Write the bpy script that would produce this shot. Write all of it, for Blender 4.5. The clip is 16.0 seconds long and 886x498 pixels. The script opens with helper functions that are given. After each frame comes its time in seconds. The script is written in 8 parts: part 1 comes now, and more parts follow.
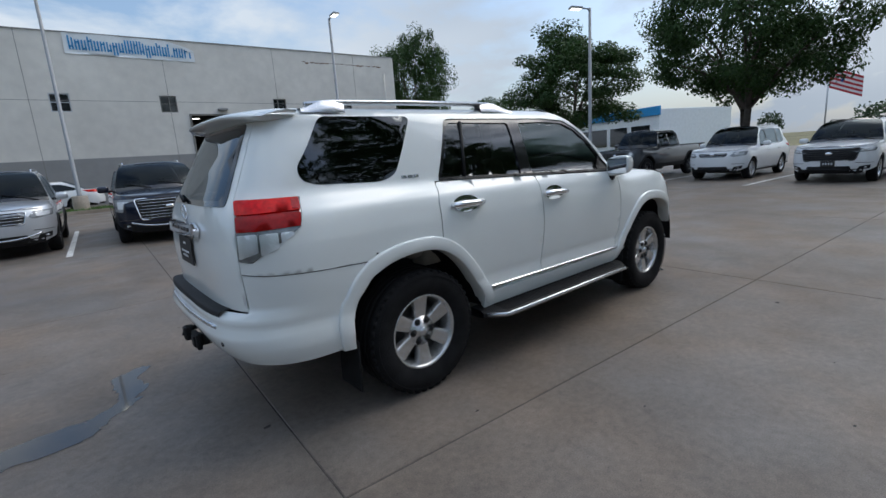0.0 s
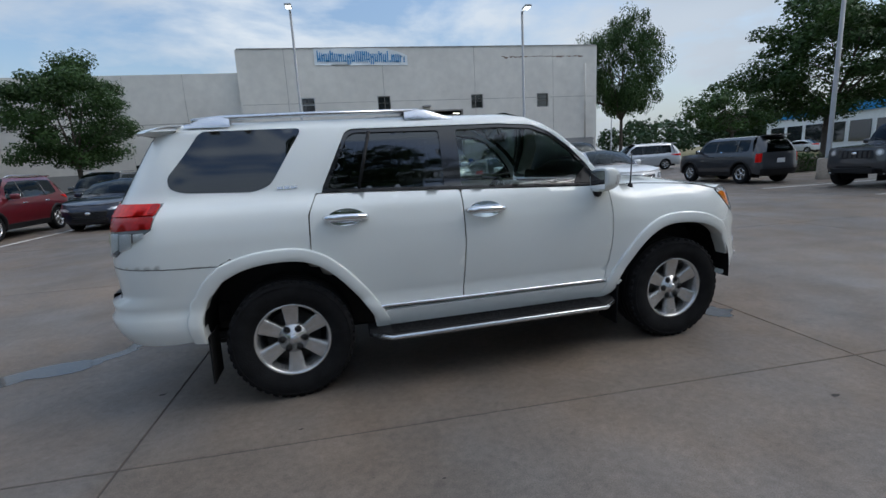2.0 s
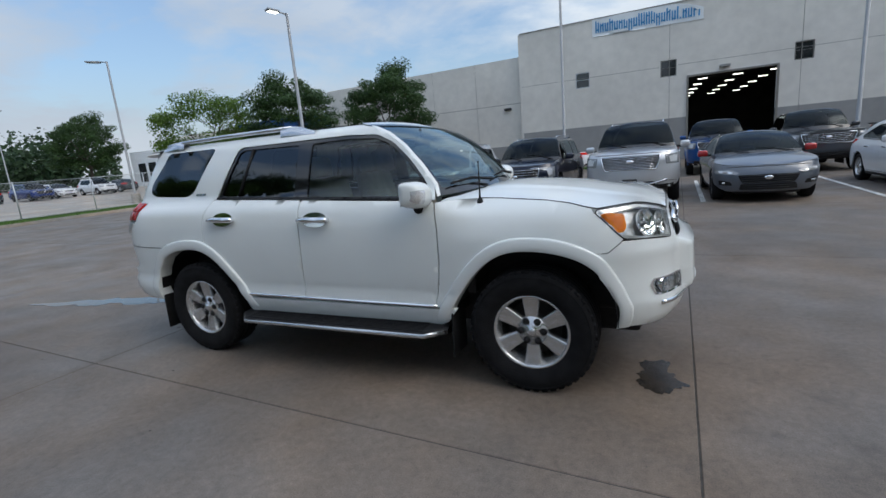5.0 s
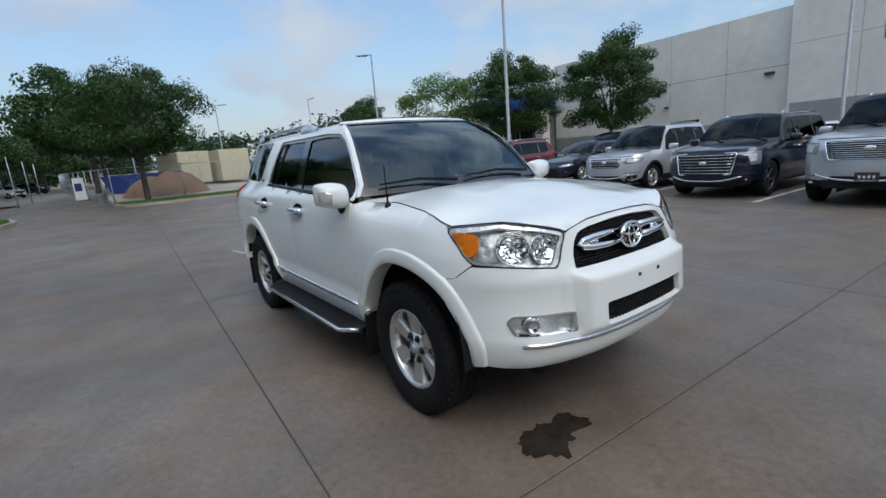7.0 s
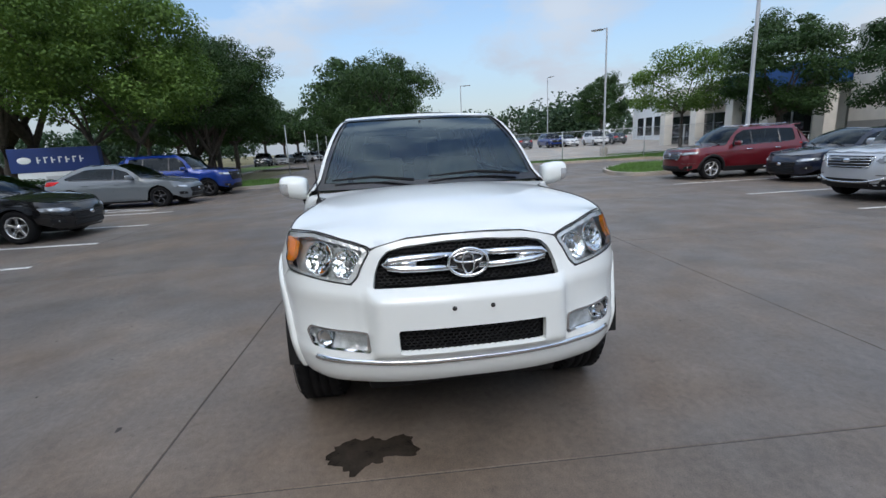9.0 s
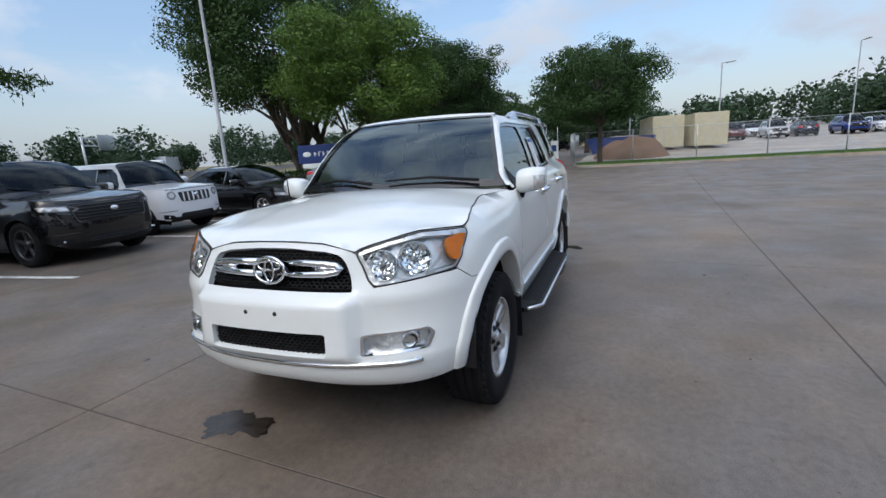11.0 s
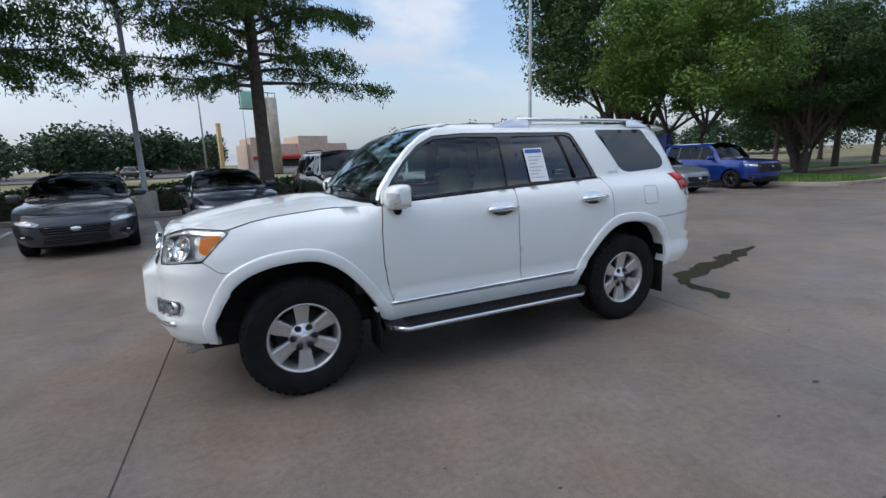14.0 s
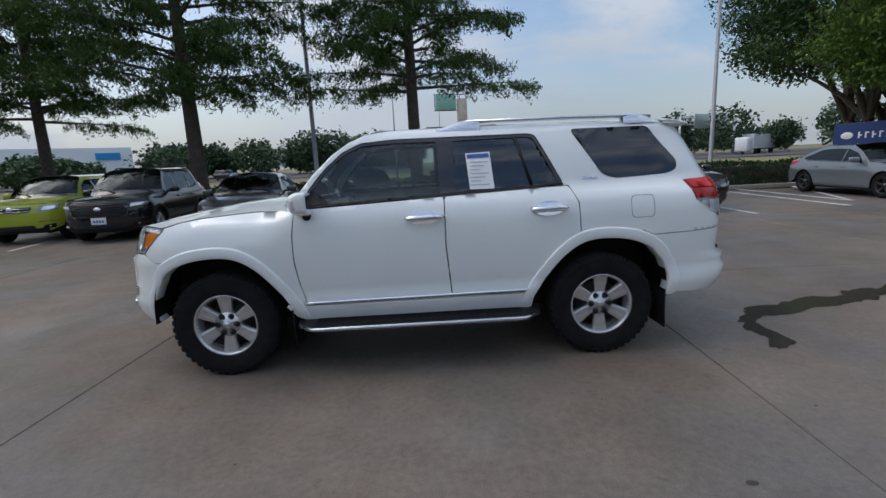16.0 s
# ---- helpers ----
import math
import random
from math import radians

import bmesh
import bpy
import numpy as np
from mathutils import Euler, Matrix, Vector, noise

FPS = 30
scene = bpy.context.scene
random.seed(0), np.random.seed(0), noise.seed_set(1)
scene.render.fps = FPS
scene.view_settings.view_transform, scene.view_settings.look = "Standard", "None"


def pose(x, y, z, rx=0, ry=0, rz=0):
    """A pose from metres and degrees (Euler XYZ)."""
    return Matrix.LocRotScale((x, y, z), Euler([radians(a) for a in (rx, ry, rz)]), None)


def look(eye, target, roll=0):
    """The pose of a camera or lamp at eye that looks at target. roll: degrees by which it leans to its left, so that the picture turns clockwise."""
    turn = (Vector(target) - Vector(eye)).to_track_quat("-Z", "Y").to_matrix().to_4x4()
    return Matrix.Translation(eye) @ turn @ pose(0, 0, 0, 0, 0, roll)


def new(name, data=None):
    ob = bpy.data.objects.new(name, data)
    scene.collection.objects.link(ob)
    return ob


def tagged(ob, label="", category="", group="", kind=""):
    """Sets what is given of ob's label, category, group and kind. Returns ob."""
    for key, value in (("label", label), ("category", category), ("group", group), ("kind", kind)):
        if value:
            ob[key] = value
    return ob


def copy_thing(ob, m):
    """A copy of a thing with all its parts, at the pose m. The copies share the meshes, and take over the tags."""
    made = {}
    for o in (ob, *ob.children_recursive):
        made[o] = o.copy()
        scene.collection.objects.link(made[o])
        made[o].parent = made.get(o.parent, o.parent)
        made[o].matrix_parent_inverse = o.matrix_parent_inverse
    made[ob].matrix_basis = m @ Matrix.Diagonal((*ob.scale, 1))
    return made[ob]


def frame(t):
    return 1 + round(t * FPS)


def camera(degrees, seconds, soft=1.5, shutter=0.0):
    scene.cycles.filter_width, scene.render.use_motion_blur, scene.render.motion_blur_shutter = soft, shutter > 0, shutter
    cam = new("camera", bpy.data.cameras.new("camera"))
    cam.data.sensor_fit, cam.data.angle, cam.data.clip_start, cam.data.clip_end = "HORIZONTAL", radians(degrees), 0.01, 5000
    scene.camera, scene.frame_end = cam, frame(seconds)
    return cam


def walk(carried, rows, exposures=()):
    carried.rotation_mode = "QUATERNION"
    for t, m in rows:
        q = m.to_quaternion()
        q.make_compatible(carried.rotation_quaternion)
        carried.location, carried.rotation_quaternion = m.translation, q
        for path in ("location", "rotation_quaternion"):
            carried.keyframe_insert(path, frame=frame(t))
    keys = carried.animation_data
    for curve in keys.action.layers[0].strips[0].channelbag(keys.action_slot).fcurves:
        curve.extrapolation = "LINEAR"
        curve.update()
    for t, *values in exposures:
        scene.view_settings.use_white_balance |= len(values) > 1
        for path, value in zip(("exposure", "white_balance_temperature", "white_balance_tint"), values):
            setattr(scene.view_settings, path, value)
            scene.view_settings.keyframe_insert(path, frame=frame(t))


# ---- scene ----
cam = camera(88.0, 16.0)
EXPOSURES = [(0.0, 0.13, 6300, 6), (0.5, 0.0, 6300, 6), (2.0, 0.1, 6300, 6), (3.5, 0.16, 6300, 6), (7.0, 0.24, 6350, 6), (9.0, 0.38, 6350, 7), (12.5, 0.42, 6450, 9), (14.5, 0.46, 6450, 9), (15.5, 0.36, 6500, 9), (16.0, 0.11, 6500, 9)]
PATH = [
    (0.0, pose(-2.974, -3.043, 1.437, 78.45, 3.84, -40.14)),
    (0.5, pose(-2.542, -3.279, 1.451, 78.51, 3.83, -34.16)),
    (1.0, pose(-2.067, -3.541, 1.446, 78.46, 3.68, -26.79)),
    (1.5, pose(-1.596, -3.675, 1.430, 78.64, 3.48, -20.45)),
    (2.0, pose(-1.078, -3.771, 1.439, 79.05, 3.16, -13.89)),
    (2.5, pose(-0.578, -3.856, 1.466, 79.30, 3.28, -7.76)),
    (3.0, pose(-0.084, -3.847, 1.471, 79.92, 3.25, -1.78)),
    (3.5, pose(0.441, -3.845, 1.452, 79.21, 3.63, 4.20)),
    (6.0, pose(2.852, -2.891, 1.477, 78.78, 4.84, 37.34)),
    (6.5, pose(3.153, -2.545, 1.463, 78.65, 4.60, 44.65)),
    (7.0, pose(3.501, -2.157, 1.470, 77.99, 4.56, 52.72)),
    (7.5, pose(3.752, -1.771, 1.466, 77.85, 4.15, 59.89)),
    (8.0, pose(3.962, -1.323, 1.485, 77.90, 3.93, 67.79)),
    (8.5, pose(4.146, -0.869, 1.480, 77.39, 3.32, 74.84)),
    (9.0, pose(4.180, -0.373, 1.493, 77.33, 2.82, 81.80)),
    (11.5, pose(3.648, 2.037, 1.476, 78.46, 3.34, 119.03)),
    (12.0, pose(3.367, 2.491, 1.470, 78.99, 2.51, 126.66)),
    (12.5, pose(3.046, 2.865, 1.460, 78.85, 2.10, 133.32)),
    (13.0, pose(2.665, 3.262, 1.482, 78.64, 2.35, 140.83)),
    (13.5, pose(2.251, 3.590, 1.492, 78.68, 2.26, 147.93)),
    (14.0, pose(1.774, 3.797, 1.497, 78.69, 1.90, 154.16)),
    (14.5, pose(1.295, 4.006, 1.497, 78.60, 1.72, 159.57)),
    (15.0, pose(0.820, 4.095, 1.486, 78.76, 1.74, 165.23)),
    (15.5, pose(0.346, 4.133, 1.491, 78.96, 2.26, 171.15)),
    (16.0, pose(-0.129, 4.156, 1.497, 79.14, 2.70, 177.81)),
]
walk(cam, PATH, EXPOSURES)


# ---- world and sun ----
SUN_EL, SUN_AZ = 50, -12          # degrees; azimuth counter-clockwise from +x
world = bpy.data.worlds.new("sky")
scene.world = world
world.use_nodes = True
wn, wl = world.node_tree.nodes, world.node_tree.links
wn.clear()


def wnode(kind, **kw):
    n = wn.new(kind)
    for k, v in kw.items():
        n.inputs[k].default_value = v
    return n


w_out, w_bg = wnode("ShaderNodeOutputWorld"), wnode("ShaderNodeBackground", Strength=0.15)
w_sky = wn.new("ShaderNodeTexSky")
w_sky.sky_type, w_sky.sun_disc = "NISHITA", False
w_sky.sun_elevation, w_sky.sun_rotation = radians(SUN_EL), radians(90 - SUN_AZ)
w_sky.air_density, w_sky.dust_density = 1.0, 2.2
w_geo, w_map = wn.new("ShaderNodeTexCoord"), wn.new("ShaderNodeMapping")
w_map.inputs["Scale"].default_value = (1.0, 1.0, 2.6)
w_noise = wnode("ShaderNodeTexNoise", Scale=3.2, Detail=8.0, Roughness=0.56, Distortion=0.2)
w_fine = wnode("ShaderNodeTexNoise", Scale=1.1, Detail=3.0, Roughness=0.5)
w_ramp, w_ramp2 = wn.new("ShaderNodeValToRGB"), wn.new("ShaderNodeValToRGB")
w_ramp.color_ramp.elements[0].position, w_ramp.color_ramp.elements[1].position = 0.42, 0.59
w_ramp2.color_ramp.elements[0].position, w_ramp2.color_ramp.elements[1].position = 0.35, 0.70
w_ramp2.color_ramp.elements[0].color, w_ramp2.color_ramp.elements[1].color = (2.7, 3.1, 3.8, 1), (4.5, 4.8, 5.3, 1)
w_mix = wn.new("ShaderNodeMix")
w_mix.data_type = "RGBA"
wl.new(w_geo.outputs["Generated"], w_map.inputs["Vector"])
wl.new(w_map.outputs["Vector"], w_noise.inputs["Vector"])
wl.new(w_map.outputs["Vector"], w_fine.inputs["Vector"])
wl.new(w_noise.outputs["Fac"], w_ramp.inputs["Fac"])
wl.new(w_fine.outputs["Fac"], w_ramp2.inputs["Fac"])
w_sep, w_low, w_max = wn.new("ShaderNodeSeparateXYZ"), wn.new("ShaderNodeMapRange"), wn.new("ShaderNodeMath")
w_max.operation = "MAXIMUM"
for _k, _v in zip(("From Min", "From Max", "To Min", "To Max"), (0.0, 0.20, 0.8, 0.0)):
    w_low.inputs[_k].default_value = _v
wl.new(w_geo.outputs["Generated"], w_sep.inputs["Vector"])
wl.new(w_sep.outputs["Z"], w_low.inputs["Value"])
wl.new(w_low.outputs["Result"], w_max.inputs[0])
wl.new(w_ramp.outputs["Color"], w_max.inputs[1])
wl.new(w_max.outputs["Value"], w_mix.inputs["Factor"])
wl.new(w_sky.outputs["Color"], w_mix.inputs["A"])
wl.new(w_ramp2.outputs["Color"], w_mix.inputs["B"])
# an overcast sky brightens towards the zenith
w_zen, w_gain = wn.new("ShaderNodeMapRange"), wn.new("ShaderNodeVectorMath")
w_gain.operation = "SCALE"
for _k, _v in zip(("From Min", "From Max", "To Min", "To Max"), (0.0, 1.0, 0.78, 1.80)):
    w_zen.inputs[_k].default_value = _v
wl.new(w_sep.outputs["Z"], w_zen.inputs["Value"])
wl.new(w_mix.outputs["Result"], w_gain.inputs[0])
wl.new(w_zen.outputs["Result"], w_gain.inputs["Scale"])
wl.new(w_gain.outputs["Vector"], w_bg.inputs["Color"])
wl.new(w_bg.outputs["Background"], w_out.inputs["Surface"])

sun = new("sun", bpy.data.lights.new("sun", "SUN"))
sun.data.energy, sun.data.angle, sun.data.color = 0.5, radians(35), (1.0, 0.97, 0.93)
_sd = Vector((math.cos(radians(SUN_EL)) * math.cos(radians(SUN_AZ)), math.cos(radians(SUN_EL)) * math.sin(radians(SUN_AZ)), math.sin(radians(SUN_EL))))
sun.matrix_world = look(_sd * 60, (0, 0, 0))

# ---- materials ----


def material(name, color, rough=0.5, metal=0.0, vary=0.0, scale=4.0, bump=0.0, bscale=60.0, coat=0.0, emit=None, spec=0.5, vary2=0.0, scale2=0.4, coords="Object"):
    """A node material: base colour with two scales of variation and fine relief."""
    m = bpy.data.materials.new(name)
    m.use_nodes = True
    nt = m.node_tree
    b = nt.nodes["Principled BSDF"]
    b.inputs["Roughness"].default_value, b.inputs["Metallic"].default_value = rough, metal
    b.inputs["Coat Weight"].default_value, b.inputs["Coat Roughness"].default_value = coat, 0.04
    b.inputs["Specular IOR Level"].default_value = spec
    b.inputs["Base Color"].default_value = (*color, 1)
    if emit:
        b.inputs["Emission Color"].default_value, b.inputs["Emission Strength"].default_value = (*emit[:3], 1), emit[3]
    tc = nt.nodes.new("ShaderNodeTexCoord")
    last = None
    for amount, sc, det in ((vary, scale, 6), (vary2, scale2, 4)):
        if not amount:
            continue
        n = nt.nodes.new("ShaderNodeTexNoise")
        n.inputs["Scale"].default_value, n.inputs["Detail"].default_value = sc, det
        nt.links.new(tc.outputs[coords], n.inputs["Vector"])
        mr = nt.nodes.new("ShaderNodeMapRange")
        mr.inputs["From Min"].default_value, mr.inputs["From Max"].default_value = 0.3, 0.7
        mr.inputs["To Min"].default_value, mr.inputs["To Max"].default_value = 1 - amount, 1 + amount
        nt.links.new(n.outputs["Fac"], mr.inputs["Value"])
        mx = nt.nodes.new("ShaderNodeMix")
        mx.data_type, mx.blend_type = "RGBA", "MULTIPLY"
        mx.inputs["Factor"].default_value = 1
        if last is None:
            mx.inputs["A"].default_value = (*color, 1)
        else:
            nt.links.new(last, mx.inputs["A"])
        nt.links.new(mr.outputs["Result"], mx.inputs["B"])
        last = mx.outputs["Result"]
    if last is not None:
        nt.links.new(last, b.inputs["Base Color"])
    if bump:
        n = nt.nodes.new("ShaderNodeTexNoise")
        n.inputs["Scale"].default_value, n.inputs["Detail"].default_value = bscale, 5
        nt.links.new(tc.outputs[coords], n.inputs["Vector"])
        bp = nt.nodes.new("ShaderNodeBump")
        bp.inputs["Strength"].default_value, bp.inputs["Distance"].default_value = bump, 0.02
        nt.links.new(n.outputs["Fac"], bp.inputs["Height"])
        nt.links.new(bp.outputs["Normal"], b.inputs["Normal"])
    return m


def glass_material(name, tint, gloss=(0.9, 0.95, 1.0), ior=1.78):
    """Thin tinted glass: what passes through is tinted, the surface mirrors by Fresnel."""
    m = bpy.data.materials.new(name)
    m.use_nodes = True
    nt = m.node_tree
    nt.nodes.clear()
    out, mix = nt.nodes.new("ShaderNodeOutputMaterial"), nt.nodes.new("ShaderNodeMixShader")
    tr, gl, fr = nt.nodes.new("ShaderNodeBsdfTransparent"), nt.nodes.new("ShaderNodeBsdfGlossy"), nt.nodes.new("ShaderNodeFresnel")
    tr.inputs["Color"].default_value, gl.inputs["Color"].default_value = (*tint, 1), (*gloss, 1)
    gl.inputs["Roughness"].default_value, fr.inputs["IOR"].default_value = 0.01, ior
    nt.links.new(fr.outputs["Fac"], mix.inputs["Fac"])
    nt.links.new(tr.outputs["BSDF"], mix.inputs[1])
    nt.links.new(gl.outputs["BSDF"], mix.inputs[2])
    nt.links.new(mix.outputs["Shader"], out.inputs["Surface"])
    return m


def paint(name, color, flake=0.0, rough=0.32):
    m = material(name, color, rough=rough, metal=flake, coat=1.0, vary=0.03, scale=1.5, bump=0.004, bscale=3, spec=0.12)
    m.node_tree.nodes["Principled BSDF"].inputs["Coat IOR"].default_value = 1.58
    return m


M_WHITE = paint("pearl_white_paint", (0.78, 0.81, 0.797))
M_BLACKPL = material("black_plastic", (0.010, 0.010, 0.011), 0.6, spec=0.28, vary=0.2, scale=30, bump=0.05, bscale=300)
M_GLOSSBLACK = material("gloss_black", (0.012, 0.012, 0.014), 0.12, coat=0.6)
M_RUBBER = material("tyre_rubber", (0.010, 0.010, 0.011), 0.95, spec=0.25, vary=0.35, scale=9, bump=0.25, bscale=90)
M_ALLOY = material("silver_alloy", (0.58, 0.58, 0.58), 0.27, 0.75, vary=0.1, scale=14, bump=0.02, bscale=40)
M_DARKALLOY = material("dark_alloy", (0.06, 0.06, 0.065), 0.3, 0.6, vary=0.1, scale=14)
M_CHROME = material("chrome", (0.80, 0.81, 0.83), 0.07, 1.0)
M_SATIN = material("satin_metal", (0.62, 0.64, 0.67), 0.25, 0.9)
M_BRAKE = material("brake_iron", (0.035, 0.033, 0.031), 0.6, 0.4, vary=0.3, scale=20)
M_GLASS = glass_material("clear_glass", (0.60, 0.69, 0.66), ior=1.6)
M_SHIELD = glass_material("windscreen_glass", (0.40, 0.49, 0.47), gloss=(0.78, 0.93, 1.0), ior=1.75)
M_TINT = glass_material("privacy_glass", (0.07, 0.072, 0.078))
M_LENS = glass_material("lamp_lens", (0.96, 0.97, 0.96), ior=1.35)
M_AMBER = material("amber_lens", (1.0, 0.31, 0.012), 0.25, spec=0.15, vary=0.18, scale=70, bump=0.15, bscale=120)
M_RED = material("red_lens", (0.56, 0.007, 0.006), 0.2, coat=0.08, vary=0.25, scale=35, spec=0.2)
M_REDDARK = material("dark_red_lens", (0.33, 0.004, 0.004), 0.2, coat=0.08, vary=0.2, scale=60, spec=0.3, bump=0.1, bscale=160)
M_LAMP = material("lamp_reflector", (0.84, 0.85, 0.86), 0.15, 0.62, vary=0.10, scale=45, bump=0.6, bscale=26)
M_REFLECT = material("tail_reflector", (0.84, 0.85, 0.86), 0.3, 0.45, vary=0.05, scale=20, bump=0.15, bscale=60)
M_LAMPDARK = material("smoked_lamp", (0.30, 0.31, 0.32), 0.2, 0.5, vary=0.2, scale=30, bump=0.2, bscale=40)
M_LAMPBOWL = material("lamp_bowl", (0.88, 0.89, 0.90), 0.05, 1.0)
M_INTERIOR = material("tan_interior", (0.44, 0.40, 0.34), 0.75, vary=0.15, scale=8)
M_INTDARK = material("dark_interior", (0.035, 0.034, 0.034), 0.7, vary=0.2, scale=10)
M_DASH = material("grey_dashboard", (0.13, 0.13, 0.125), 0.6, vary=0.15, scale=12, bump=0.05, bscale=200)
M_HEADLINER = material("headliner", (0.62, 0.60, 0.56), 0.9)
M_PAPER = material("paper", (0.82, 0.82, 0.83), 0.6)
M_INK = material("blue_ink", (0.05, 0.12, 0.38), 0.6)
M_INKGREY = material("grey_ink", (0.50, 0.51, 0.53), 0.6)
M_PLATE = material("plate_white", (0.70, 0.71, 0.72), 0.4)
M_DARKGLASS = glass_material("car_window", (0.04, 0.045, 0.045), gloss=(0.8, 0.92, 1.0), ior=1.4)
M_CARSHIELD = glass_material("car_windscreen", (0.09, 0.105, 0.105), gloss=(0.8, 0.92, 1.0), ior=1.30)

# ---- mesh helpers ----


def link_mesh(name, verts, faces, mat, parent=None, smooth=True, label="", mats=None, idx=None):
    me = bpy.data.meshes.new(name)
    me.from_pydata([tuple(v) for v in verts], [], faces)
    for mm in (mats or [mat]):
        me.materials.append(mm)
    if idx is not None:
        me.polygons.foreach_set("material_index", idx)
    me.polygons.foreach_set("use_smooth", [bool(smooth)] * len(me.polygons))
    me.update()
    ob = new(name, me)
    if parent is not None:
        ob.parent = parent
    if label:
        ob["label"] = label
    return ob


class Build:
    """Collects verts and faces of one part."""

    def __init__(self):
        self.v, self.f = [], []

    def add(self, vs, fs):
        n = len(self.v)
        self.v += [Vector(p) for p in vs]
        self.f += [tuple(i + n for i in q) for q in fs]
        return self

    def box(self, c, s, m=None, bev=0.0):
        """A box with chamfered edges, centre c and size s."""
        hx, hy, hz = s[0] / 2, s[1] / 2, s[2] / 2
        b = min(bev, hx * 0.9, hy * 0.9, hz * 0.9)
        if b <= 0:
            vs = [(x, y, z) for x in (-hx, hx) for y in (-hy, hy) for z in (-hz, hz)]
            fs = [(0, 1, 3, 2), (4, 6, 7, 5), (0, 4, 5, 1), (2, 3, 7, 6), (0, 2, 6, 4), (1, 5, 7, 3)]
        else:
            bm = bmesh.new()
            bmesh.ops.create_cube(bm, size=1.0)
            for v in bm.verts:
                v.co = Vector((v.co.x * s[0], v.co.y * s[1], v.co.z * s[2]))
            bmesh.ops.bevel(bm, geom=list(bm.edges), offset=b, segments=2, affect="EDGES", profile=0.5)
            bm.verts.index_update()
            vs, fs = [tuple(v.co) for v in bm.verts], [tuple(v.index for v in f.verts) for f in bm.faces]
            bm.free()
        vs = [Vector(p) for p in vs]
        if m is not None:
            vs = [m @ p for p in vs]
        c = Vector(c)
        return self.add([p + c for p in vs], fs)

    def lathe(self, prof, n=32, m=None, closed=False):
        """Profile of (radius, height) spun round z."""
        vs, fs = [], []
        k = len(prof)
        for i in range(n):
            a = 2 * math.pi * i / n
            vs += [Vector((r * math.cos(a), r * math.sin(a), h)) for r, h in prof]
        for i in range(n):
            j = (i + 1) % n
            for q in range(k if closed else k - 1):
                r = (q + 1) % k
                fs.append((i * k + q, j * k + q, j * k + r, i * k + r))
        if m is not None:
            vs = [m @ p for p in vs]
        return self.add(vs, fs)

    def tube(self, path, radii, n=8, caps=True, squash=1.0):
        """A tube along a path; radii one number or one for each point."""
        path = [Vector(p) for p in path]
        if not hasattr(radii, "__len__"):
            radii = [radii] * len(path)
        vs, fs = [], []
        up = Vector((0, 0, 1))
        for i, p in enumerate(path):
            d = (path[min(i + 1, len(path) - 1)] - path[max(i - 1, 0)]).normalized()
            a = d.cross(up if abs(d.z) < 0.95 else Vector((1, 0, 0))).normalized()
            b = a.cross(d)
            vs += [p + (a * math.cos(2 * math.pi * k / n) + b * math.sin(2 * math.pi * k / n) * squash) * radii[i] for k in range(n)]
        for i in range(len(path) - 1):
            for k in range(n):
                q = (k + 1) % n
                fs.append((i * n + k, i * n + q, (i + 1) * n + q, (i + 1) * n + k))
        if caps:
            fs += [tuple(range(n))[::-1], tuple(range((len(path) - 1) * n, len(path) * n))]
        return self.add(vs, fs)

    def grid(self, rows, close=False):
        """Faces over rows of points of equal length."""
        k = len(rows[0])
        fs = []
        for i in range(len(rows) - 1):
            for j in range(k - 1 + close):
                q = (j + 1) % k
                fs.append((i * k + j, i * k + q, (i + 1) * k + q, (i + 1) * k + j))
        return self.add([p for r in rows for p in r], fs)

    def out(self, name, mat, parent=None, smooth=True, label="", centre=None):
        if centre is not None:
            self.face_out(centre)
        return link_mesh(name, self.v, self.f, mat, parent, smooth, label)

    def face_out(self, centre):
        c, s = Vector(centre), 0.0
        for q in self.f:
            a, b, d = self.v[q[0]], self.v[q[1]], self.v[q[2]]
            s += (b - a).cross(d - a).dot((a + b + d) / 3 - c)
        if s < 0:
            self.f = [q[::-1] for q in self.f]
        return self


def curve(table, v):
    """Smooth (Hermite) interpolation in a table of (position, value)."""
    if v <= table[0][0]:
        return table[0][1]
    if v >= table[-1][0]:
        return table[-1][1]
    n = len(table)
    for i in range(n - 1):
        if v <= table[i + 1][0]:
            break
    (a, fa), (b, fb) = table[i], table[i + 1]
    h = b - a
    d = (fb - fa) / h
    d0 = d if i == 0 else (table[i][1] - table[i - 1][1]) / (table[i][0] - table[i - 1][0])
    d1 = d if i == n - 2 else (table[i + 2][1] - table[i + 1][1]) / (table[i + 2][0] - table[i + 1][0])
    ma = 0.0 if d * d0 <= 0 else 2 * d * d0 / (d + d0)
    mb = 0.0 if d * d1 <= 0 else 2 * d * d1 / (d + d1)
    t = (v - a) / h
    return fa * (1 + 2 * t) * (1 - t) ** 2 + ma * h * t * (1 - t) ** 2 + fb * t * t * (3 - 2 * t) - mb * h * t * t * (1 - t)


def smooth01(a, b, x):
    t = min(1.0, max(0.0, (x - a) / (b - a)))
    return t * t * (3 - 2 * t)


def inside(poly, pts):
    """Which of the points lie in the polygon."""
    P, Q = np.asarray(poly, float), np.asarray(pts, float)
    res = np.zeros(len(Q), bool)
    x, y = Q[:, 0], Q[:, 1]
    for (ax, ay), (bx, by) in zip(P, np.roll(P, -1, 0)):
        if ay == by:
            continue
        c = ((ay > y) != (by > y)) & (x < (bx - ax) * (y - ay) / (by - ay) + ax)
        res ^= c
    return res


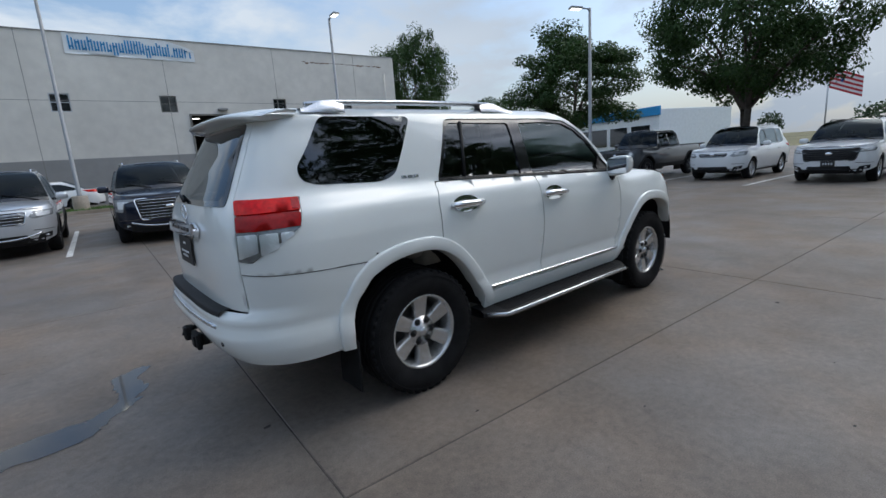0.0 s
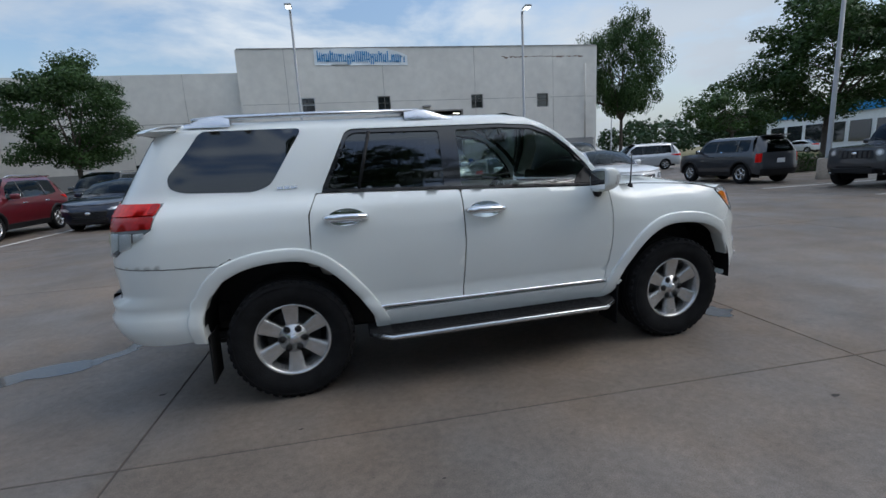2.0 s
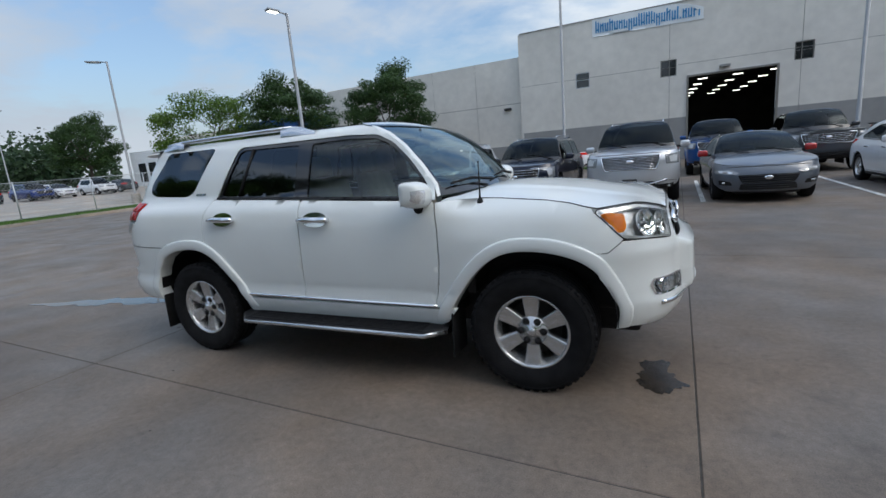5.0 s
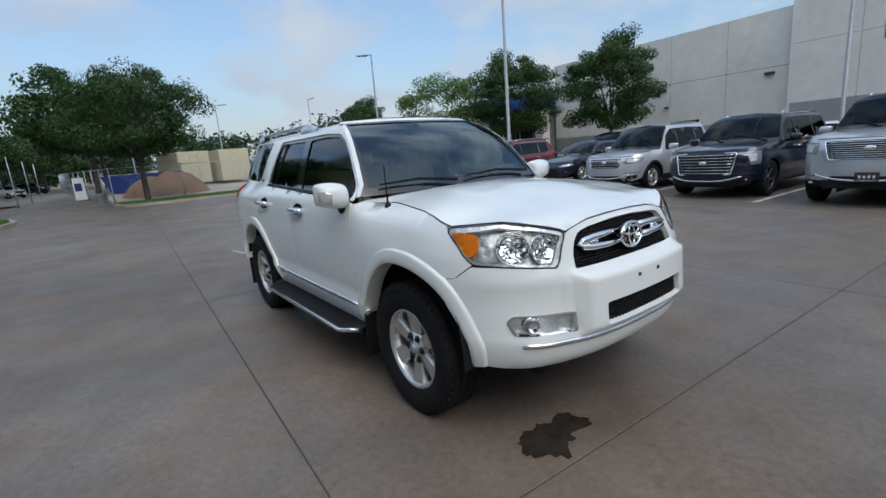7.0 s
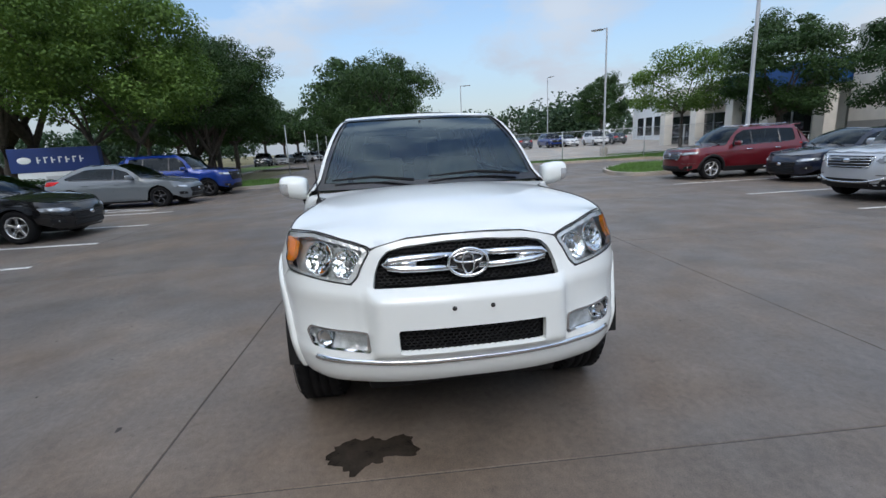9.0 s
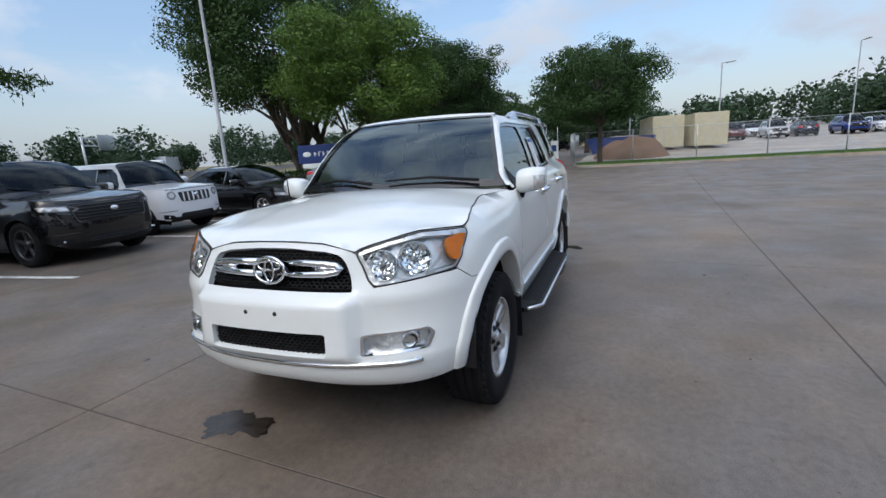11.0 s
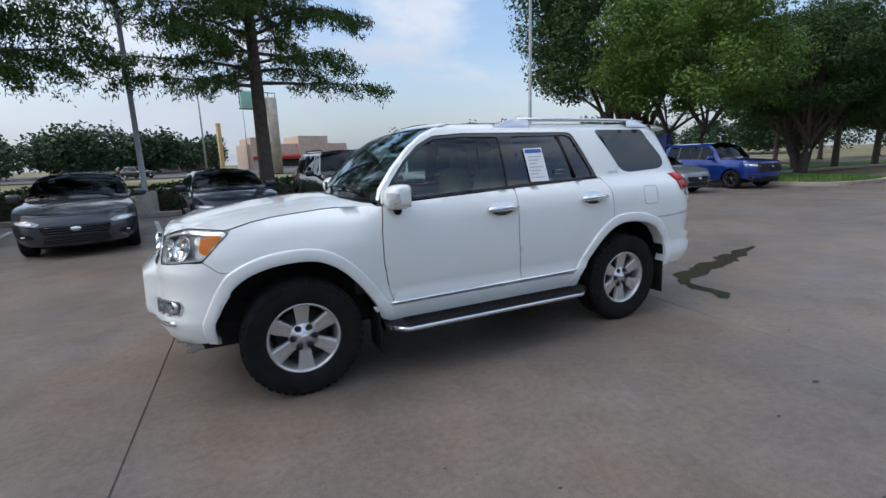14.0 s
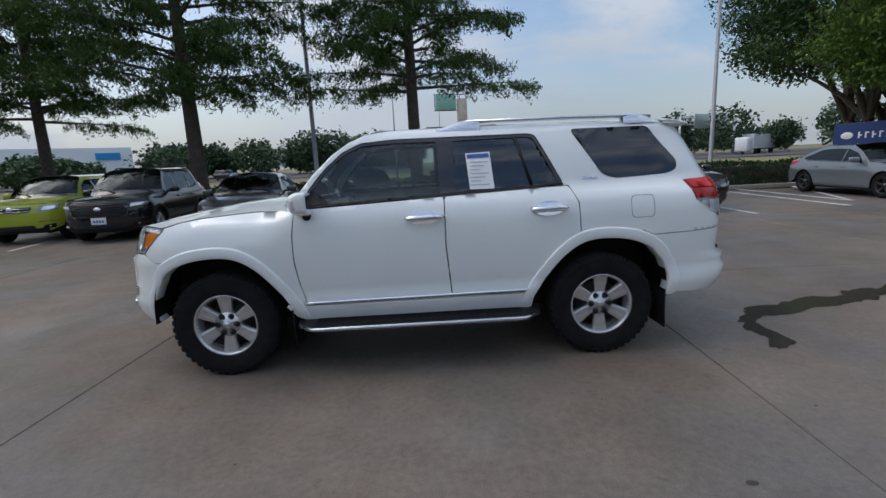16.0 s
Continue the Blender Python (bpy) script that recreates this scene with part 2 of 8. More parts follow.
def dense(loop, step):
    out = []
    for (ax, ay), (bx, by) in zip(loop, loop[1:] + loop[:1]):
        n = max(1, int(round(math.hypot(bx - ax, by - ay) / step)))
        out += [(ax + (bx - ax) * i / n, ay + (by - ay) * i / n) for i in range(n)]
    return out


def rounded(loop, r, n=4):
    """Rounds the corners of a polygon."""
    out = []
    k = len(loop)
    for i in range(k):
        p, a, b = (np.array(loop[j % k], float) for j in (i, i - 1, i + 1))
        da, db = a - p, b - p
        la, lb = np.linalg.norm(da), np.linalg.norm(db)
        q = min(r, la * 0.45, lb * 0.45)
        s, e = p + da / la * q, p + db / lb * q
        for j in range(n + 1):
            t = j / n
            out.append(tuple((1 - t) ** 2 * s + 2 * t * (1 - t) * p + t * t * e))
    return out


def arc(cx, cz, r, a0, a1, n=24):
    return [(cx + r * math.cos(radians(a0 + (a1 - a0) * i / n)), cz + r * math.sin(radians(a0 + (a1 - a0) * i / n))) for i in range(n + 1)]


from mathutils.geometry import delaunay_2d_cdt


def sheet(outline, holes, step, fn, centre=(0, 0, 0.9), thick=0.012, bld=None, offset=0.0):
    """A panel: the plan polygon with holes, filled with even triangles and laid on the surface fn(a, b), with an edge turned inwards."""
    loops = [dense(list(outline), step)] + [dense(list(h), step) for h in holes]
    pts, edges = [], []
    for lp in loops:
        n = len(pts)
        pts += lp
        edges += [(n + i, n + (i + 1) % len(lp)) for i in range(len(lp))]
    A = np.array(pts)
    lo, hi = A.min(0), A.max(0)
    gx, gy = np.arange(lo[0] + step / 2, hi[0], step), np.arange(lo[1] + step / 2, hi[1], step)
    if len(gx) and len(gy):
        G = np.stack(np.meshgrid(gx, gy), -1).reshape(-1, 2)
        ok = inside(loops[0], G)
        for h in loops[1:]:
            ok &= ~inside(h, G)
        G = G[ok]
        if len(G):
            d = np.full(len(G), 9.0)
            for p in A:
                d = np.minimum(d, np.hypot(G[:, 0] - p[0], G[:, 1] - p[1]))
            G = G[d > step * 0.45]
            pts = pts + [tuple(p) for p in G]
    vv, _, ff, *_ = delaunay_2d_cdt([Vector(p) for p in pts], edges, [], 0, 1e-5)
    V = np.array([tuple(p) for p in vv])
    C = np.array([V[list(q)].mean(0) for q in ff])
    ok = inside(loops[0], C)
    for h in loops[1:]:
        ok &= ~inside(h, C)
    faces = [tuple(q) for q, k in zip(ff, ok) if k]
    P = [Vector(fn(a, b)) for a, b in V]
    c, s = Vector(centre), 0.0
    for q in faces:
        s += (P[q[1]] - P[q[0]]).cross(P[q[2]] - P[q[0]]).dot(P[q[0]] - c)
    if s < 0:
        faces = [q[::-1] for q in faces]
    N = [Vector((0, 0, 0)) for _ in P]
    count = {}
    for q in faces:
        nn = (P[q[1]] - P[q[0]]).cross(P[q[2]] - P[q[0]])
        for i in q:
            N[i] += nn
        for i, j in ((q[0], q[1]), (q[1], q[2]), (q[2], q[0])):
            count[(i, j)] = count.get((i, j), 0) + 1
    N = [n.normalized() if n.length else n for n in N]
    if offset:
        P = [p + n * offset for p, n in zip(P, N)]
    bld = bld or Build()
    bld.add(P, faces)
    if thick:
        rim = [(i, j) for (i, j) in count if (j, i) not in count]
        vs, fs = [], []
        for i, j in rim:
            k = len(vs)
            vs += [P[i], P[j], P[j] - N[j] * thick, P[i] - N[i] * thick]
            fs.append((k + 1, k, k + 3, k + 2))
        bld.add(vs, fs)
    return bld


class Shell:
    """The plan outline of a car body at each height: sides of half width wide(x, z), closed by superellipses at the nose and the tail."""

    def __init__(self, x0f, front, x0r, rear, wide, nf=2.7, nr=3.2, bump=None):
        self.x0f, self.front, self.x0r, self.rear, self.wide, self.nf, self.nr, self.bump = x0f, front, x0r, rear, wide, nf, nr, bump
        self.wref = wide(0, 0.8)
        self.tf, self.tr = self.table(nf, curve(front, 0.8) - x0f), self.table(nr, x0r - curve(rear, 0.8))
        self.Lf, self.Lr = self.tf[0][-1], self.tr[0][-1]

    def table(self, n, A):
        ph = np.linspace(0, math.pi / 2, 600)
        x, y = A * np.sin(ph) ** (2 / n), self.wref * np.clip(np.cos(ph), 0, 1) ** (2 / n)
        s = np.concatenate([[0], np.cumsum(np.hypot(np.diff(x), np.diff(y)))])
        return s, ph, y

    def sf(self, y):
        """The coordinate along the side at which the nose has half width y."""
        return self.x0f + float(np.interp(-abs(y), -self.tf[2], self.tf[0]))

    def sr(self, y):
        return self.x0r - float(np.interp(-abs(y), -self.tr[2], self.tr[0]))

    def at(self, s, z, sg=1):
        if s > self.x0f:
            ph = float(np.interp(s - self.x0f, self.tf[0], self.tf[1]))
            A, w = curve(self.front, z) - self.x0f, self.wide(self.x0f, z)
            x, y = self.x0f + A * math.sin(ph) ** (2 / self.nf), w * max(0.0, math.cos(ph)) ** (2 / self.nf)
        elif s < self.x0r:
            ph = float(np.interp(self.x0r - s, self.tr[0], self.tr[1]))
            A, w = self.x0r - curve(self.rear, z), self.wide(self.x0r, z)
            x, y = self.x0r - A * math.sin(ph) ** (2 / self.nr), w * max(0.0, math.cos(ph)) ** (2 / self.nr)
        else:
            x, y = s, self.wide(s, z)
        if self.bump:
            x += self.bump(x, y, z)
        return Vector((x, sg * y, z))

    def nose(self, v, z):
        """Across the nose: v is 0 at the middle, positive to the left."""
        return self.at(self.x0f + self.Lf - abs(v), z, 1 if v >= 0 else -1)

    def tail(self, v, z):
        return self.at(self.x0r - self.Lr + abs(v), z, 1 if v >= 0 else -1)

    def nv(self, y):
        return math.copysign(self.x0f + self.Lf - self.sf(y), y)

    def tv(self, y):
        return math.copysign(self.sr(y) - (self.x0r - self.Lr), y)


def thing(name, m=None, label="", category="", group=""):
    ob = new(name)
    ob.empty_display_size = 0.2
    if m is not None:
        ob.matrix_basis = m
    return tagged(ob, label, category, group)


MESH = {}


def shared(key, make):
    """One mesh for alike pieces."""
    if key not in MESH:
        MESH[key] = make()
    return MESH[key]


def put_mesh(name, me, parent, m=None, label=""):
    ob = new(name, me)
    ob.parent = parent
    if m is not None:
        ob.matrix_basis = m
    if label:
        ob["label"] = label
    return ob


def to_mesh(b, name, mat, smooth=True):
    me = bpy.data.meshes.new(name)
    me.from_pydata([tuple(v) for v in b.v], [], b.f)
    me.materials.append(mat)
    me.polygons.foreach_set("use_smooth", [bool(smooth)] * len(me.polygons))
    me.update()
    return me

# ---- wheels ----


def tyre_build(R, rim, w, lugs=0):
    h = w / 2
    if not lugs:
        half = [(rim, -h * 0.80), (rim + (R - rim) * 0.45, -h * 1.02), (R - 0.045, -h), (R - 0.014, -h * 0.86), (R, -h * 0.66)]
        return Build().lathe(half + [(r, -z) for r, z in half[::-1]], 30)
    prof = [(rim, -h * 0.80), (rim + 0.012, -h * 0.90), (rim + (R - rim) * 0.45, -h * 1.02), (R - 0.045, -h * 1.0), (R - 0.018, -h * 0.90), (R - 0.004, -h * 0.76), (R, -h * 0.66)]
    for c in (-0.36, 0.0, 0.36):
        prof += [(R, (c - 0.05) * h), (R - 0.009, (c - 0.04) * h), (R - 0.009, (c + 0.04) * h), (R, (c + 0.05) * h)]
    prof += [(r, -z) for r, z in prof[6::-1]]
    b = Build().lathe(prof, 56)
    ring = rim + (R - rim) * 0.78
    for sg in (-1, 1):
        b.lathe([(ring - 0.004, sg * h * 1.012), (ring, sg * h * 1.035), (ring + 0.004, sg * h * 1.012)], 56)
    for i in range(lugs):
        a = 2 * math.pi * i / lugs
        for sg in (-1, 1):
            m = Matrix.Rotation(a + (0.5 * sg) * math.pi / lugs, 4, "Z") @ Matrix.Translation((R - 0.012, 0, sg * h * 0.77)) @ Matrix.Rotation(sg * 0.30, 4, "Y")
            b.box((0, 0, 0), (0.018, R * 2 * math.pi / lugs * 0.62, w * 0.09), None, 0)
            for k in range(len(b.v) - 8, len(b.v)):
                b.v[k] = m @ b.v[k]
    return b


def rim_build(rim, w, n, style):
    """Spoked alloy rim, face towards +z."""
    h = w / 2
    f = h * 0.80
    b = Build().lathe([(rim + 0.004, f - 0.004), (rim + 0.001, f + 0.006), (rim - 0.010, f + 0.004), (rim - 0.018, f - 0.012), (rim - 0.03, f - 0.06), (rim - 0.035, -h * 0.7)], 48 if style == "wide" else 26)
    hub = rim * (0.42 if style == "wide" else 0.33)
    b.lathe([(0.0, f - 0.012), (rim * 0.14, f - 0.012), (rim * 0.155, f - 0.020), (hub * 0.95, f - 0.028), (hub, f - 0.05), (hub, f - 0.10)], 36 if style == "wide" else 16)
    for i in range(n):
        a = 2 * math.pi * i / n + (math.pi / 2)
        w0, w1 = (rim * 0.155, rim * 0.23) if style == "wide" else (hub * 0.34, rim * 0.11)
        zs = (f - 0.030, f - 0.014)
        secs = []
        for t in (0.0, 0.25, 0.6, 1.0):
            r = hub * 0.85 + (rim - 0.016 - hub * 0.85) * t
            hw, z = w0 + (w1 - w0) * t, zs[0] + (zs[1] - zs[0]) * t
            dip = 0.008 if style == "wide" else 0.003
            secs.append([(r, -hw, z - 0.045), (r, -hw, z - 0.006), (r, -hw * 0.82, z), (r, -hw * 0.28, z - dip * math.sin(math.pi * t)), (r, hw * 0.28, z - dip * math.sin(math.pi * t)), (r, hw * 0.82, z), (r, hw, z - 0.006), (r, hw, z - 0.045)])
        m = Matrix.Rotation(a, 4, "Z")
        if style == "twin":
            for sg in (-1, 1):
                mm = m @ Matrix.Rotation(sg * 0.16, 4, "Z")
                b.grid([[mm @ Vector(p) for p in s] for s in secs])
        else:
            b.grid([[m @ Vector(p) for p in s] for s in secs])
    return b


def add_wheel(parent, x, side, R, rim, w, n=5, style="slim", y=0.8, alloy=None, lugs=0, nuts=5):
    """wheel > tyre, rim, brake disc, lug nuts."""
    alloy = alloy or M_ALLOY
    key = (R, rim, w, n, style, alloy.name, lugs)
    t = shared(("tyre",) + key[:3] + (lugs,), lambda: to_mesh(tyre_build(R, rim, w, lugs), "tyre", M_RUBBER))
    r = shared(("rim",) + key, lambda: to_mesh(rim_build(rim, w, n, style), "rim", alloy))
    f = w / 2 * 0.80

    def hub():
        b = Build().lathe([(0.0, f - 0.10), (rim * 0.72, f - 0.10), (rim * 0.72, f - 0.115), (0.0, f - 0.115)], 32)
        b.lathe([(rim - 0.034, -w * 0.35), (0.02, -w * 0.35)], 32)
        return b
    d = shared(("disc", rim, w), lambda: to_mesh(hub(), "wheel", M_BRAKE))
    rot = Matrix.Rotation(radians(-90 if side > 0 else 90), 4, "X")
    o = put_mesh("wheel", d, parent, Matrix.Translation((x, side * y, R)) @ rot)
    put_mesh("tyre", t, o)
    put_mesh("rim", r, o)
    if nuts:
        hubr = rim * 0.33

        def nut():
            return Build().lathe([(0.0, f - 0.008), (0.010, f - 0.010), (0.0125, f - 0.020), (0.0135, f - 0.024), (0.0215, f - 0.021), (0.0225, f - 0.04)], 14)
        for i in range(nuts):
            a = 2 * math.pi * (i + 0.5) / nuts + math.pi / 2
            put_mesh("lug_nut", shared(("nut", rim, w), lambda: to_mesh(nut(), "lug_nut", M_BLACKPL)), o, Matrix.Translation((rim * 0.30 * math.cos(a), rim * 0.30 * math.sin(a), 0)))
        put_mesh("hub_cap", shared(("cap", rim, w), lambda: to_mesh(Build().lathe([(0.0, f - 0.004), (hubr * 0.30, f - 0.005), (hubr * 0.36, f - 0.012), (hubr * 0.36, f - 0.03)], 20), "hub_cap", M_SATIN)), o)
    return o


# ---- the white off-road wagon ----
WB = 1.395
CABIN = [(0.36, 0.85), (0.50, 0.900), (0.56, 0.908), (0.60, 0.898), (0.66, 0.909), (0.90, 0.925), (1.05, 0.917), (1.15, 0.898), (1.21, 0.872), (1.255, 0.828), (1.285, 0.803), (1.40, 0.768), (1.55, 0.715), (1.66, 0.664), (1.70, 0.637), (1.725, 0.605), (1.742, 0.55)]
FENDER = [(0.36, 0.85), (0.50, 0.895), (0.66, 0.918), (0.88, 0.926), (0.99, 0.918), (1.02, 0.902), (1.06, 0.893), (1.11, 0.87), (1.15, 0.825), (1.175, 0.775), (1.20, 0.69)]


def hero_wide(x, z):
    k = smooth01(0.78, 1.12, x)
    w = curve(CABIN, z) * (1 - k) + curve(FENDER, z) * k
    w -= 0.022 * smooth01(-1.0, -1.7, x) * smooth01(1.2, 1.32, z) * (1 - smooth01(1.6, 1.72, z))
    w += 0.020 * smooth01(0.650, 0.618, z) * smooth01(-1.60, -1.71, x)
    return w - 0.012 * smooth01(-1.2, -1.8, x)


def hero_bump(x, y, z):
    if x < 1.8:
        return 0.0
    mid = 1 - smooth01(0.432, 0.456, y)
    corner = 0.018 * smooth01(0.76, 0.62, z) * smooth01(0.50, 0.68, y) * (1 - smooth01(0.86, 0.92, y))
    return corner + 0.058 * mid * smooth01(0.885, 0.855, z) * smooth01(0.56, 0.60, z) - 0.012 * smooth01(0.48, 0.52, y) * smooth01(0.58, 0.62, z) * smooth01(0.88, 0.80, z)


HS = Shell(1.5, [(0.38, 2.16), (0.46, 2.25), (0.56, 2.275), (0.62, 2.262), (0.75, 2.255), (0.84, 2.25), (0.89, 2.225), (0.95, 2.20), (1.06, 2.165), (1.12, 2.13)],
           -1.72, [(0.40, -2.37), (0.50, -2.46), (0.615, -2.505), (0.65, -2.482), (0.715, -2.488), (0.735, -2.42), (0.95, -2.435), (1.15, -2.42), (1.26, -2.39), (1.30, -2.365), (1.50, -2.25), (1.68, -2.14), (1.742, -2.08)], hero_wide, 2.75, 4.3, hero_bump)

car = thing("suv", None, "pearl white off-road wagon with orange indicators parked on concrete", "car")
BELT = [(-2.4, 1.33), (-1.17, 1.283), (-0.25, 1.247), (0.82, 1.205)]
def harc(cx, r, a0, a1, n=24):
    """The wheel arch's outline: square towards the car's end, slanting towards its middle."""
    return [arch_point(cx, r, radians(a0 + (a1 - a0) * i / n)) for i in range(n + 1)]


def arch_point(cx, r, a):
    c, s = math.cos(a), math.sin(a)
    out = c * math.copysign(1.0, cx)
    p = 2.25 + 0.72 * out
    k = r * (abs(c) ** p + abs(s) ** p) ** (-1 / p) * (1 + 0.14 * max(0.0, -out) * (1 - s))
    return cx + k * c, 0.385 + k * s * 1.06




def belt(x):
    return float(np.interp(x, [p[0] for p in BELT], [p[1] for p in BELT]))


ROOFZ = 1.742
for sg in (-1, 1):
    fn = lambda s, z, sg=sg: HS.at(s, z, sg)
    seam = 0.004
    # doors
    front_door = [(0.775, 0.515), (0.815, 0.66), (0.838, 0.83), (0.838, 1.02), (0.815, belt(0.815) - 0.004), (-0.246, belt(-0.246) - 0.004), (-0.242, 0.9), (-0.275, 0.515)]
    rear_door = [(-0.283, 0.515), (-0.25, 0.9), (-0.254, belt(-0.254) - 0.004), (-1.165, belt(-1.165) - 0.004), (-1.215, 1.16), (-1.222, 0.955)] + harc(-WB, 0.535, 72, 14, 12)
    for nm, poly, hx in (("front_door", front_door, -0.10), ("rear_door", rear_door, -1.0)):
        d = sheet(rounded(poly, 0.02, 2), [], 0.036, fn).out(nm, M_WHITE, car)
        # chrome handle with its cup
        hz = 1.112 if hx > -0.5 else 1.132
        cup = [(hx + 0.112 * math.cos(a), hz - 0.003 + 0.052 * math.sin(a)) for a in np.linspace(0, 2 * math.pi, 24, endpoint=False)]
        sheet(cup, [], 0.03, fn, thick=0, offset=0.0012).out("handle_cup", M_CHROME, d, label="chrome handle recess")
        yy = lambda s, z, o: fn(s, z) + Vector((0, sg * o, 0))
        Build().tube([yy(hx - 0.125, hz, 0.004), yy(hx - 0.113, hz, 0.028), yy(hx - 0.05, hz + 0.003, 0.040), yy(hx + 0.05, hz, 0.040), yy(hx + 0.108, hz - 0.003, 0.028), yy(hx + 0.122, hz - 0.004, 0.004)], [0.020, 0.026, 0.025, 0.025, 0.027, 0.023], 12, squash=0.8).out("door_handle", M_CHROME, d, label="chrome door handle")
    # joint between the rear quarter and the bumper
    joint = [(-1.70, 0.899), (-1.85, 0.904), (-2.05, 0.911), (HS.sr(0.84), 0.921), (HS.sr(0.745), 0.931)]
    joint = [fn(p[0] + (q[0] - p[0]) * k / 6, p[1] + (q[1] - p[1]) * k / 6) for p, q in zip(joint, joint[1:]) for k in range(7)]
    Build().tube(joint, 0.0024, 5).out("bumper_joint", M_INTDARK, car)
    # front wing
    wing = [(0.783, 0.515), (0.822, 0.66), (0.846, 0.83), (0.846, 1.02), (0.825, 1.19), (0.90, 1.196), (1.20, 1.187), (1.50, 1.168), (1.66, 1.150), (1.74, 1.130), (1.80, 1.118), (1.812, 1.094), (1.885, 1.022), (1.958, 0.944), (1.85, 0.879), (1.66, 0.875)] + harc(WB, 0.50, 60, 162, 20) + [(0.91, 0.515)]
    sheet(wing, [], 0.05, fn).out("front_wing", M_WHITE, car)
    # body side: pillars, roof edge and rear quarter in one pressing
    r_hatch = HS.sr(0.74)
    side = [(0.825, belt(0.82) + 0.004), (-0.25, belt(-0.25)), (-1.168, belt(-1.168)), (-1.222, 1.16), (-1.229, 0.957)] + harc(-WB, 0.535, 72, 119, 10) + harc(-WB, 0.566, 119, 119.5, 1) + [(-1.75, 0.902), (-2.05, 0.912), (HS.sr(0.84), 0.922), (HS.sr(0.74), 0.932), (HS.sr(0.738), 0.992), (HS.sr(0.80), 0.988), (-2.088, 1.140), (-2.052, 1.282), (HS.sr(0.735), 1.287), (HS.sr(0.727), 1.40), (HS.sr(0.715), 1.60), (HS.sr(0.704), ROOFZ), (-1.5, ROOFZ), (0.0, ROOFZ), (0.16, 1.738), (0.30, 1.705), (0.42, 1.655), (0.55, 1.565), (0.69, 1.43), (0.80, 1.295)]
    dlo = rounded([(0.798, 1.220), (0.722, 1.345), (0.608, 1.480), (0.478, 1.592), (0.345, 1.654), (0.10, 1.672), (-0.91, 1.672), (-0.955, 1.655), (-1.135, 1.292), (-0.25, 1.256)], 0.03, 3)
    quarter = rounded([(-1.215, 1.688), (-1.84, 1.690), (-1.895, 1.672), (-2.075, 1.425), (-2.04, 1.358), (-1.95, 1.330), (-1.53, 1.312), (-1.43, 1.345)], 0.045, 4)
    sheet(side, [dlo, quarter], 0.027, fn, thick=0.005).out("body_side", M_WHITE, car)
    # black window surround and panes, set back
    g_front = rounded([(0.758, 1.238), (0.690, 1.350), (0.582, 1.476), (0.458, 1.580), (0.335, 1.632), (0.10, 1.648), (-0.215, 1.643), (-0.225, 1.268)], 0.02, 3)
    g_rear = rounded([(-0.335, 1.643), (-0.895, 1.650), (-0.94, 1.63), (-1.095, 1.306), (-0.345, 1.274)], 0.02, 3)
    sheet(dlo, [g_front, g_rear], 0.024, fn, thick=0.02, offset=-0.007).out("window_surround", M_GLOSSBLACK, car)
    sheet(g_front, [], 0.026, fn, thick=0, offset=-0.016).out("front_window", M_GLASS, car, label="lightly tinted front door glass")
    sheet(g_rear, [], 0.026, fn, thick=0, offset=-0.016).out("rear_window", M_TINT, car, label="dark privacy glass of the rear door")
    Build().tube([fn(-0.90, 1.295) + Vector((0, sg * -0.008, 0)), fn(-0.80, 1.65) + Vector((0, sg * -0.008, 0))], 0.012, 6).out("window_divider", M_BLACKPL, car)
    sheet(quarter, [], 0.045, fn, thick=0.01, offset=0.002).out("quarter_window", M_TINT, car, label="dark privacy glass in the rear quarter")
    sheet(quarter, [], 0.06, fn, thick=0, offset=-0.001).out("quarter_backing", M_GLOSSBLACK, car)
    # window seal under the glass
    sheet([(x, belt(x) + 0.001) for x in (0.79, 0.4, 0.0, -0.25, -0.7, -1.13)] + [(-1.13, belt(-1.13) + 0.016), (-0.25, belt(-0.25) + 0.016), (0.78, belt(0.78) + 0.016)], [], 0.02, fn, thick=0.014, offset=0.006).out("window_seal", M_BLACKPL, car, label="black seal along the window base")
    # sill, chrome strip and running board
    sill = [(-0.868, 0.40), (-0.80, 0.375), (0.76, 0.375), (0.86, 0.42), (0.93, 0.508), (-0.885, 0.508)]
    sheet(sill, [], 0.06, fn, offset=0.012, thick=0.03).out("sill", M_WHITE, car)
    Build().tube([fn(x, 0.536 - 0.008 * (x + 0.76)) + Vector((0, sg * 0.004, 0)) for x in np.linspace(-0.87, 0.80, 26)], 0.013, 8, squash=1.0).out("sill_strip", M_CHROME, car, label="chrome strip along the sill")
    bt = Build()
    rows = []
    for x, o in ((-0.92, 0.0), (-0.80, 0.10), (0.74, 0.10), (0.86, 0.0)):
        rows.append([(x, sg * 0.80, 0.395), (x, sg * (0.90 + o), 0.385), (x, sg * (0.925 + o), 0.372), (x, sg * (0.925 + o), 0.345), (x, sg * (0.88 + o), 0.335), (x, sg * 0.80, 0.335)])
    brd = bt.grid(rows, close=True).out("running_board", M_BLACKPL, car, smooth=False, label="black ribbed running board", centre=(0, sg * 0.86, 0.36))
    Build().tube([(-0.90, sg * 0.94, 0.362), (-0.79, sg * 1.032, 0.360), (0.73, sg * 1.032, 0.360), (0.84, sg * 0.94, 0.362)], 0.012, 8, squash=1.3).out("step_strip", M_SATIN, brd, label="bright metal edge strip")
    rb = Build()
    for i in range(9):
        rb.box((-0.03, sg * (0.86 + i * 0.018), 0.394 - i * 0.0014), (1.5, 0.007, 0.006))
    rb.out("tread_ribs", M_RUBBER, brd, smooth=False)
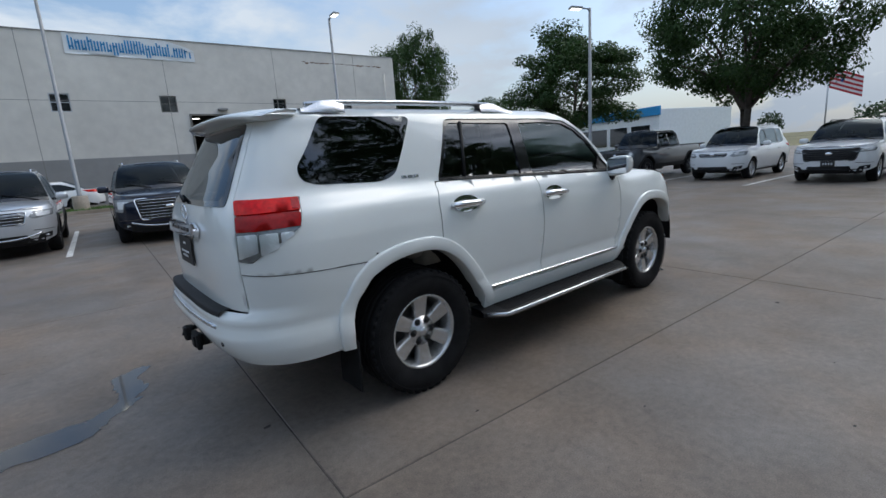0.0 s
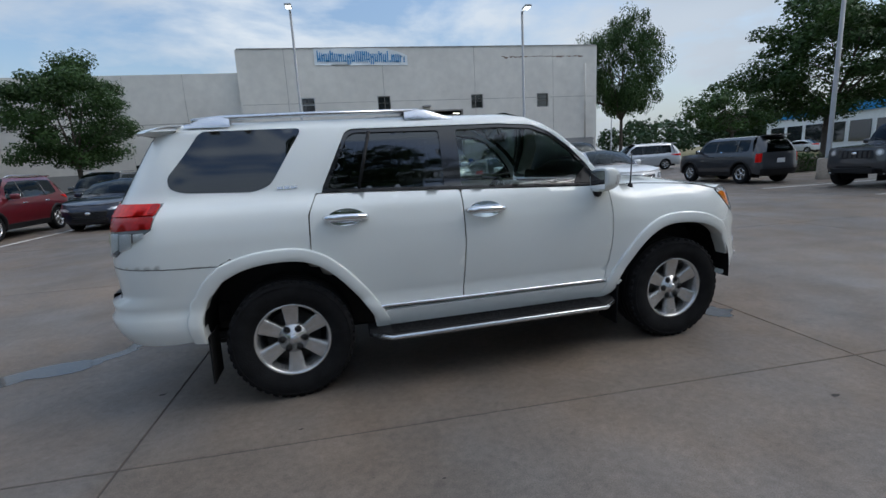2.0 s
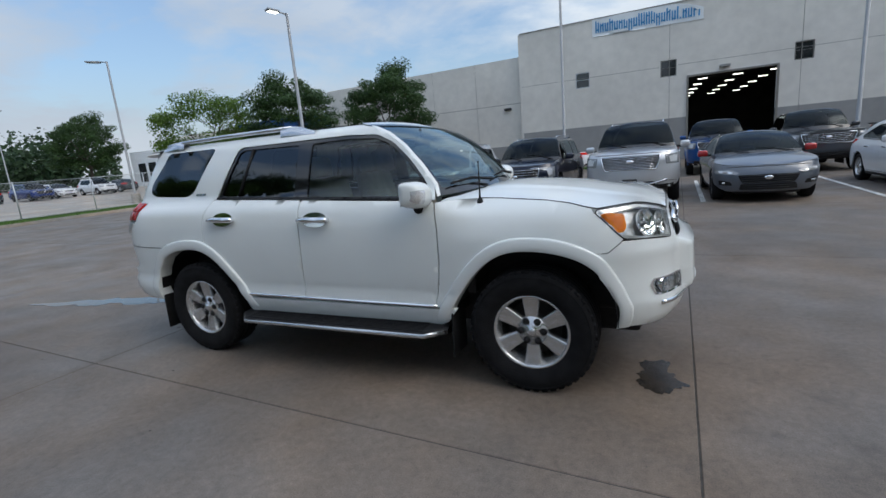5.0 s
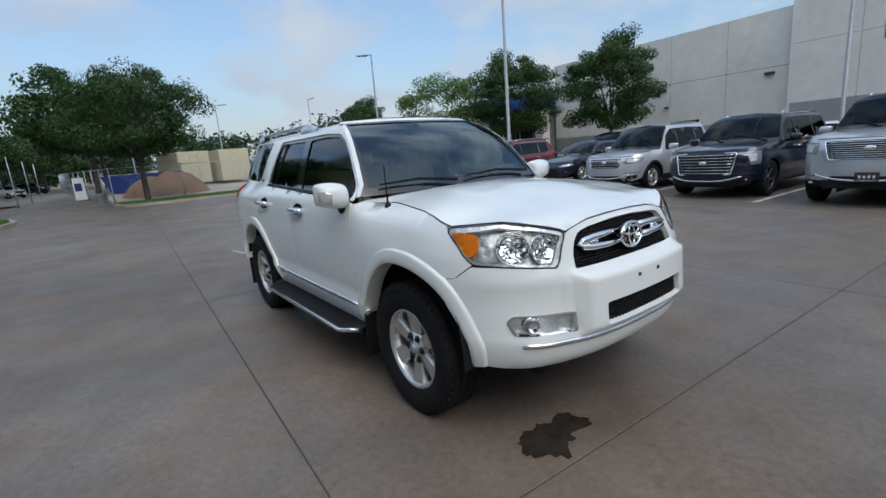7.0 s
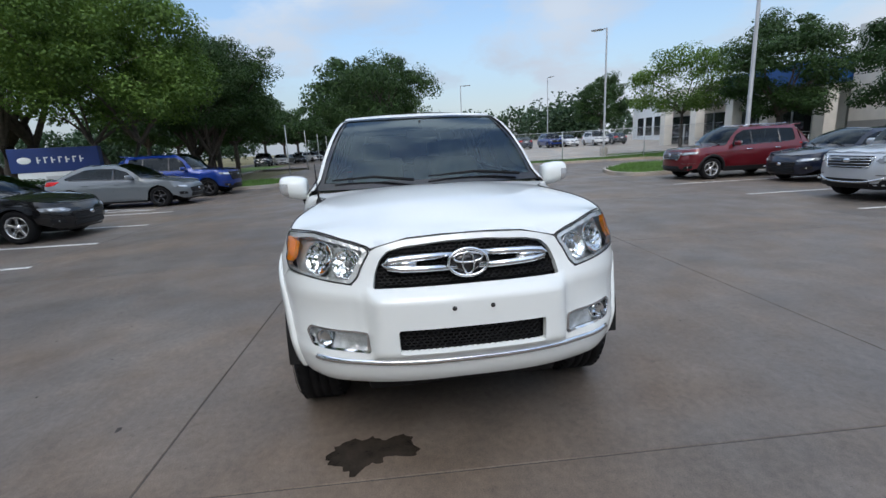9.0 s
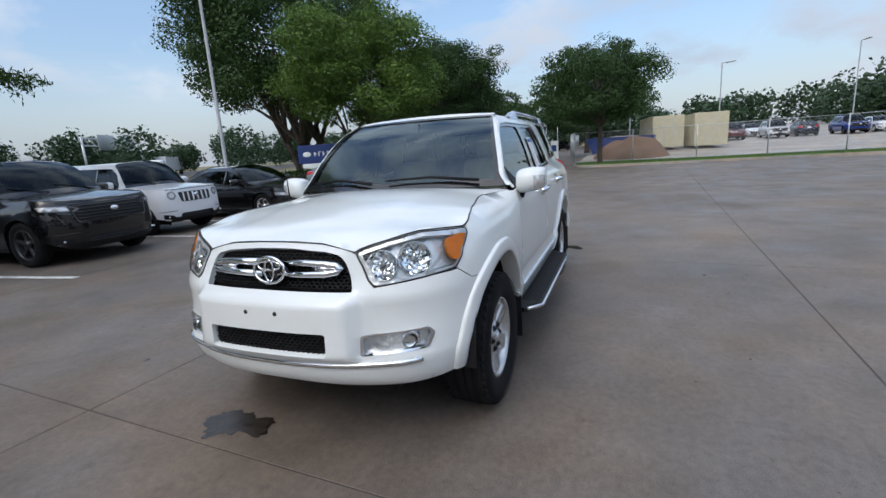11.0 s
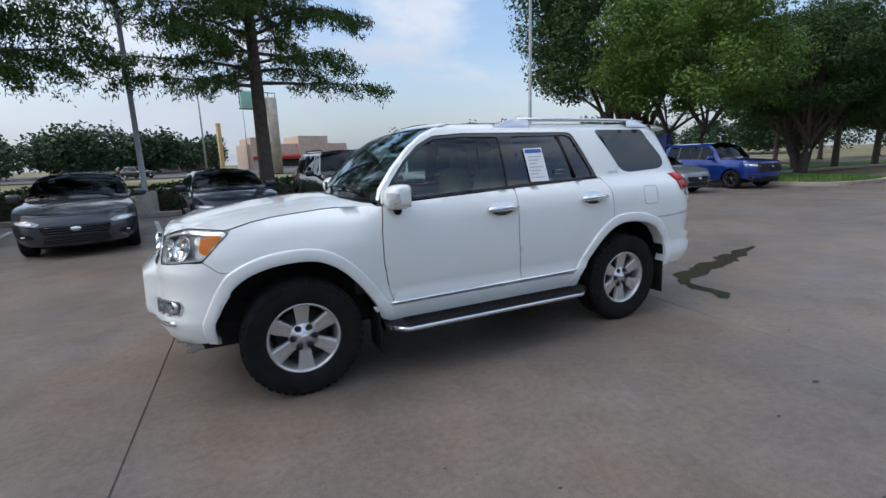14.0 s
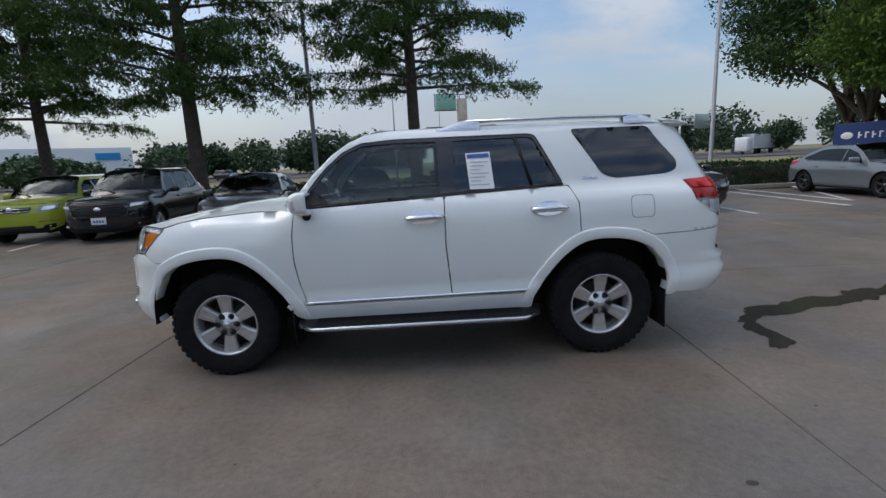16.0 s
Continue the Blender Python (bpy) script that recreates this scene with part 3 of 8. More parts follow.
    # wheel arch flares
    for cx, a0, a1, nm in ((WB, 5, 177, "front_flare"), (-WB, 4, 174, "rear_flare")):
        rows = []
        for i in range(57):
            a = radians(a0 + (a1 - a0) * i / 56)
            row = []
            for r, o in ((0.480, -0.09), (0.480, 0.008), (0.482, 0.016), (0.486, 0.019), (0.510, 0.021), (0.544, 0.019), (0.552, 0.017), (0.555, 0.012), (0.556, 0.002), (0.557, -0.008)):
                x, z = arch_point(cx, r, a)
                p = HS.at(x, max(0.37, z), sg)
                p.z = z
                row.append(p + Vector((0, sg * o, 0)))
            rows.append(row)
        Build().grid(rows).out(nm, M_WHITE, car, centre=(cx, 0, 0.3), label="body-coloured wheel arch flare")
        # liner
        rows = [[(x, sg * y, z) for y in (0.90, 0.52)] for x, z in harc(cx, 0.492, 4, 176, 28)]
        b = Build().grid(rows)
        b.add([(cx - 0.52, sg * 0.53, 0.42), (cx + 0.52, sg * 0.53, 0.42), (cx + 0.52, sg * 0.53, 0.90), (cx - 0.52, sg * 0.53, 0.90)], [(0, 1, 2, 3)])
        b.out("arch_liner", M_BLACKPL, car)
        # mud flap
        fx = cx - (0.50 if cx > 0 else 0.47)
        b = Build().box((0, 0, 0), (0.012, 0.23, 0.30), None, 0.004)
        for v in b.v:
            v.x += -0.12 * max(0, -v.z) * 0.4
        b.out("mud_flap", M_RUBBER, car, label="black rubber mud flap").location = (fx, sg * 0.80, 0.33)
        add_wheel(car, cx, sg, 0.385, 0.232, 0.262, 6, "wide", 0.785, lugs=44, nuts=6)
    # A-pillar joint to the windscreen
    pil = [(0.80, 1.295), (0.69, 1.43), (0.55, 1.565), (0.42, 1.655), (0.30, 1.705), (0.16, 1.738)]
    rows = []
    for x, z in [(0.835, 1.225)] + pil:
        p = fn(x, z)
        q = Vector((p.x + 0.012, p.y - sg * 0.026, p.z + 0.007))
        rows.append([p, (p + q) / 2 + Vector((0.002, sg * 0.001, 0.001)), q])
    Build().grid(rows).out("windscreen_pillar", M_WHITE, car, centre=(0, 0, 1.0))
    # headlamp: reflector behind, lens in front, amber corner
    lamp = [(1.820, 1.092), (1.963, 0.946), (HS.sf(0.76), 0.935), (HS.sf(0.53), 0.905), (HS.sf(0.50), 0.935), (HS.sf(0.455), 1.045), (HS.sf(0.47), 1.062), (HS.sf(0.60), 1.095), (HS.sf(0.74), 1.122), (1.832, 1.110)]
    hl = sheet(lamp, [], 0.04, fn, thick=0.05, offset=-0.045).out("headlamp", M_LAMP, car, label="clear headlamp with amber indicator")
    sheet(rounded(lamp, 0.02, 3), [], 0.04, fn, thick=0.004, offset=0.004).out("lens", M_LENS, hl)
    bezel = sheet(rounded(lamp, 0.02, 3), [rounded([(1.842, 1.082), (1.966, 0.960), (HS.sf(0.76), 0.948), (HS.sf(0.54), 0.920), (HS.sf(0.475), 1.045), (HS.sf(0.60), 1.078), (HS.sf(0.74), 1.104)], 0.02, 3)], 0.05, fn, thick=0.02, offset=0.0).out("bezel", M_LAMP, hl)
    amb = [(1.842, 1.084), (1.938, 0.980), (1.968, 0.984), (0.5 * (1.96 + HS.sf(0.80)), 1.005), (0.5 * (1.95 + HS.sf(0.79)), 1.076), (1.90, 1.092)]
    sheet(rounded(amb, 0.015, 3), [], 0.04, fn, thick=0.02, offset=0.001).out("indicator", M_AMBER, hl, label="amber indicator lens")
    # dark line drawn round the lamp for the shade in its gap
    edge = [Vector((*q, 0)) for q in rounded(lamp, 0.02, 3)]
    ring = [fn(p.x + (q.x - p.x) * k / 4, p.y + (q.y - p.y) * k / 4) for p, q in zip(edge, edge[1:] + edge[:1]) for k in range(4)]
    Build().tube(ring + ring[:1], 0.0035, 5, caps=False).out("seal", M_INTDARK, hl, label="dark line drawn along the lamp's gap")
    for y, z, r in ((0.700, 1.014, 0.076), (0.556, 0.994, 0.068)):
        u0 = HS.sf(y)
        p, ts, tz = fn(u0, z), fn(u0 + 0.04, z) - fn(u0 - 0.04, z), fn(u0, z + 0.04) - fn(u0, z - 0.04)
        ez = tz.normalized()
        nx = ts.cross(tz).normalized()
        nx = nx if nx.x > 0 else -nx
        ey = ez.cross(nx).normalized()
        mb = Matrix(((ey.x, ez.x, nx.x, p.x), (ey.y, ez.y, nx.y, p.y), (ey.z, ez.z, nx.z, p.z), (0, 0, 0, 1)))
        rgb = random.Random(int(y * 1000))
        rows = []
        for j in range(7):
            q = j / 6
            rows.append([mb @ Vector((r * q * math.cos(t), r * q * math.sin(t), -0.044 + 0.024 * q ** 1.6 + (rgb.uniform(-0.0035, 0.0035) if 0 < j < 6 else 0))) for t in np.linspace(0, 2 * math.pi, 25)[:-1]])
        for row in rows:
            row.append(row[0])
        Build().grid(rows).out("lamp_bowl", M_LAMPBOWL, hl, smooth=False, label="facetted mirror bowl")
        Build().tube([mb @ Vector((r * 1.01 * math.cos(t), r * 1.01 * math.sin(t), -0.020)) for t in np.linspace(0, 2 * math.pi, 33)], 0.004, 6, caps=False).out("bowl_rim", M_SATIN, hl)
        Build().tube([mb @ Vector((0, 0, -0.040)), mb @ Vector((0, 0, -0.022)), mb @ Vector((0, 0, -0.014))], [0.013, 0.012, 0.004], 12).out("bulb", M_LAMPDARK, hl)
    # fog lamp
    fog = rounded([(HS.sf(0.765), 0.672), (HS.sf(0.745), 0.606), (HS.sf(0.475), 0.592), (HS.sf(0.465), 0.602), (HS.sf(0.468), 0.690), (HS.sf(0.74), 0.702)], 0.015, 3)
    fl = sheet(fog, [], 0.04, fn, thick=0.03, offset=-0.03).out("fog_lamp", M_LAMP, car, label="fog lamp with chrome surround")
    inner = rounded([(HS.sf(0.752), 0.670), (HS.sf(0.737), 0.615), (HS.sf(0.483), 0.602), (HS.sf(0.478), 0.681), (HS.sf(0.735), 0.693)], 0.012, 3)
    sheet(fog, [inner], 0.04, fn, thick=0.025, offset=0.004).out("surround", M_CHROME, fl)
    p = fn(HS.sf(0.675), 0.652)
    m = Matrix.Translation(p + Vector((-0.012, sg * -0.005, 0))) @ Matrix.Rotation(radians(90), 4, "Y") @ Matrix.Rotation(radians(-22 * sg), 4, "X")
    Build().lathe([(0.0, 0.006), (0.030, 0.002), (0.036, 0.010), (0.041, 0.010), (0.043, -0.03)], 24, m).out("bulb_ring", M_CHROME, fl)
    sheet(inner, [], 0.05, fn, thick=0, offset=0.002).out("lens", M_LENS, fl)
    # door mirror: a rounded shell with a flat back
    def shell(v, a, g=1.0, sg=sg):
        e = max(0.0, 1 - abs(v) ** 4) ** 0.25
        k = 1.0 - 0.12 * max(0.0, v)
        c, s = math.cos(a), math.sin(a)
        x, z = 0.098 * math.copysign(abs(c) ** 0.9, c) * e, 0.083 * k * math.copysign(abs(s) ** 0.78, s) * (0.35 + 0.65 * e)
        return Vector((max(-0.050, x - 0.020 * max(0.0, v)) * g, sg * 0.098 * v * g, (z + 0.012 * v) * g))
    an = np.linspace(0, 2 * math.pi, 29)[:-1]
    vsn = [math.sin(q) for q in np.linspace(-math.pi / 2, math.pi / 2, 15)]
    mo = Build().grid([[shell(v, a) for a in an] for v in vsn], close=True).out("door_mirror", M_WHITE, car, label="body-coloured door mirror with indicator", centre=(0, 0, 0))
    mo.location = (0.735, sg * 0.972, 1.252)
    Build().grid([[(-0.052, sg * 0.086 * u, 0.060 * w) for w in (-1, 0, 1)] for u in (-1, -0.3, 0.3, 1)]).out("mirror_glass", M_CHROME, mo, centre=(1, 0, 0))
    Build().grid([[shell(v, a, 1.015) for a in np.linspace(-0.75, 0.25, 7)] for v in (0.30, 0.5, 0.7, 0.85, 0.94, 0.985)]).out("repeater", M_LAMP, mo, centre=(0, 0, 0))
    b = Build()
    sheet([(0.775, 1.225), (0.70, 1.345), (0.60, 1.26), (0.58, 1.235)], [], 0.05, fn, offset=0.004, bld=b)
    b.tube([(0.72, sg * 0.80, 1.18), (0.725, sg * 0.92, 1.155)], [0.035, 0.028], 8)
    b.out("mirror_foot", M_BLACKPL, mo).matrix_parent_inverse = Matrix.Translation(mo.location).inverted()
    # roof rail
    ry = 0.585
    rail = Build().tube([(-1.86, sg * ry, 1.757), (-1.70, sg * ry, 1.770), (-1.2, sg * (ry + 0.005), 1.777), (-0.45, sg * (ry + 0.005), 1.777)], [0.020, 0.022, 0.022, 0.022], 10, squash=0.75).out("roof_rail", M_SATIN, car, label="silver roof rail")
    for xa, xb, top in ((-1.90, -1.64, 1.780), (-0.55, -0.22, 1.786)):
        rows = []
        for i in range(11):
            t = i / 10
            x = xa + (xb - xa) * t
            h = (1 - (2 * t - 1) ** 4) * (top - 1.735)
            if xa < -1:
                h = (top - 1.735) * smooth01(0, 0.55, t) * (1 - 0.35 * smooth01(0.75, 1.0, t))
            else:
                h = (top - 1.735) * (1 - smooth01(0.35, 1.0, t)) * (0.8 + 0.2 * smooth01(0, 0.25, t))
            rows.append([(x, sg * (ry - 0.035), 1.728), (x, sg * (ry - 0.026), 1.735 + h * 0.9), (x, sg * (ry - 0.012), 1.735 + h), (x, sg * (ry + 0.012), 1.735 + h), (x, sg * (ry + 0.028), 1.735 + h * 0.85), (x, sg * (ry + 0.038), 1.712)])
        Build().grid(rows).out("rail_foot", M_SATIN, rail, centre=((xa + xb) / 2, sg * ry, 1.70))
    # tail lamp
    tail = [(-2.056, 1.279), (HS.sr(0.739), 1.284), (HS.sr(0.739), 0.995), (HS.sr(0.80), 0.991), (-2.091, 1.140)]
    tl = sheet(rounded(tail, 0.012, 3), [], 0.04, fn, thick=0.03, offset=0.002).out("tail_lamp", M_LAMPDARK, car, label="red and clear tail lamp")
    k = lambda y: HS.sr(y)
    sheet(rounded([(-2.062, 1.274), (k(0.744), 1.279), (k(0.744), 1.212), (-2.076, 1.216)], 0.012, 3), [], 0.03, fn, thick=0.02, offset=0.013).out("red_lens", M_RED, tl)
    sheet(rounded([(-2.077, 1.211), (k(0.744), 1.207), (k(0.744), 1.136), (-2.089, 1.146)], 0.010, 3), [], 0.03, fn, thick=0.02, offset=0.010).out("lens_band", M_REDDARK, tl)
    sheet(rounded([(-2.064, 1.268), (-2.105, 1.270), (-2.115, 1.222), (-2.078, 1.220)], 0.008, 3), [], 0.02, fn, thick=0.003, offset=0.0155).out("side_reflector", M_REDDARK, tl)
    sa, sb = k(0.746), -2.112
    for f0, f1, z0 in ((0.0, 0.36, 1.006), (0.40, 0.70, 1.022), (0.74, 0.95, 1.075)):
        s0, s1 = sa + (sb - sa) * f0, sa + (sb - sa) * f1
        sheet(rounded([(s0, 1.123), (s0, z0), (s1, z0 + 0.03), (s1, 1.125)], 0.008, 3), [], 0.02, fn, thick=0.006, offset=0.006).out("reflector", M_REFLECT, tl)
    sheet(rounded([(-2.094, 1.131), (k(0.742), 1.126), (k(0.742), 0.999), (k(0.80), 0.997)], 0.012, 3), [], 0.04, fn, thick=0.004, offset=0.013).out("clear_lens", M_LENS, tl)
    # badge on the rear pillar
    for i in range(3):
        sheet([(-1.275 - 0.042 * i, 1.318), (-1.275 - 0.042 * i, 1.334), (-1.31 - 0.042 * i, 1.334), (-1.31 - 0.042 * i, 1.318)], [], 0.03, fn, thick=0.004, offset=0.005).out("badge_bar", M_SATIN, car)
    if sg > 0:      # fuel flap
        fl_ = rounded([(-1.60, 1.19), (-1.77, 1.19), (-1.77, 1.03), (-1.60, 1.03)], 0.04, 4)
        in_ = rounded([(-1.603, 1.187), (-1.767, 1.187), (-1.767, 1.033), (-1.603, 1.033)], 0.04, 4)
        sheet(fl_, [in_], 0.05, fn, thick=0, offset=0.0015).out("fuel_flap_joint", M_INTDARK, car)
        sheet(in_, [], 0.05, fn, thick=0.002, offset=0.002).out("fuel_flap", M_WHITE, car)

# bumper, grille and nose
nv = HS.nv
half = [(0.0, 0.435), (nv(0.55), 0.420), (nv(0.80), 0.430), (HS.x0f + HS.Lf - 1.98, 0.432)]
half += [(HS.x0f + HS.Lf - x, z) for x, z in harc(WB, 0.500, 6, 60, 14)]
half += [(HS.x0f + HS.Lf - 1.66, 0.870), (HS.x0f + HS.Lf - 1.85, 0.874), (HS.x0f + HS.Lf - 1.955, 0.935), (nv(0.76), 0.930), (nv(0.525), 0.900), (nv(0.495), 0.932), (nv(0.448), 1.045), (nv(0.40), 1.072), (nv(0.28), 1.090), (0.0, 1.100)]
bumper = half + [(-a, b) for a, b in half[-2:0:-1]]


def both(poly):
    """Mirrors a right half given from the lower middle to the upper middle."""
    return poly + [(-a, b) for a, b in poly[::-1] if abs(a) > 1e-6]


grille = rounded(both([(nv(0.432), 0.885), (nv(0.422), 0.945), (nv(0.398), 1.015), (nv(0.370), 1.043), (nv(0.30), 1.060), (nv(0.10), 1.074)]), 0.012, 3)
intake = rounded([(nv(0.335), 0.605), (nv(-0.335), 0.605), (nv(-0.335), 0.715), (nv(0.335), 0.715)], 0.015, 3)


def foghole(sg):
    k = lambda y: sg * nv(y)
    return rounded([(k(0.765), 0.672), (k(0.745), 0.606), (k(0.475), 0.592), (k(0.465), 0.602), (k(0.468), 0.690), (k(0.74), 0.702)], 0.015, 3)


bmp = sheet(bumper, [grille, intake, foghole(1), foghole(-1)], 0.026, HS.nose, thick=0.03).out("front_bumper", M_WHITE, car, label="white front bumper, two empty number plate holes")
sheet([(nv(-0.8), 0.452), (nv(-0.8), 0.42), (nv(-0.5), 0.395), (nv(0.5), 0.395), (nv(0.8), 0.42), (nv(0.8), 0.452), (nv(0.5), 0.44), (nv(-0.5), 0.44)], [], 0.06, lambda a, b: HS.nose(a, b) + Vector((-0.03, 0, 0)), thick=0.08).out("air_dam", M_BLACKPL, car)
Build().tube([HS.nose(nv(y), 0.545 + 0.015 * (abs(y) / 0.75) ** 2) + Vector((-0.002, 0, 0)) for y in np.linspace(-0.73, 0.73, 60)], 0.014, 8, squash=1.0).out("bumper_strip", M_CHROME, bmp, label="chrome strip on the bumper")
for y in (-0.085, 0.085):
    Build().lathe([(0.0, 0.008), (0.008, 0.006), (0.011, 0.0)], 12, Matrix.Translation(HS.nose(nv(y), 0.80)) @ Matrix.Rotation(radians(90), 4, "Y")).out("plate_bolt", M_BRAKE, bmp)


def honeycomb(poly, cell, off, name, parent):
    """Hexagon mesh cut to a polygon."""
    A = np.array(poly)
    lo, hi = A.min(0), A.max(0)
    b = Build()
    w, h = cell, cell * 0.52
    j = 0
    z = lo[1]
    while z < hi[1] + h:
        x = lo[0] + (w / 2 if j % 2 else 0)
        while x < hi[0] + w:
            hexa = [(x + w / 2 * 1.0 * math.cos(radians(60 * k + 30)) * 1.12, z + h * 0.64 * math.sin(radians(60 * k + 30))) for k in range(6)]
            inn = [(x + (px - x) * 0.80, z + (pz - z) * 0.74) for px, pz in hexa]
            if inside(poly, hexa).all():
                vs, fs = [], []
                for k in range(6):
                    vs += [HS.nose(*hexa[k]) + Vector((off, 0, 0)), HS.nose(*inn[k]) + Vector((off, 0, 0)), HS.nose(*inn[k]) + Vector((off - 0.02, 0, 0))]
                for k in range(6):
                    q = (k + 1) % 6
                    fs += [(3 * k, 3 * q, 3 * q + 1, 3 * k + 1), (3 * k + 1, 3 * q + 1, 3 * q + 2, 3 * k + 2)]
                b.add(vs, fs)
            x += w
        z += h
        j += 1
    return b.out(name, M_BLACKPL, parent, smooth=False)


gr = sheet(grille, [], 0.06, HS.nose, thick=0.03, offset=-0.055).out("grille", M_BLACKPL, car, label="black honeycomb grille with chrome bar")
honeycomb(grille, 0.027, -0.025, "mesh", gr)
ig = sheet(intake, [], 0.06, HS.nose, thick=0.03, offset=-0.055).out("lower_grille", M_BLACKPL, car, label="black honeycomb lower grille")
honeycomb(intake, 0.027, -0.022, "mesh", ig)
for sg in (-1, 1):
    hair = [(0.05, 1.012), (0.20, 1.010), (0.30, 1.006), (0.355, 0.998), (0.372, 0.984), (0.360, 0.968), (0.30, 0.962), (0.20, 0.959), (0.05, 0.957)]
    Build().tube([HS.nose(sg * nv(y), z) + Vector((0.004, 0, 0)) for y, z in hair], 0.018, 8).out("chrome_bar", M_CHROME, gr)
    Build().tube([HS.nose(sg * nv(y), 0.985) + Vector((-0.002, 0, 0)) for y in (0.23, 0.28, 0.34)], [0.012, 0.018, 0.014], 8).out("bar_inset", M_CHROME, gr)
em = Matrix.Translation((2.208, 0, 0.978)) @ Matrix.Rotation(radians(84), 4, "Y")


def ring(rx, ry, cx, cy, r, name, parent, n=36):
    pts = [em @ Vector((cx + rx * math.cos(2 * math.pi * i / n), cy + ry * math.sin(2 * math.pi * i / n), 0.006)) for i in range(n + 1)]
    Build().tube(pts, r, 6, caps=False).out(name, M_CHROME, parent)


eb = Build().lathe([(0.0, 0.0), (0.9, 0.0), (1.0, -0.02)], 36, em @ Matrix.Diagonal((0.062, 0.090, 1, 1))).out("emblem", M_GLOSSBLACK, gr, label="chrome oval badge")
ring(0.062, 0.090, 0, 0, 0.0085, "outer_ring", eb)
ring(0.050, 0.026, 0.002, 0, 0.0055, "upright_ring", eb)
ring(0.022, 0.066, -0.022, 0, 0.0055, "cross_ring", eb)

# bonnet, its edge following the wings, the lamps and the nose
EDGE = [HS.at(a, c) for a, c in ((0.86, 1.197), (0.95, 1.1965), (1.08, 1.192), (1.20, 1.188), (1.35, 1.179), (1.50, 1.169), (1.60, 1.158), (1.66, 1.151), (1.74, 1.134), (1.80, 1.122), (1.84, 1.116), (HS.sf(0.74), 1.128), (HS.sf(0.66), 1.115), (HS.sf(0.60), 1.101), (HS.sf(0.53), 1.086), (HS.sf(0.47), 1.068), (HS.sf(0.445), 1.055), (HS.sf(0.40), 1.076), (HS.sf(0.28), 1.094), (HS.sf(0.12), 1.102))]
EDGE = [p for i, p in enumerate(EDGE) if i == 0 or p.x > max(q.x for q in EDGE[:i]) + 0.001]
EDGE = sorted(EDGE, key=lambda p: p.x)
YE, ZE = [(p.x, p.y) for p in EDGE], [(p.x, p.z) for p in EDGE]
ZC = [(0.90, 1.256), (1.20, 1.247), (1.50, 1.221), (1.80, 1.176), (2.00, 1.139), (2.10, 1.117), (2.15, 1.104)]


def bonnet(x, y):
    e, zc, ze = curve(YE, x), curve(ZC, x), curve(ZE, x)
    t = min(1.0, abs(y) / max(0.05, e))
    ridge = 0.010 * (1 - smooth01(0.36, 0.44, abs(y))) * smooth01(0.95, 1.2, x) * (1 - smooth01(2.0, 2.12, x))
    return Vector((x, y, zc - 0.010 - (zc - 0.010 - ze) * t ** 2.6 + ridge * (1 - t)))


edge_r = [(p.x, p.y - 0.005) for p in EDGE]
hood = edge_r + [(x, -y) for x, y in edge_r[::-1]] + [(0.865, -0.775), (0.925, -0.70), (1.00, -0.45), (1.035, 0.0), (1.00, 0.45), (0.925, 0.70), (0.865, 0.775)]
sheet(hood, [], 0.045, bonnet, centre=(1.5, 0, 0.5), thick=0.025).out("bonnet", M_WHITE, car, label="white bonnet with raised middle")
seam_ = [bonnet(p.x, p.y - 0.002) + Vector((0, 0.002, 0.0005)) for p in EDGE[2:]]
for sg in (-1, 1):
    Build().tube([(p.x + 0.001, sg * p.y, p.z) for p in seam_] + ([(seam_[-1].x + 0.002, 0, seam_[-1].z)] if sg > 0 else [(seam_[-1].x + 0.002, 0, seam_[-1].z)]), 0.0035, 5).out("bonnet_joint", M_INTDARK, car)
# scuttle and wipers
sheet([(0.80, -0.70), (0.93, -0.70), (1.00, -0.45), (1.035, 0.0), (1.00, 0.45), (0.93, 0.70), (0.80, 0.70), (0.90, 0.4), (0.93, 0), (0.90, -0.4)], [], 0.08, lambda x, y: (x, y, 1.222 - 0.02 * abs(y)), centre=(0.9, 0, 0.5), thick=0.02).out("scuttle", M_BLACKPL, car)


def screen(u, v):
    """Windscreen: u across from -1 to 1, v from the foot to the roof."""
    xb, xt = 0.965 - 0.125 * u * u, 0.205 - 0.03 * u * u
    yb, yt = 0.805 * u, 0.590 * u
    zb, zt = 1.225 - 0.004 * abs(u), 1.742 + 0.018 * (1 - u * u)
    bow = (0.032 + 0.022 * u * u) * 4 * v * (1 - v)
    return Vector((xb + (xt - xb) * v + bow, yb + (yt - yb) * v, zb + (zt - zb) * v + bow * 1.2))


b = Build().grid([[screen(-1 + 2 * i / 16, j * 0.094) for i in range(17)] for j in range(11)])
ws = b.out("windscreen", M_SHIELD, car, centre=(0, 0, 1), label="tinted windscreen with dark border")
b = Build()
o = Vector((0.004, 0, 0.006))
b.grid([[screen(-1 + 2 * i / 16, j) + o for i in range(17)] for j in (0, 0.06)])
b.grid([[screen(-1 + 2 * i / 16, j) + o for i in range(17)] for j in (0.905, 0.94)])
for sg in (-1, 1):
    b.grid([[screen(sg * k, j * 0.094) + o for j in range(11)] for k in (0.945, 1.0)])
b.out("border", M_GLOSSBLACK, ws)
for y0, y1 in ((0.62, -0.02), (-0.12, -0.66)):
    Build().tube([screen(y0 / 0.76, 0.03) + Vector((0.03, 0, 0.03)), screen((y0 + y1) / 1.52, 0.075) + Vector((0.025, 0, 0.032)), screen(y1 / 0.76, 0.055) + Vector((0.025, 0, 0.03))], [0.012, 0.010, 0.006], 6).out("wiper", M_BLACKPL, car)
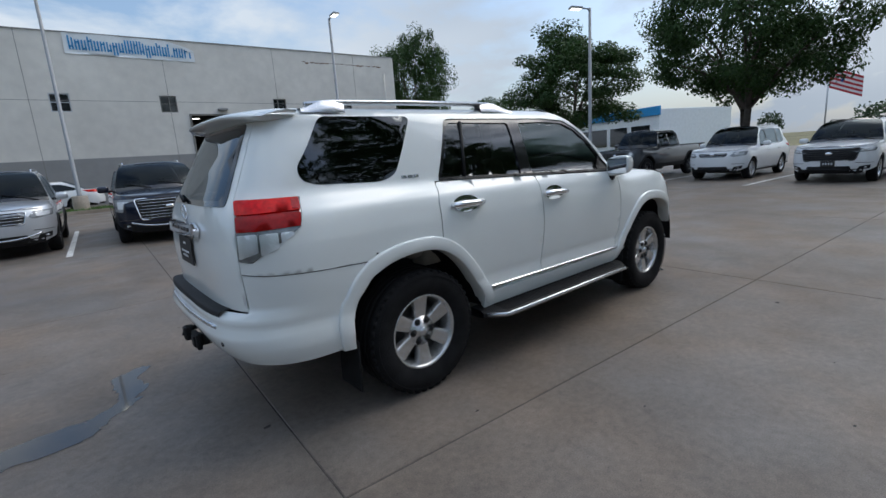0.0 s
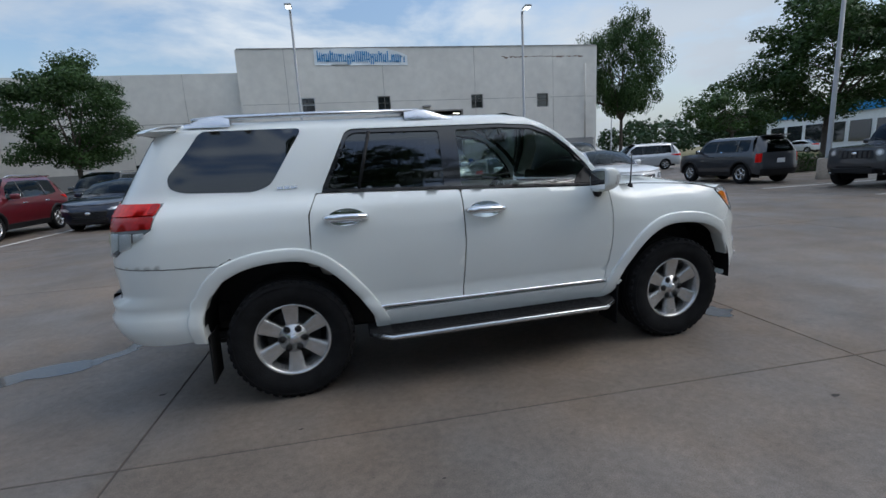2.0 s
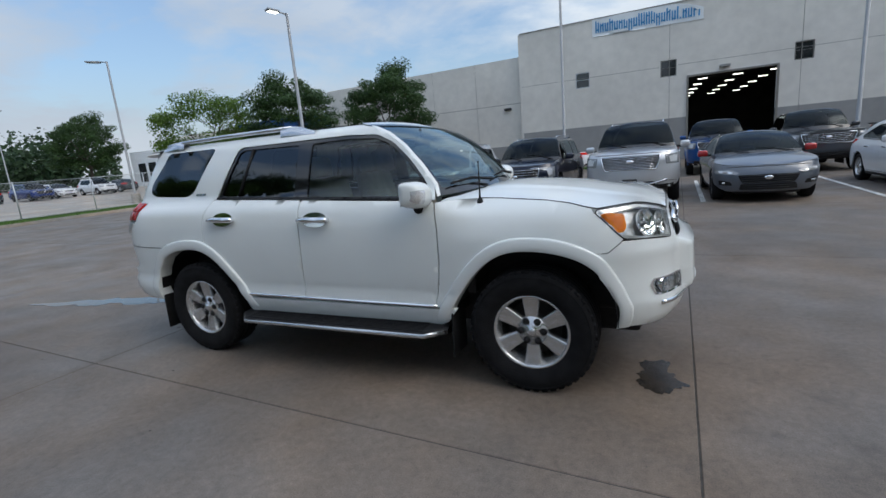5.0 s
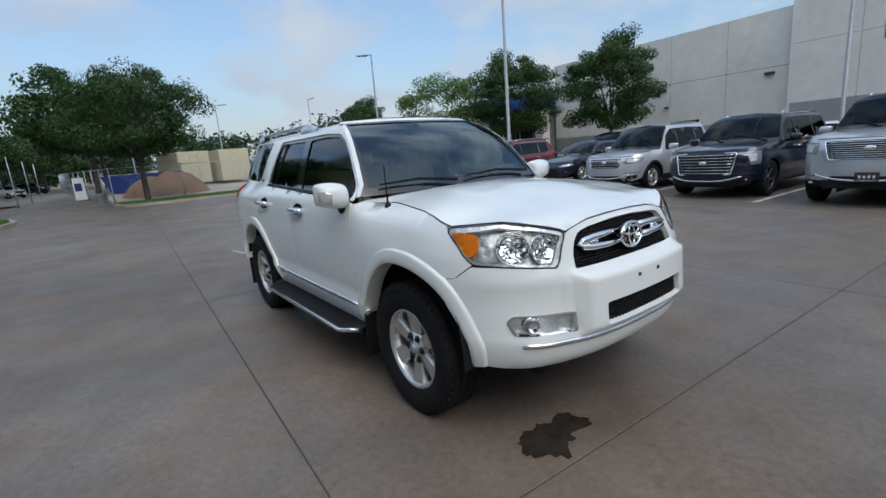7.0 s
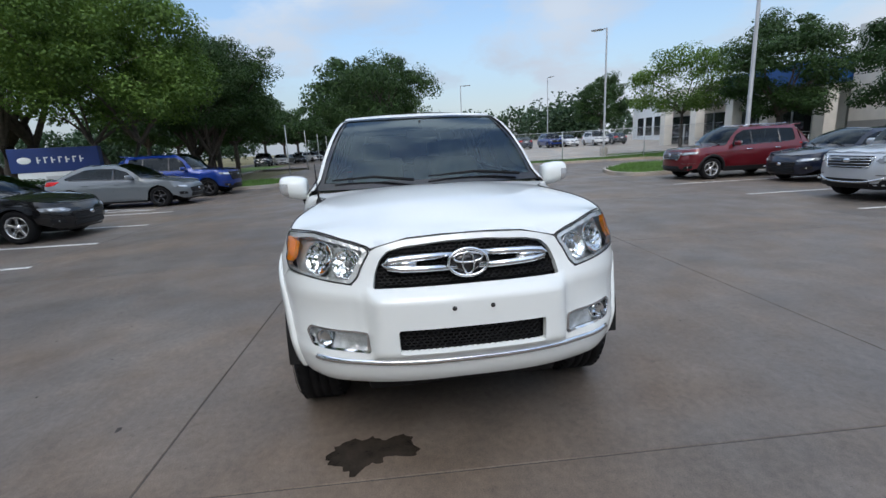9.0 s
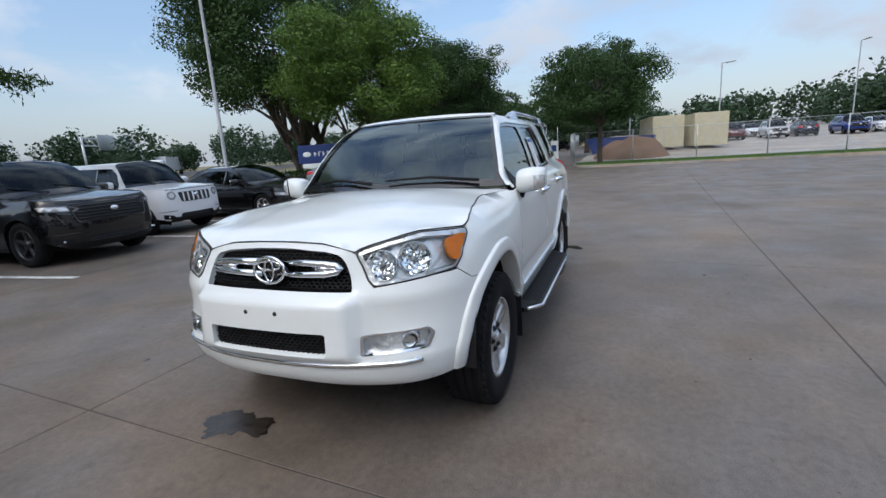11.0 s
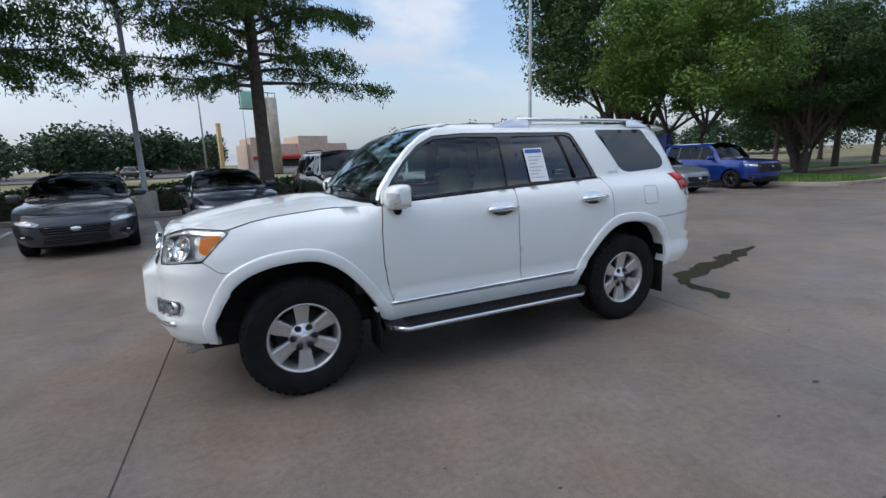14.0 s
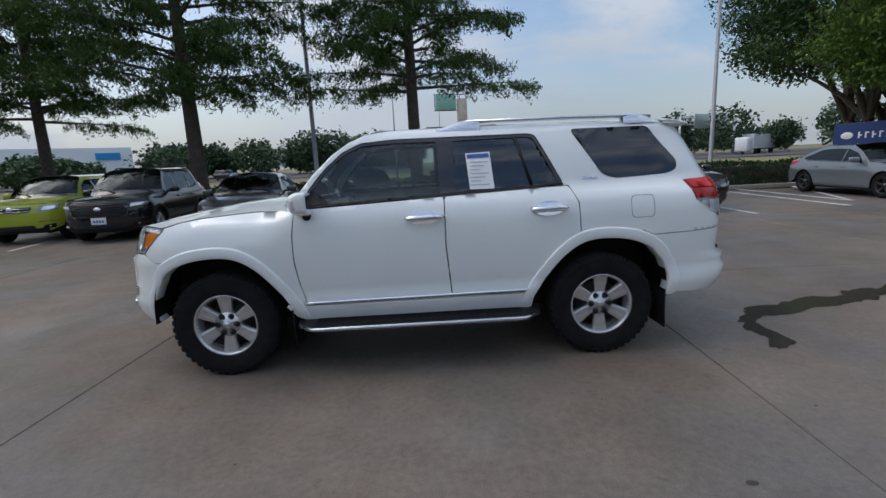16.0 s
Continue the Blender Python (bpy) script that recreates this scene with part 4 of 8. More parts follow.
# roof
b = Build().grid([[screen(-1 + 2 * i / 20, 1.0 - j * 0.02) + o * 0.9 for i in range(21)] for j in range(4)])
rows = []
for i in range(25):
    x = 0.205 - 2.33 * i / 24
    base = 1.742 - 0.030 * smooth01(-1.4, -2.15, x)
    rows.append([(x - 0.03 * (abs(y) / 0.575) ** 2 * (1 if i == 0 else 0), y * (0.555 / 0.575 if i else 1.0), base + 0.030 * (1 - (y / 0.575) ** 2) + 0.004 * math.sin(y * 16) ** 2 * smooth01(0, -0.3, x)) for y in np.linspace(-0.575, 0.575, 21)])
b.grid(rows).out("roof", M_WHITE, car, centre=(-1, 0, 1))
# moon roof
sheet(rounded([(-0.15, -0.38), (-0.15, 0.38), (-0.72, 0.38), (-0.72, -0.38)], 0.06, 4), [], 0.1, lambda x, y: (x, y, 1.779 - 0.030 * (y / 0.575) ** 2), centre=(0, 0, 1), thick=0.006).out("sunroof", M_GLOSSBLACK, car)

# tail: hatch, window, spoiler, bumper
tv = HS.tv
hatch = [(tv(0.735), 0.735), (tv(-0.735), 0.735), (tv(-0.732), 1.28), (tv(-0.70), 1.742), (tv(0.70), 1.742), (tv(0.732), 1.28)]
pane = rounded([(tv(0.69), 1.255), (tv(-0.69), 1.255), (tv(-0.64), 1.668), (tv(0.64), 1.668)], 0.04, 4)
clear = rounded([(tv(0.645), 1.282), (tv(-0.645), 1.282), (tv(-0.60), 1.650), (tv(0.60), 1.650)], 0.05, 4)
ht = sheet(hatch, [pane], 0.06, HS.tail, thick=0.02).out("tailgate", M_WHITE, car, label="white tailgate with dark window")
sheet(clear, [], 0.08, HS.tail, thick=0.004, offset=0.003).out("tailgate_window", M_TINT, ht)
sheet(pane, [clear], 0.08, HS.tail, thick=0.006, offset=0.004).out("window_border", M_GLOSSBLACK, ht)
Build().tube([HS.tail(tv(0.05), 1.275) + Vector((-0.02, 0, 0)), HS.tail(tv(0.34), 1.31) + Vector((-0.02, 0, 0))], [0.012, 0.007], 6).out("rear_wiper", M_BLACKPL, ht)
rows = []
for i in range(25):
    t = -1 + i / 12
    y = 0.635 * t
    k = 1 - abs(t) ** 4
    e = max(0.0, 1 - abs(t) ** 14) ** 0.5        # closes the rounded ends
    tip = -2.255 + 0.13 * (1 - k)
    zt, zm = 1.724 + 0.030 * k, 1.700
    X = [-1.93 + (tip + 1.93) * f for f in (0.0, 0.28, 0.56, 0.82, 0.965, 1.0, 0.965, 0.82, 0.56, 0.30, 0.06)]
    Z = (zt, zt + 0.002, zt - 0.006, zt - 0.020, zt - 0.032, zt - 0.032 - 0.012 * e, zt - 0.032 - 0.022 * e, zt - 0.024 - 0.036 * e, zm - 0.030 * e, zm - 0.034 * e, zm)
    rows.append([(x, y, z) for x, z in zip(X, Z)])
spl = Build().grid(rows)
spl.f += [tuple(range(11)), tuple(range(len(spl.v) - 1, len(spl.v) - 12, -1))]
spl.out("spoiler", M_WHITE, car, centre=(-2.12, 0, 1.70), label="white roof spoiler over the rear window")
gar = sheet(rounded([(tv(0.32), 1.085), (tv(-0.32), 1.085), (tv(-0.34), 1.135), (tv(-0.24), 1.165), (tv(0.24), 1.165), (tv(0.34), 1.135)], 0.02, 3), [], 0.05, HS.tail, thick=0.03, offset=0.035).out("tailgate_garnish", M_CHROME, ht, label="chrome bar over the plate recess")
for i in range(6):
    Build().box(tuple(HS.tail(tv(-0.20 + 0.08 * i), 1.128) + Vector((-0.037, 0, 0))), (0.004, 0.045, 0.022)).out("letter_bar", M_GLOSSBLACK, gar)
pl = sheet([(tv(0.155), 0.915), (tv(-0.155), 0.915), (tv(-0.155), 1.07), (tv(0.155), 1.07)], [], 0.06, HS.tail, thick=0.006, offset=0.014).out("rear_plate", M_INTDARK, ht, label="black dealer plate with pale bars")
for z, w in ((1.035, 0.05), (0.985, 0.18), (0.96, 0.12)):
    Build().box(tuple(HS.tail(0, z) + Vector((-0.017, 0, 0))), (0.003, w, 0.012)).out("plate_bar", M_PLATE, pl)
eb2 = Matrix.Translation(HS.tail(0, 1.212) + Vector((-0.012, 0, 0))) @ Matrix.Rotation(radians(-90), 4, "Y")
Build().tube([eb2 @ Vector((0.040 * math.cos(a), 0.058 * math.sin(a), 0)) for a in np.linspace(0, 2 * math.pi, 25)], 0.006, 6, caps=False).out("rear_emblem", M_CHROME, ht)
e0 = HS.x0r - HS.Lr
arcp = [(x - e0, z) for x, z in harc(-WB, 0.500, 171, 120, 10) + harc(-WB, 0.560, 120, 120.3, 1)]
rb_half = [(0.0, 0.47), (tv(0.62), 0.455), (-2.10 - e0, 0.450), (-1.90 - e0, 0.455)] + arcp + [(-1.75 - e0, 0.900), (-2.05 - e0, 0.910), (HS.sr(0.84) - e0, 0.920), (tv(0.742), 0.930), (tv(0.742), 0.73), (0.0, 0.722)]
rbp = rb_half + [(-a, b) for a, b in rb_half[-2:0:-1]]
rbm = sheet(rbp, [], 0.03, HS.tail, thick=0.03).out("rear_bumper", M_WHITE, car, label="white rear bumper with black step pad")
b = Build()
rows = []
for i in range(21):
    y = -0.60 + 1.20 * i / 20
    p = HS.tail(tv(y), 0.70)
    rows.append([(p.x + 0.09, p.y, 0.738), (p.x + 0.020, p.y, 0.738), (p.x + 0.004, p.y, 0.728), (p.x + 0.001, p.y, 0.70)])
b.grid(rows).out("step_pad", M_BLACKPL, rbm, centre=(-2.3, 0, 0.6), label="black step pad")
for sg in (-1, 1):
    Build().lathe([(0, 0.003), (0.014, 0.002), (0.016, -0.006)], 14, Matrix.Translation(HS.tail(tv(sg * 0.60), 0.57)) @ Matrix.Rotation(radians(-90), 4, "Y")).out("parking_sensor", M_INTDARK, rbm)
Build().tube([HS.tail(tv(y), 0.635 + 0.02 * abs(y)) + Vector((-0.003, 0, 0)) for y in np.linspace(-0.55, 0.55, 20)], 0.010, 6, squash=1.4).out("step_edge", M_SATIN, rbm)
b = Build().box((-2.40, 0, 0.43), (0.20, 0.07, 0.07), None, 0.006)
b.box((-2.475, 0, 0.43), (0.03, 0.13, 0.10), None, 0.008)
b.out("tow_hitch", M_BLACKPL, car, smooth=False, label="black tow hitch receiver")
b = Build().box((-2.49, 0.13, 0.45), (0.06, 0.06, 0.09), None, 0.012)
b.tube([(-2.44, 0.13, 0.47), (-2.50, 0.13, 0.49), (-2.52, 0.13, 0.44)], 0.014, 6)
b.out("trailer_socket", M_BLACKPL, car, smooth=False)
# underbody and cabin
b = Build().box((0.0, 0, 0.36), (4.0, 1.0, 0.16), None, 0.03)
b.box((0, 0, 0.45), (1.75, 1.66, 0.10), None, 0.02).box((-2.05, 0, 0.52), (0.5, 1.1, 0.16), None, 0.03).box((1.85, 0, 0.53), (0.35, 1.1, 0.18), None, 0.03)
for x in (-WB, WB):
    b.tube([(x, -0.72, 0.36), (x, 0.72, 0.36)], 0.05, 10)
b.tube([(-2.15, -0.5, 0.36), (-1.7, -0.52, 0.36), (-1.0, -0.3, 0.33)], 0.035, 8)
b.out("underbody", M_BLACKPL, car, smooth=False)
b = Build()
b.box((-0.65, 0, 0.62), (3.1, 1.0, 0.06), None, 0.02)
for sg in (-1, 1):
    b.box((-0.65, sg * 0.79, 1.07), (2.9, 0.04, 0.30), None, 0.015)
b.out("cabin_floor", M_INTERIOR, car, smooth=False)
b = Build()
rows = [[(0.86, y, 1.14 - 0.03 * abs(y)) if k == 0 else (0.66, y, 1.205 - 0.02 * abs(y)) if k == 1 else (0.56, y, 1.16) if k == 2 else (0.56, y, 0.85) for k in range(4)] for y in np.linspace(-0.72, 0.72, 13)]
b.grid(rows)
b.box((0.60, 0.38, 1.17), (0.20, 0.36, 0.08), None, 0.03).box((0.30, 0, 0.85), (0.9, 0.22, 0.40), None, 0.04)
b.out("dashboard", M_DASH, car)
Build().box((0.98, 0, 0.88), (0.06, 1.5, 0.62), None, 0.01).box((0.90, 0, 1.165), (0.12, 1.46, 0.04), None, 0.01).out("firewall", M_INTDARK, car, smooth=False)
sw = Matrix.Translation((0.40, 0.37, 1.08)) @ Matrix.Rotation(radians(-62), 4, "Y")
b = Build().tube([sw @ Vector((0.185 * math.cos(a), 0.185 * math.sin(a), 0)) for a in np.linspace(0, 2 * math.pi, 33)], 0.016, 8, caps=False)
b.lathe([(0, 0.02), (0.06, 0.015), (0.075, -0.01)], 16, sw)
for a in (0.0, 2.2, 4.1):
    b.tube([sw @ Vector((0, 0, 0)), sw @ Vector((0.18 * math.cos(a), 0.18 * math.sin(a), 0))], 0.014, 6)
b.out("steering_wheel", M_INTDARK, car, label="dark steering wheel")
for x, y, w in ((-0.18, 0.37, 0.50), (-0.18, -0.37, 0.50), (-1.12, 0.36, 0.62), (-1.12, -0.36, 0.62)):
    b = Build().box((x + 0.18, y, 0.80), (0.52, w, 0.18), None, 0.06)
    b.box((x - 0.14, y, 1.08), (0.16, w * 0.96, 0.62), Matrix.Rotation(radians(-12), 4, "Y"), 0.06)
    b.box((x - 0.24, y, 1.46), (0.10, 0.26, 0.18), Matrix.Rotation(radians(-8), 4, "Y"), 0.045)
    b.out("cabin_seat", M_INTERIOR, car, label="tan leather seat")
b = Build().grid([[(x, y, 1.718 + 0.02 * (1 - (y / 0.55) ** 2)) for y in np.linspace(-0.55, 0.55, 7)] for x in (0.14, -0.6, -1.4, -2.05)])
b.out("headliner", M_HEADLINER, car)
b = Build().box((0.36, 0, 1.60), (0.03, 0.24, 0.07), Matrix.Rotation(radians(20), 4, "Y"), 0.012)
b.tube([(0.34, 0, 1.70), (0.36, 0, 1.62)], 0.012, 6)
b.out("rear_view_mirror", M_INTDARK, car)
# antenna
b = Build().lathe([(0.022, 0.0), (0.018, 0.02), (0.008, 0.035)], 12, Matrix.Translation((1.085, -0.765, 1.165)))
b.tube([(1.085, -0.765, 1.19), (1.088, -0.768, 1.26), (1.09, -0.77, 1.42)], [0.007, 0.005, 0.003], 6)
b.out("aerial", M_BLACKPL, car, label="short black aerial on the wing")
# paper in the left rear door window
pp = lambda s, z: HS.at(s, z, 1)
pr = sheet([(-0.425, 1.545), (-0.605, 1.550), (-0.625, 1.285), (-0.445, 1.285)], [], 0.06, pp, thick=0.001, offset=-0.004).out("window_sticker", M_PAPER, car, label="white printed paper stuck in the window")
sheet([(-0.435, 1.535), (-0.595, 1.539), (-0.597, 1.510), (-0.437, 1.507)], [], 0.06, pp, thick=0, offset=-0.002).out("heading_bar", M_INK, pr)
for i in range(7):
    z = 1.482 - i * 0.027
    sheet([(-0.455, z), (-0.59 + 0.03 * (i % 3), z), (-0.59 + 0.03 * (i % 3), z - 0.008), (-0.455, z - 0.008)], [], 0.08, pp, thick=0, offset=-0.002).out("text_bar", M_INKGREY, pr)

# ---- parked cars ----


def parked(name, m, label, colour, L=4.6, W=1.85, H=1.68, wb=2.67, fo=0.90, R=0.35, hood=(1.05, 0.85), belt=(0.98, 1.06), sill=0.28, xa=0.85, x1=0.20, x2=-1.55, tail_top=-1.95,
           kind="suv", deck=1.05, grille="bars", lamp="slim", rims=5, rimmat=None, rimstyle="slim", clad=False, rail=True, plate=None, windows=None, group="", category="car", mirror=None, chrome=True, skid=False):
    """A parked car or pickup from its main sizes. Nose towards local +x, origin on the ground midway between the axles."""
    ob = thing(name, m, label, category, group)
    hw, xf, xr = W / 2, wb / 2 + fo, -(L - wb / 2 - fo)
    zr = H - 0.045
    zb0, zb1 = belt
    clad_m = M_BLACKPL if clad else colour
    cab = [(sill - 0.04, hw * 0.93), (sill + 0.12, hw * 0.97), (0.62, hw), (0.80, hw * 0.995), (zb0 - 0.03, hw * 0.955), (zb1 + 0.02, hw * 0.90), (zb1 + (zr - zb1) * 0.5, hw * 0.81), (zr - 0.05, hw * 0.71), (zr, hw * 0.62)]
    h0, h1 = hood
    zt = h0
    fen = [(sill - 0.04, hw * 0.93), (sill + 0.12, hw * 0.97), (0.62, hw), (h0 - 0.16, hw * 0.985), (h0 - 0.07, hw * 0.95), (h0, hw * 0.86)]

    def wide(x, z):
        k = smooth01(xa - 0.25, xa + 0.2, x)
        return curve(cab, z) * (1 - k) + curve(fen, z) * k

    boxy = kind in ("truck", "boxcar")
    fr = [(sill - 0.05, xf - 0.10), (sill + 0.08, xf - 0.01), (0.55, xf), (h1 - 0.12, xf - 0.03), (h1, xf - (0.05 if boxy else 0.12)), (h0 + 0.02, xf - (0.08 if boxy else 0.30))]
    re = [(sill - 0.02, xr + 0.10), (sill + 0.12, xr + 0.01), (0.62, xr), (0.70, xr + 0.03), (zb1, xr + (0.05 if kind != "sedan" else 0.10)), (zr, xr + 0.25)]
    x0f, x0r = wb / 2 + 0.28, -wb / 2 - 0.28
    S = Shell(x0f, fr, x0r, re, wide, 3.4 if boxy else 2.4, 4.2 if kind in ("suv", "boxcar", "truck", "van") else 2.8)
    st = 0.13

    def hoodz(x):
        t = min(1.0, max(0.0, (x - xa) / (xf - 0.12 - xa)))
        return h0 + (h1 - h0) * (t ** 1.6 if not boxy else t)

    top_r = zb1 if kind != "sedan" else deck
    ra = R + (0.075 if boxy else 0.045)
    # side pressing with wheel arches and window opening
    arch_f, arch_r = arc(wb / 2, R, ra, 172, 8, 14), arc(-wb / 2, R, ra, 172, 8, 14)
    if kind == "truck":
        cabend = x2 - 0.10
    body_top = [(x, hoodz(x)) for x in np.linspace(S.x0f + S.Lf, xa, 9)]
    sN, sT = S.sf(hw * 0.80), S.sr(hw * 0.86)
    bottom = [(sT, sill + 0.02)] + [(x, z) for x, z in arch_r] + [(-wb / 2 + ra + 0.05, sill), (wb / 2 - ra - 0.05, sill)] + list(arch_f) + [(sN, sill + 0.02)]
    front_top = [(sN, hoodz(S.at(sN, h1).x))] + [(x, hoodz(x)) for x in np.linspace(S.x0f, xa, 4)]
    apil = [(xa - (xa - x1) * t, h0 + (zr - h0) * (t + 0.16 * math.sin(math.pi * t))) for t in (0.2, 0.4, 0.6, 0.8)] + [(x1, zr)]
    roofl = [(x1 + (x2 - x1) * t, zr) for t in (0.33, 0.66)] + [(x2, zr)]
    if kind == "sedan":
        dp = [(x2 - (x2 - tail_top) * t, zr + (deck - zr) * (t ** 1.25)) for t in (0.25, 0.5, 0.75)] + [(tail_top, deck), (S.x0r, deck), (sT, deck - 0.02)]
    elif kind == "truck":
        dp = [(x2 - 0.06, zr - 0.15), (x2 - 0.10, zb1 + 0.06), (x2 - 0.10, zb1 - 0.02), (sT, zb1 - 0.02)]
    else:
        dp = [(x2 - 0.02, zr - 0.01)] + [(x2 + (min(S.x0r, x2) - 0.12 - x2) * t, zr + (zb1 - zr) * t) for t in (0.5,)] + [(min(S.x0r, x2) - 0.14, zb1), (sT, zb1)]
    outline = bottom + front_top + apil + roofl + dp
    dy = 0.05
    wtop = zr - 0.085
    if windows is None:
        rear_x = tail_top + 0.22 if kind == "sedan" else (x2 + 0.02 if kind == "truck" else min(S.x0r, x2) + 0.05)
        top_x = x2 + 0.10 if kind != "sedan" else x2 + 0.05
        win = [(xa - 0.20, zb0 + 0.035), (x1 + (xa - x1) * 0.42, zb0 + (wtop - zb0) * 0.68), (x1 - 0.02, wtop - 0.01), (0.5 * (x1 + x2), wtop + 0.012), (top_x, wtop - 0.012), (rear_x + 0.02, zb1 + 0.10), (rear_x + 0.06, zb1 + 0.045)]
    else:
        win = windows
    win = rounded(win, 0.05, 3)
    pb = -0.02 if kind != "truck" or x2 > -1.0 else -0.05
    for sg in (-1, 1):
        fn = lambda s, z, sg=sg: S.at(s, z, sg)
        sheet(outline, [win], st, fn, thick=0.02).out("body_side", colour, ob)
        sheet(win, [], 0.16, fn, thick=0.004, offset=-0.006).out("side_window", M_DARKGLASS, ob)
        b = Build()
        for px in ((pb,) if kind in ("truck", "boxcar") and x2 > -0.7 else (pb, pb - 0.98)):
            if px > x2 + 0.15:
                sheet([(px + 0.035, zb0 + 0.04), (px + 0.02, wtop), (px - 0.03, wtop), (px - 0.035, zb0 + 0.04)], [], 0.2, fn, thick=0, offset=0.002, bld=b)
        sheet([(xa - 0.22, zb0 + 0.03), (xa - 0.22, zb0 + 0.008), (x2 if kind == "truck" else -wb / 2, zb1 + 0.012), (x2 if kind == "truck" else -wb / 2, zb1 + 0.034)], [], 0.2, fn, thick=0, offset=0.003, bld=b)
        b.out("window_trim", M_GLOSSBLACK, ob)
        # door joints and handles
        b = Build()
        for px in (xa - 0.12, pb, pb - 0.95):
            if px > max(xr + 1.0, x2 - 0.05 if kind == "truck" else -9):
                lo = sill + 0.06 if px > -wb / 2 + ra + 0.05 else R + 0.36
                sheet([(px, lo), (px + 0.007, lo), (px + 0.007, zb0), (px, zb0)], [], 0.3, fn, thick=0, offset=0.0015, bld=b)
        sheet([(-wb / 2 + ra + 0.1, sill + 0.055), (wb / 2 - ra - 0.1, sill + 0.055), (wb / 2 - ra - 0.1, sill + 0.062), (-wb / 2 + ra + 0.1, sill + 0.062)], [], 0.3, fn, thick=0, offset=0.0015, bld=b)
        b.out("door_joints", M_INTDARK, ob)
        for px in (pb + 0.12, pb - 0.85):
            if px > x2 + 0.05:
                p = fn(px, zb0 - 0.10)
                Build().box(tuple(p + Vector((0, sg * 0.018, 0))), (0.20, 0.028, 0.03), None, 0.01).out("door_handle", M_CHROME if chrome else colour, ob)
        # cladding along the sill and round the arches
        if clad or True:
            b = Build()
            sheet([(-wb / 2 + ra + 0.03, sill - 0.03), (wb / 2 - ra - 0.03, sill - 0.03), (wb / 2 - ra - 0.02, sill + (0.12 if clad else 0.03)), (-wb / 2 + ra + 0.02, sill + (0.12 if clad else 0.03))], [], 0.2, fn, offset=0.008, bld=b)
            b.out("sill_trim", M_BLACKPL, ob)
        if clad or boxy:
            for cx in (wb / 2, -wb / 2):
                ro = ra + (0.075 if clad else 0.05)
                rows = []
                for i in range(21):
                    a = radians(-4 + 188 * i / 20)
                    row = []
                    for r, o in ((ra - 0.01, -0.04), (ra - 0.005, 0.018), (ro - 0.02, 0.020), (ro, -0.004)):
                        p = fn(cx + r * math.cos(a), max(sill - 0.02, R + r * math.sin(a)))
                        p.z = R + r * math.sin(a)
                        row.append(p + Vector((0, sg * o, 0)))
                    rows.append(row)
                Build().grid(rows).out("arch_trim", M_BLACKPL if clad else colour, ob, centre=(cx, 0, 0.2))
        for cx in (wb / 2, -wb / 2):
            rows = [[(cx + (ra + 0.01) * math.cos(radians(a)), sg * y, R + (ra + 0.01) * math.sin(radians(a))) for y in (hw * 0.95, hw * 0.45)] for a in range(0, 181, 15)]
            b = Build().grid(rows)
            b.add([(cx - ra, sg * hw * 0.5, 0.2), (cx + ra, sg * hw * 0.5, 0.2), (cx + ra, sg * hw * 0.5, R + ra), (cx - ra, sg * hw * 0.5, R + ra)], [(0, 1, 2, 3)])
            b.out("arch_liner", M_BLACKPL, ob)
            add_wheel(ob, cx, sg, R, R * (0.66 if not boxy else 0.60), 0.235, rims, rimstyle, hw - 0.135, rimmat, nuts=0)
        # mirror
        mx = xa - 0.28
        b = Build().box((0, 0, 0), (0.13, 0.22, 0.15), Matrix.Rotation(radians(8 * sg), 4, "Z"), 0.045)
        mo = b.out("door_mirror", mirror or colour, ob)
        mo.location = (mx, sg * (hw + 0.10), zb0 + 0.10)
        b = Build().box((0, -sg * 0.12, -0.05), (0.06, 0.12, 0.05), None, 0.015)
        b.out("mirror_foot", M_BLACKPL, mo)
        Build().box((-0.066, 0, 0), (0.006, 0.18, 0.115)).out("mirror_glass", M_CHROME, mo)
        # head lamp and tail lamp
        zl = h1 - 0.10
        if lamp == "slim":
            poly = [(S.sf(hw * 0.97), zl + 0.045), (S.sf(hw * 0.95), zl - 0.03), (S.sf(hw * 0.60), zl - 0.065), (S.sf(hw * 0.52), zl - 0.03), (S.sf(hw * 0.66), zl + 0.03)]
        elif lamp == "tall":
            poly = [(S.sf(hw * 0.97), zl + 0.05), (S.sf(hw * 0.965), zl - 0.20), (S.sf(hw * 0.85), zl - 0.22), (S.sf(hw * 0.80), zl - 0.02), (S.sf(hw * 0.62), zl + 0.01), (S.sf(hw * 0.64), zl + 0.045)]
        elif lamp == "box":
            poly = [(S.sf(hw * 0.975), zl + 0.06), (S.sf(hw * 0.965), zl - 0.17), (S.sf(hw * 0.73), zl - 0.17), (S.sf(hw * 0.70), zl + 0.035)]
        elif lamp == "round":
            poly = [(S.sf(min(hw * 0.97, hw * 0.66 + 0.095 * math.cos(a))), zl - 0.04 + 0.095 * math.sin(a)) for a in np.linspace(0, 2 * math.pi, 18, endpoint=False)]
        else:
            poly = [(S.sf(hw * 0.98), zl + 0.06), (S.sf(hw * 0.96), zl - 0.06), (S.sf(hw * 0.64), zl - 0.10), (S.sf(hw * 0.56), zl - 0.06), (S.sf(hw * 0.66), zl + 0.045)]
        hl = sheet(rounded(poly, 0.02, 3), [], 0.08, fn, thick=0.02, offset=0.004).out("headlamp", M_LAMPDARK, ob)
        cx_, cz_ = sum(p[0] for p in poly) / len(poly), sum(p[1] for p in poly) / len(poly)
        small = [(cx_ + (a - cx_) * 0.55, cz_ + (c - cz_) * 0.6) for a, c in poly]
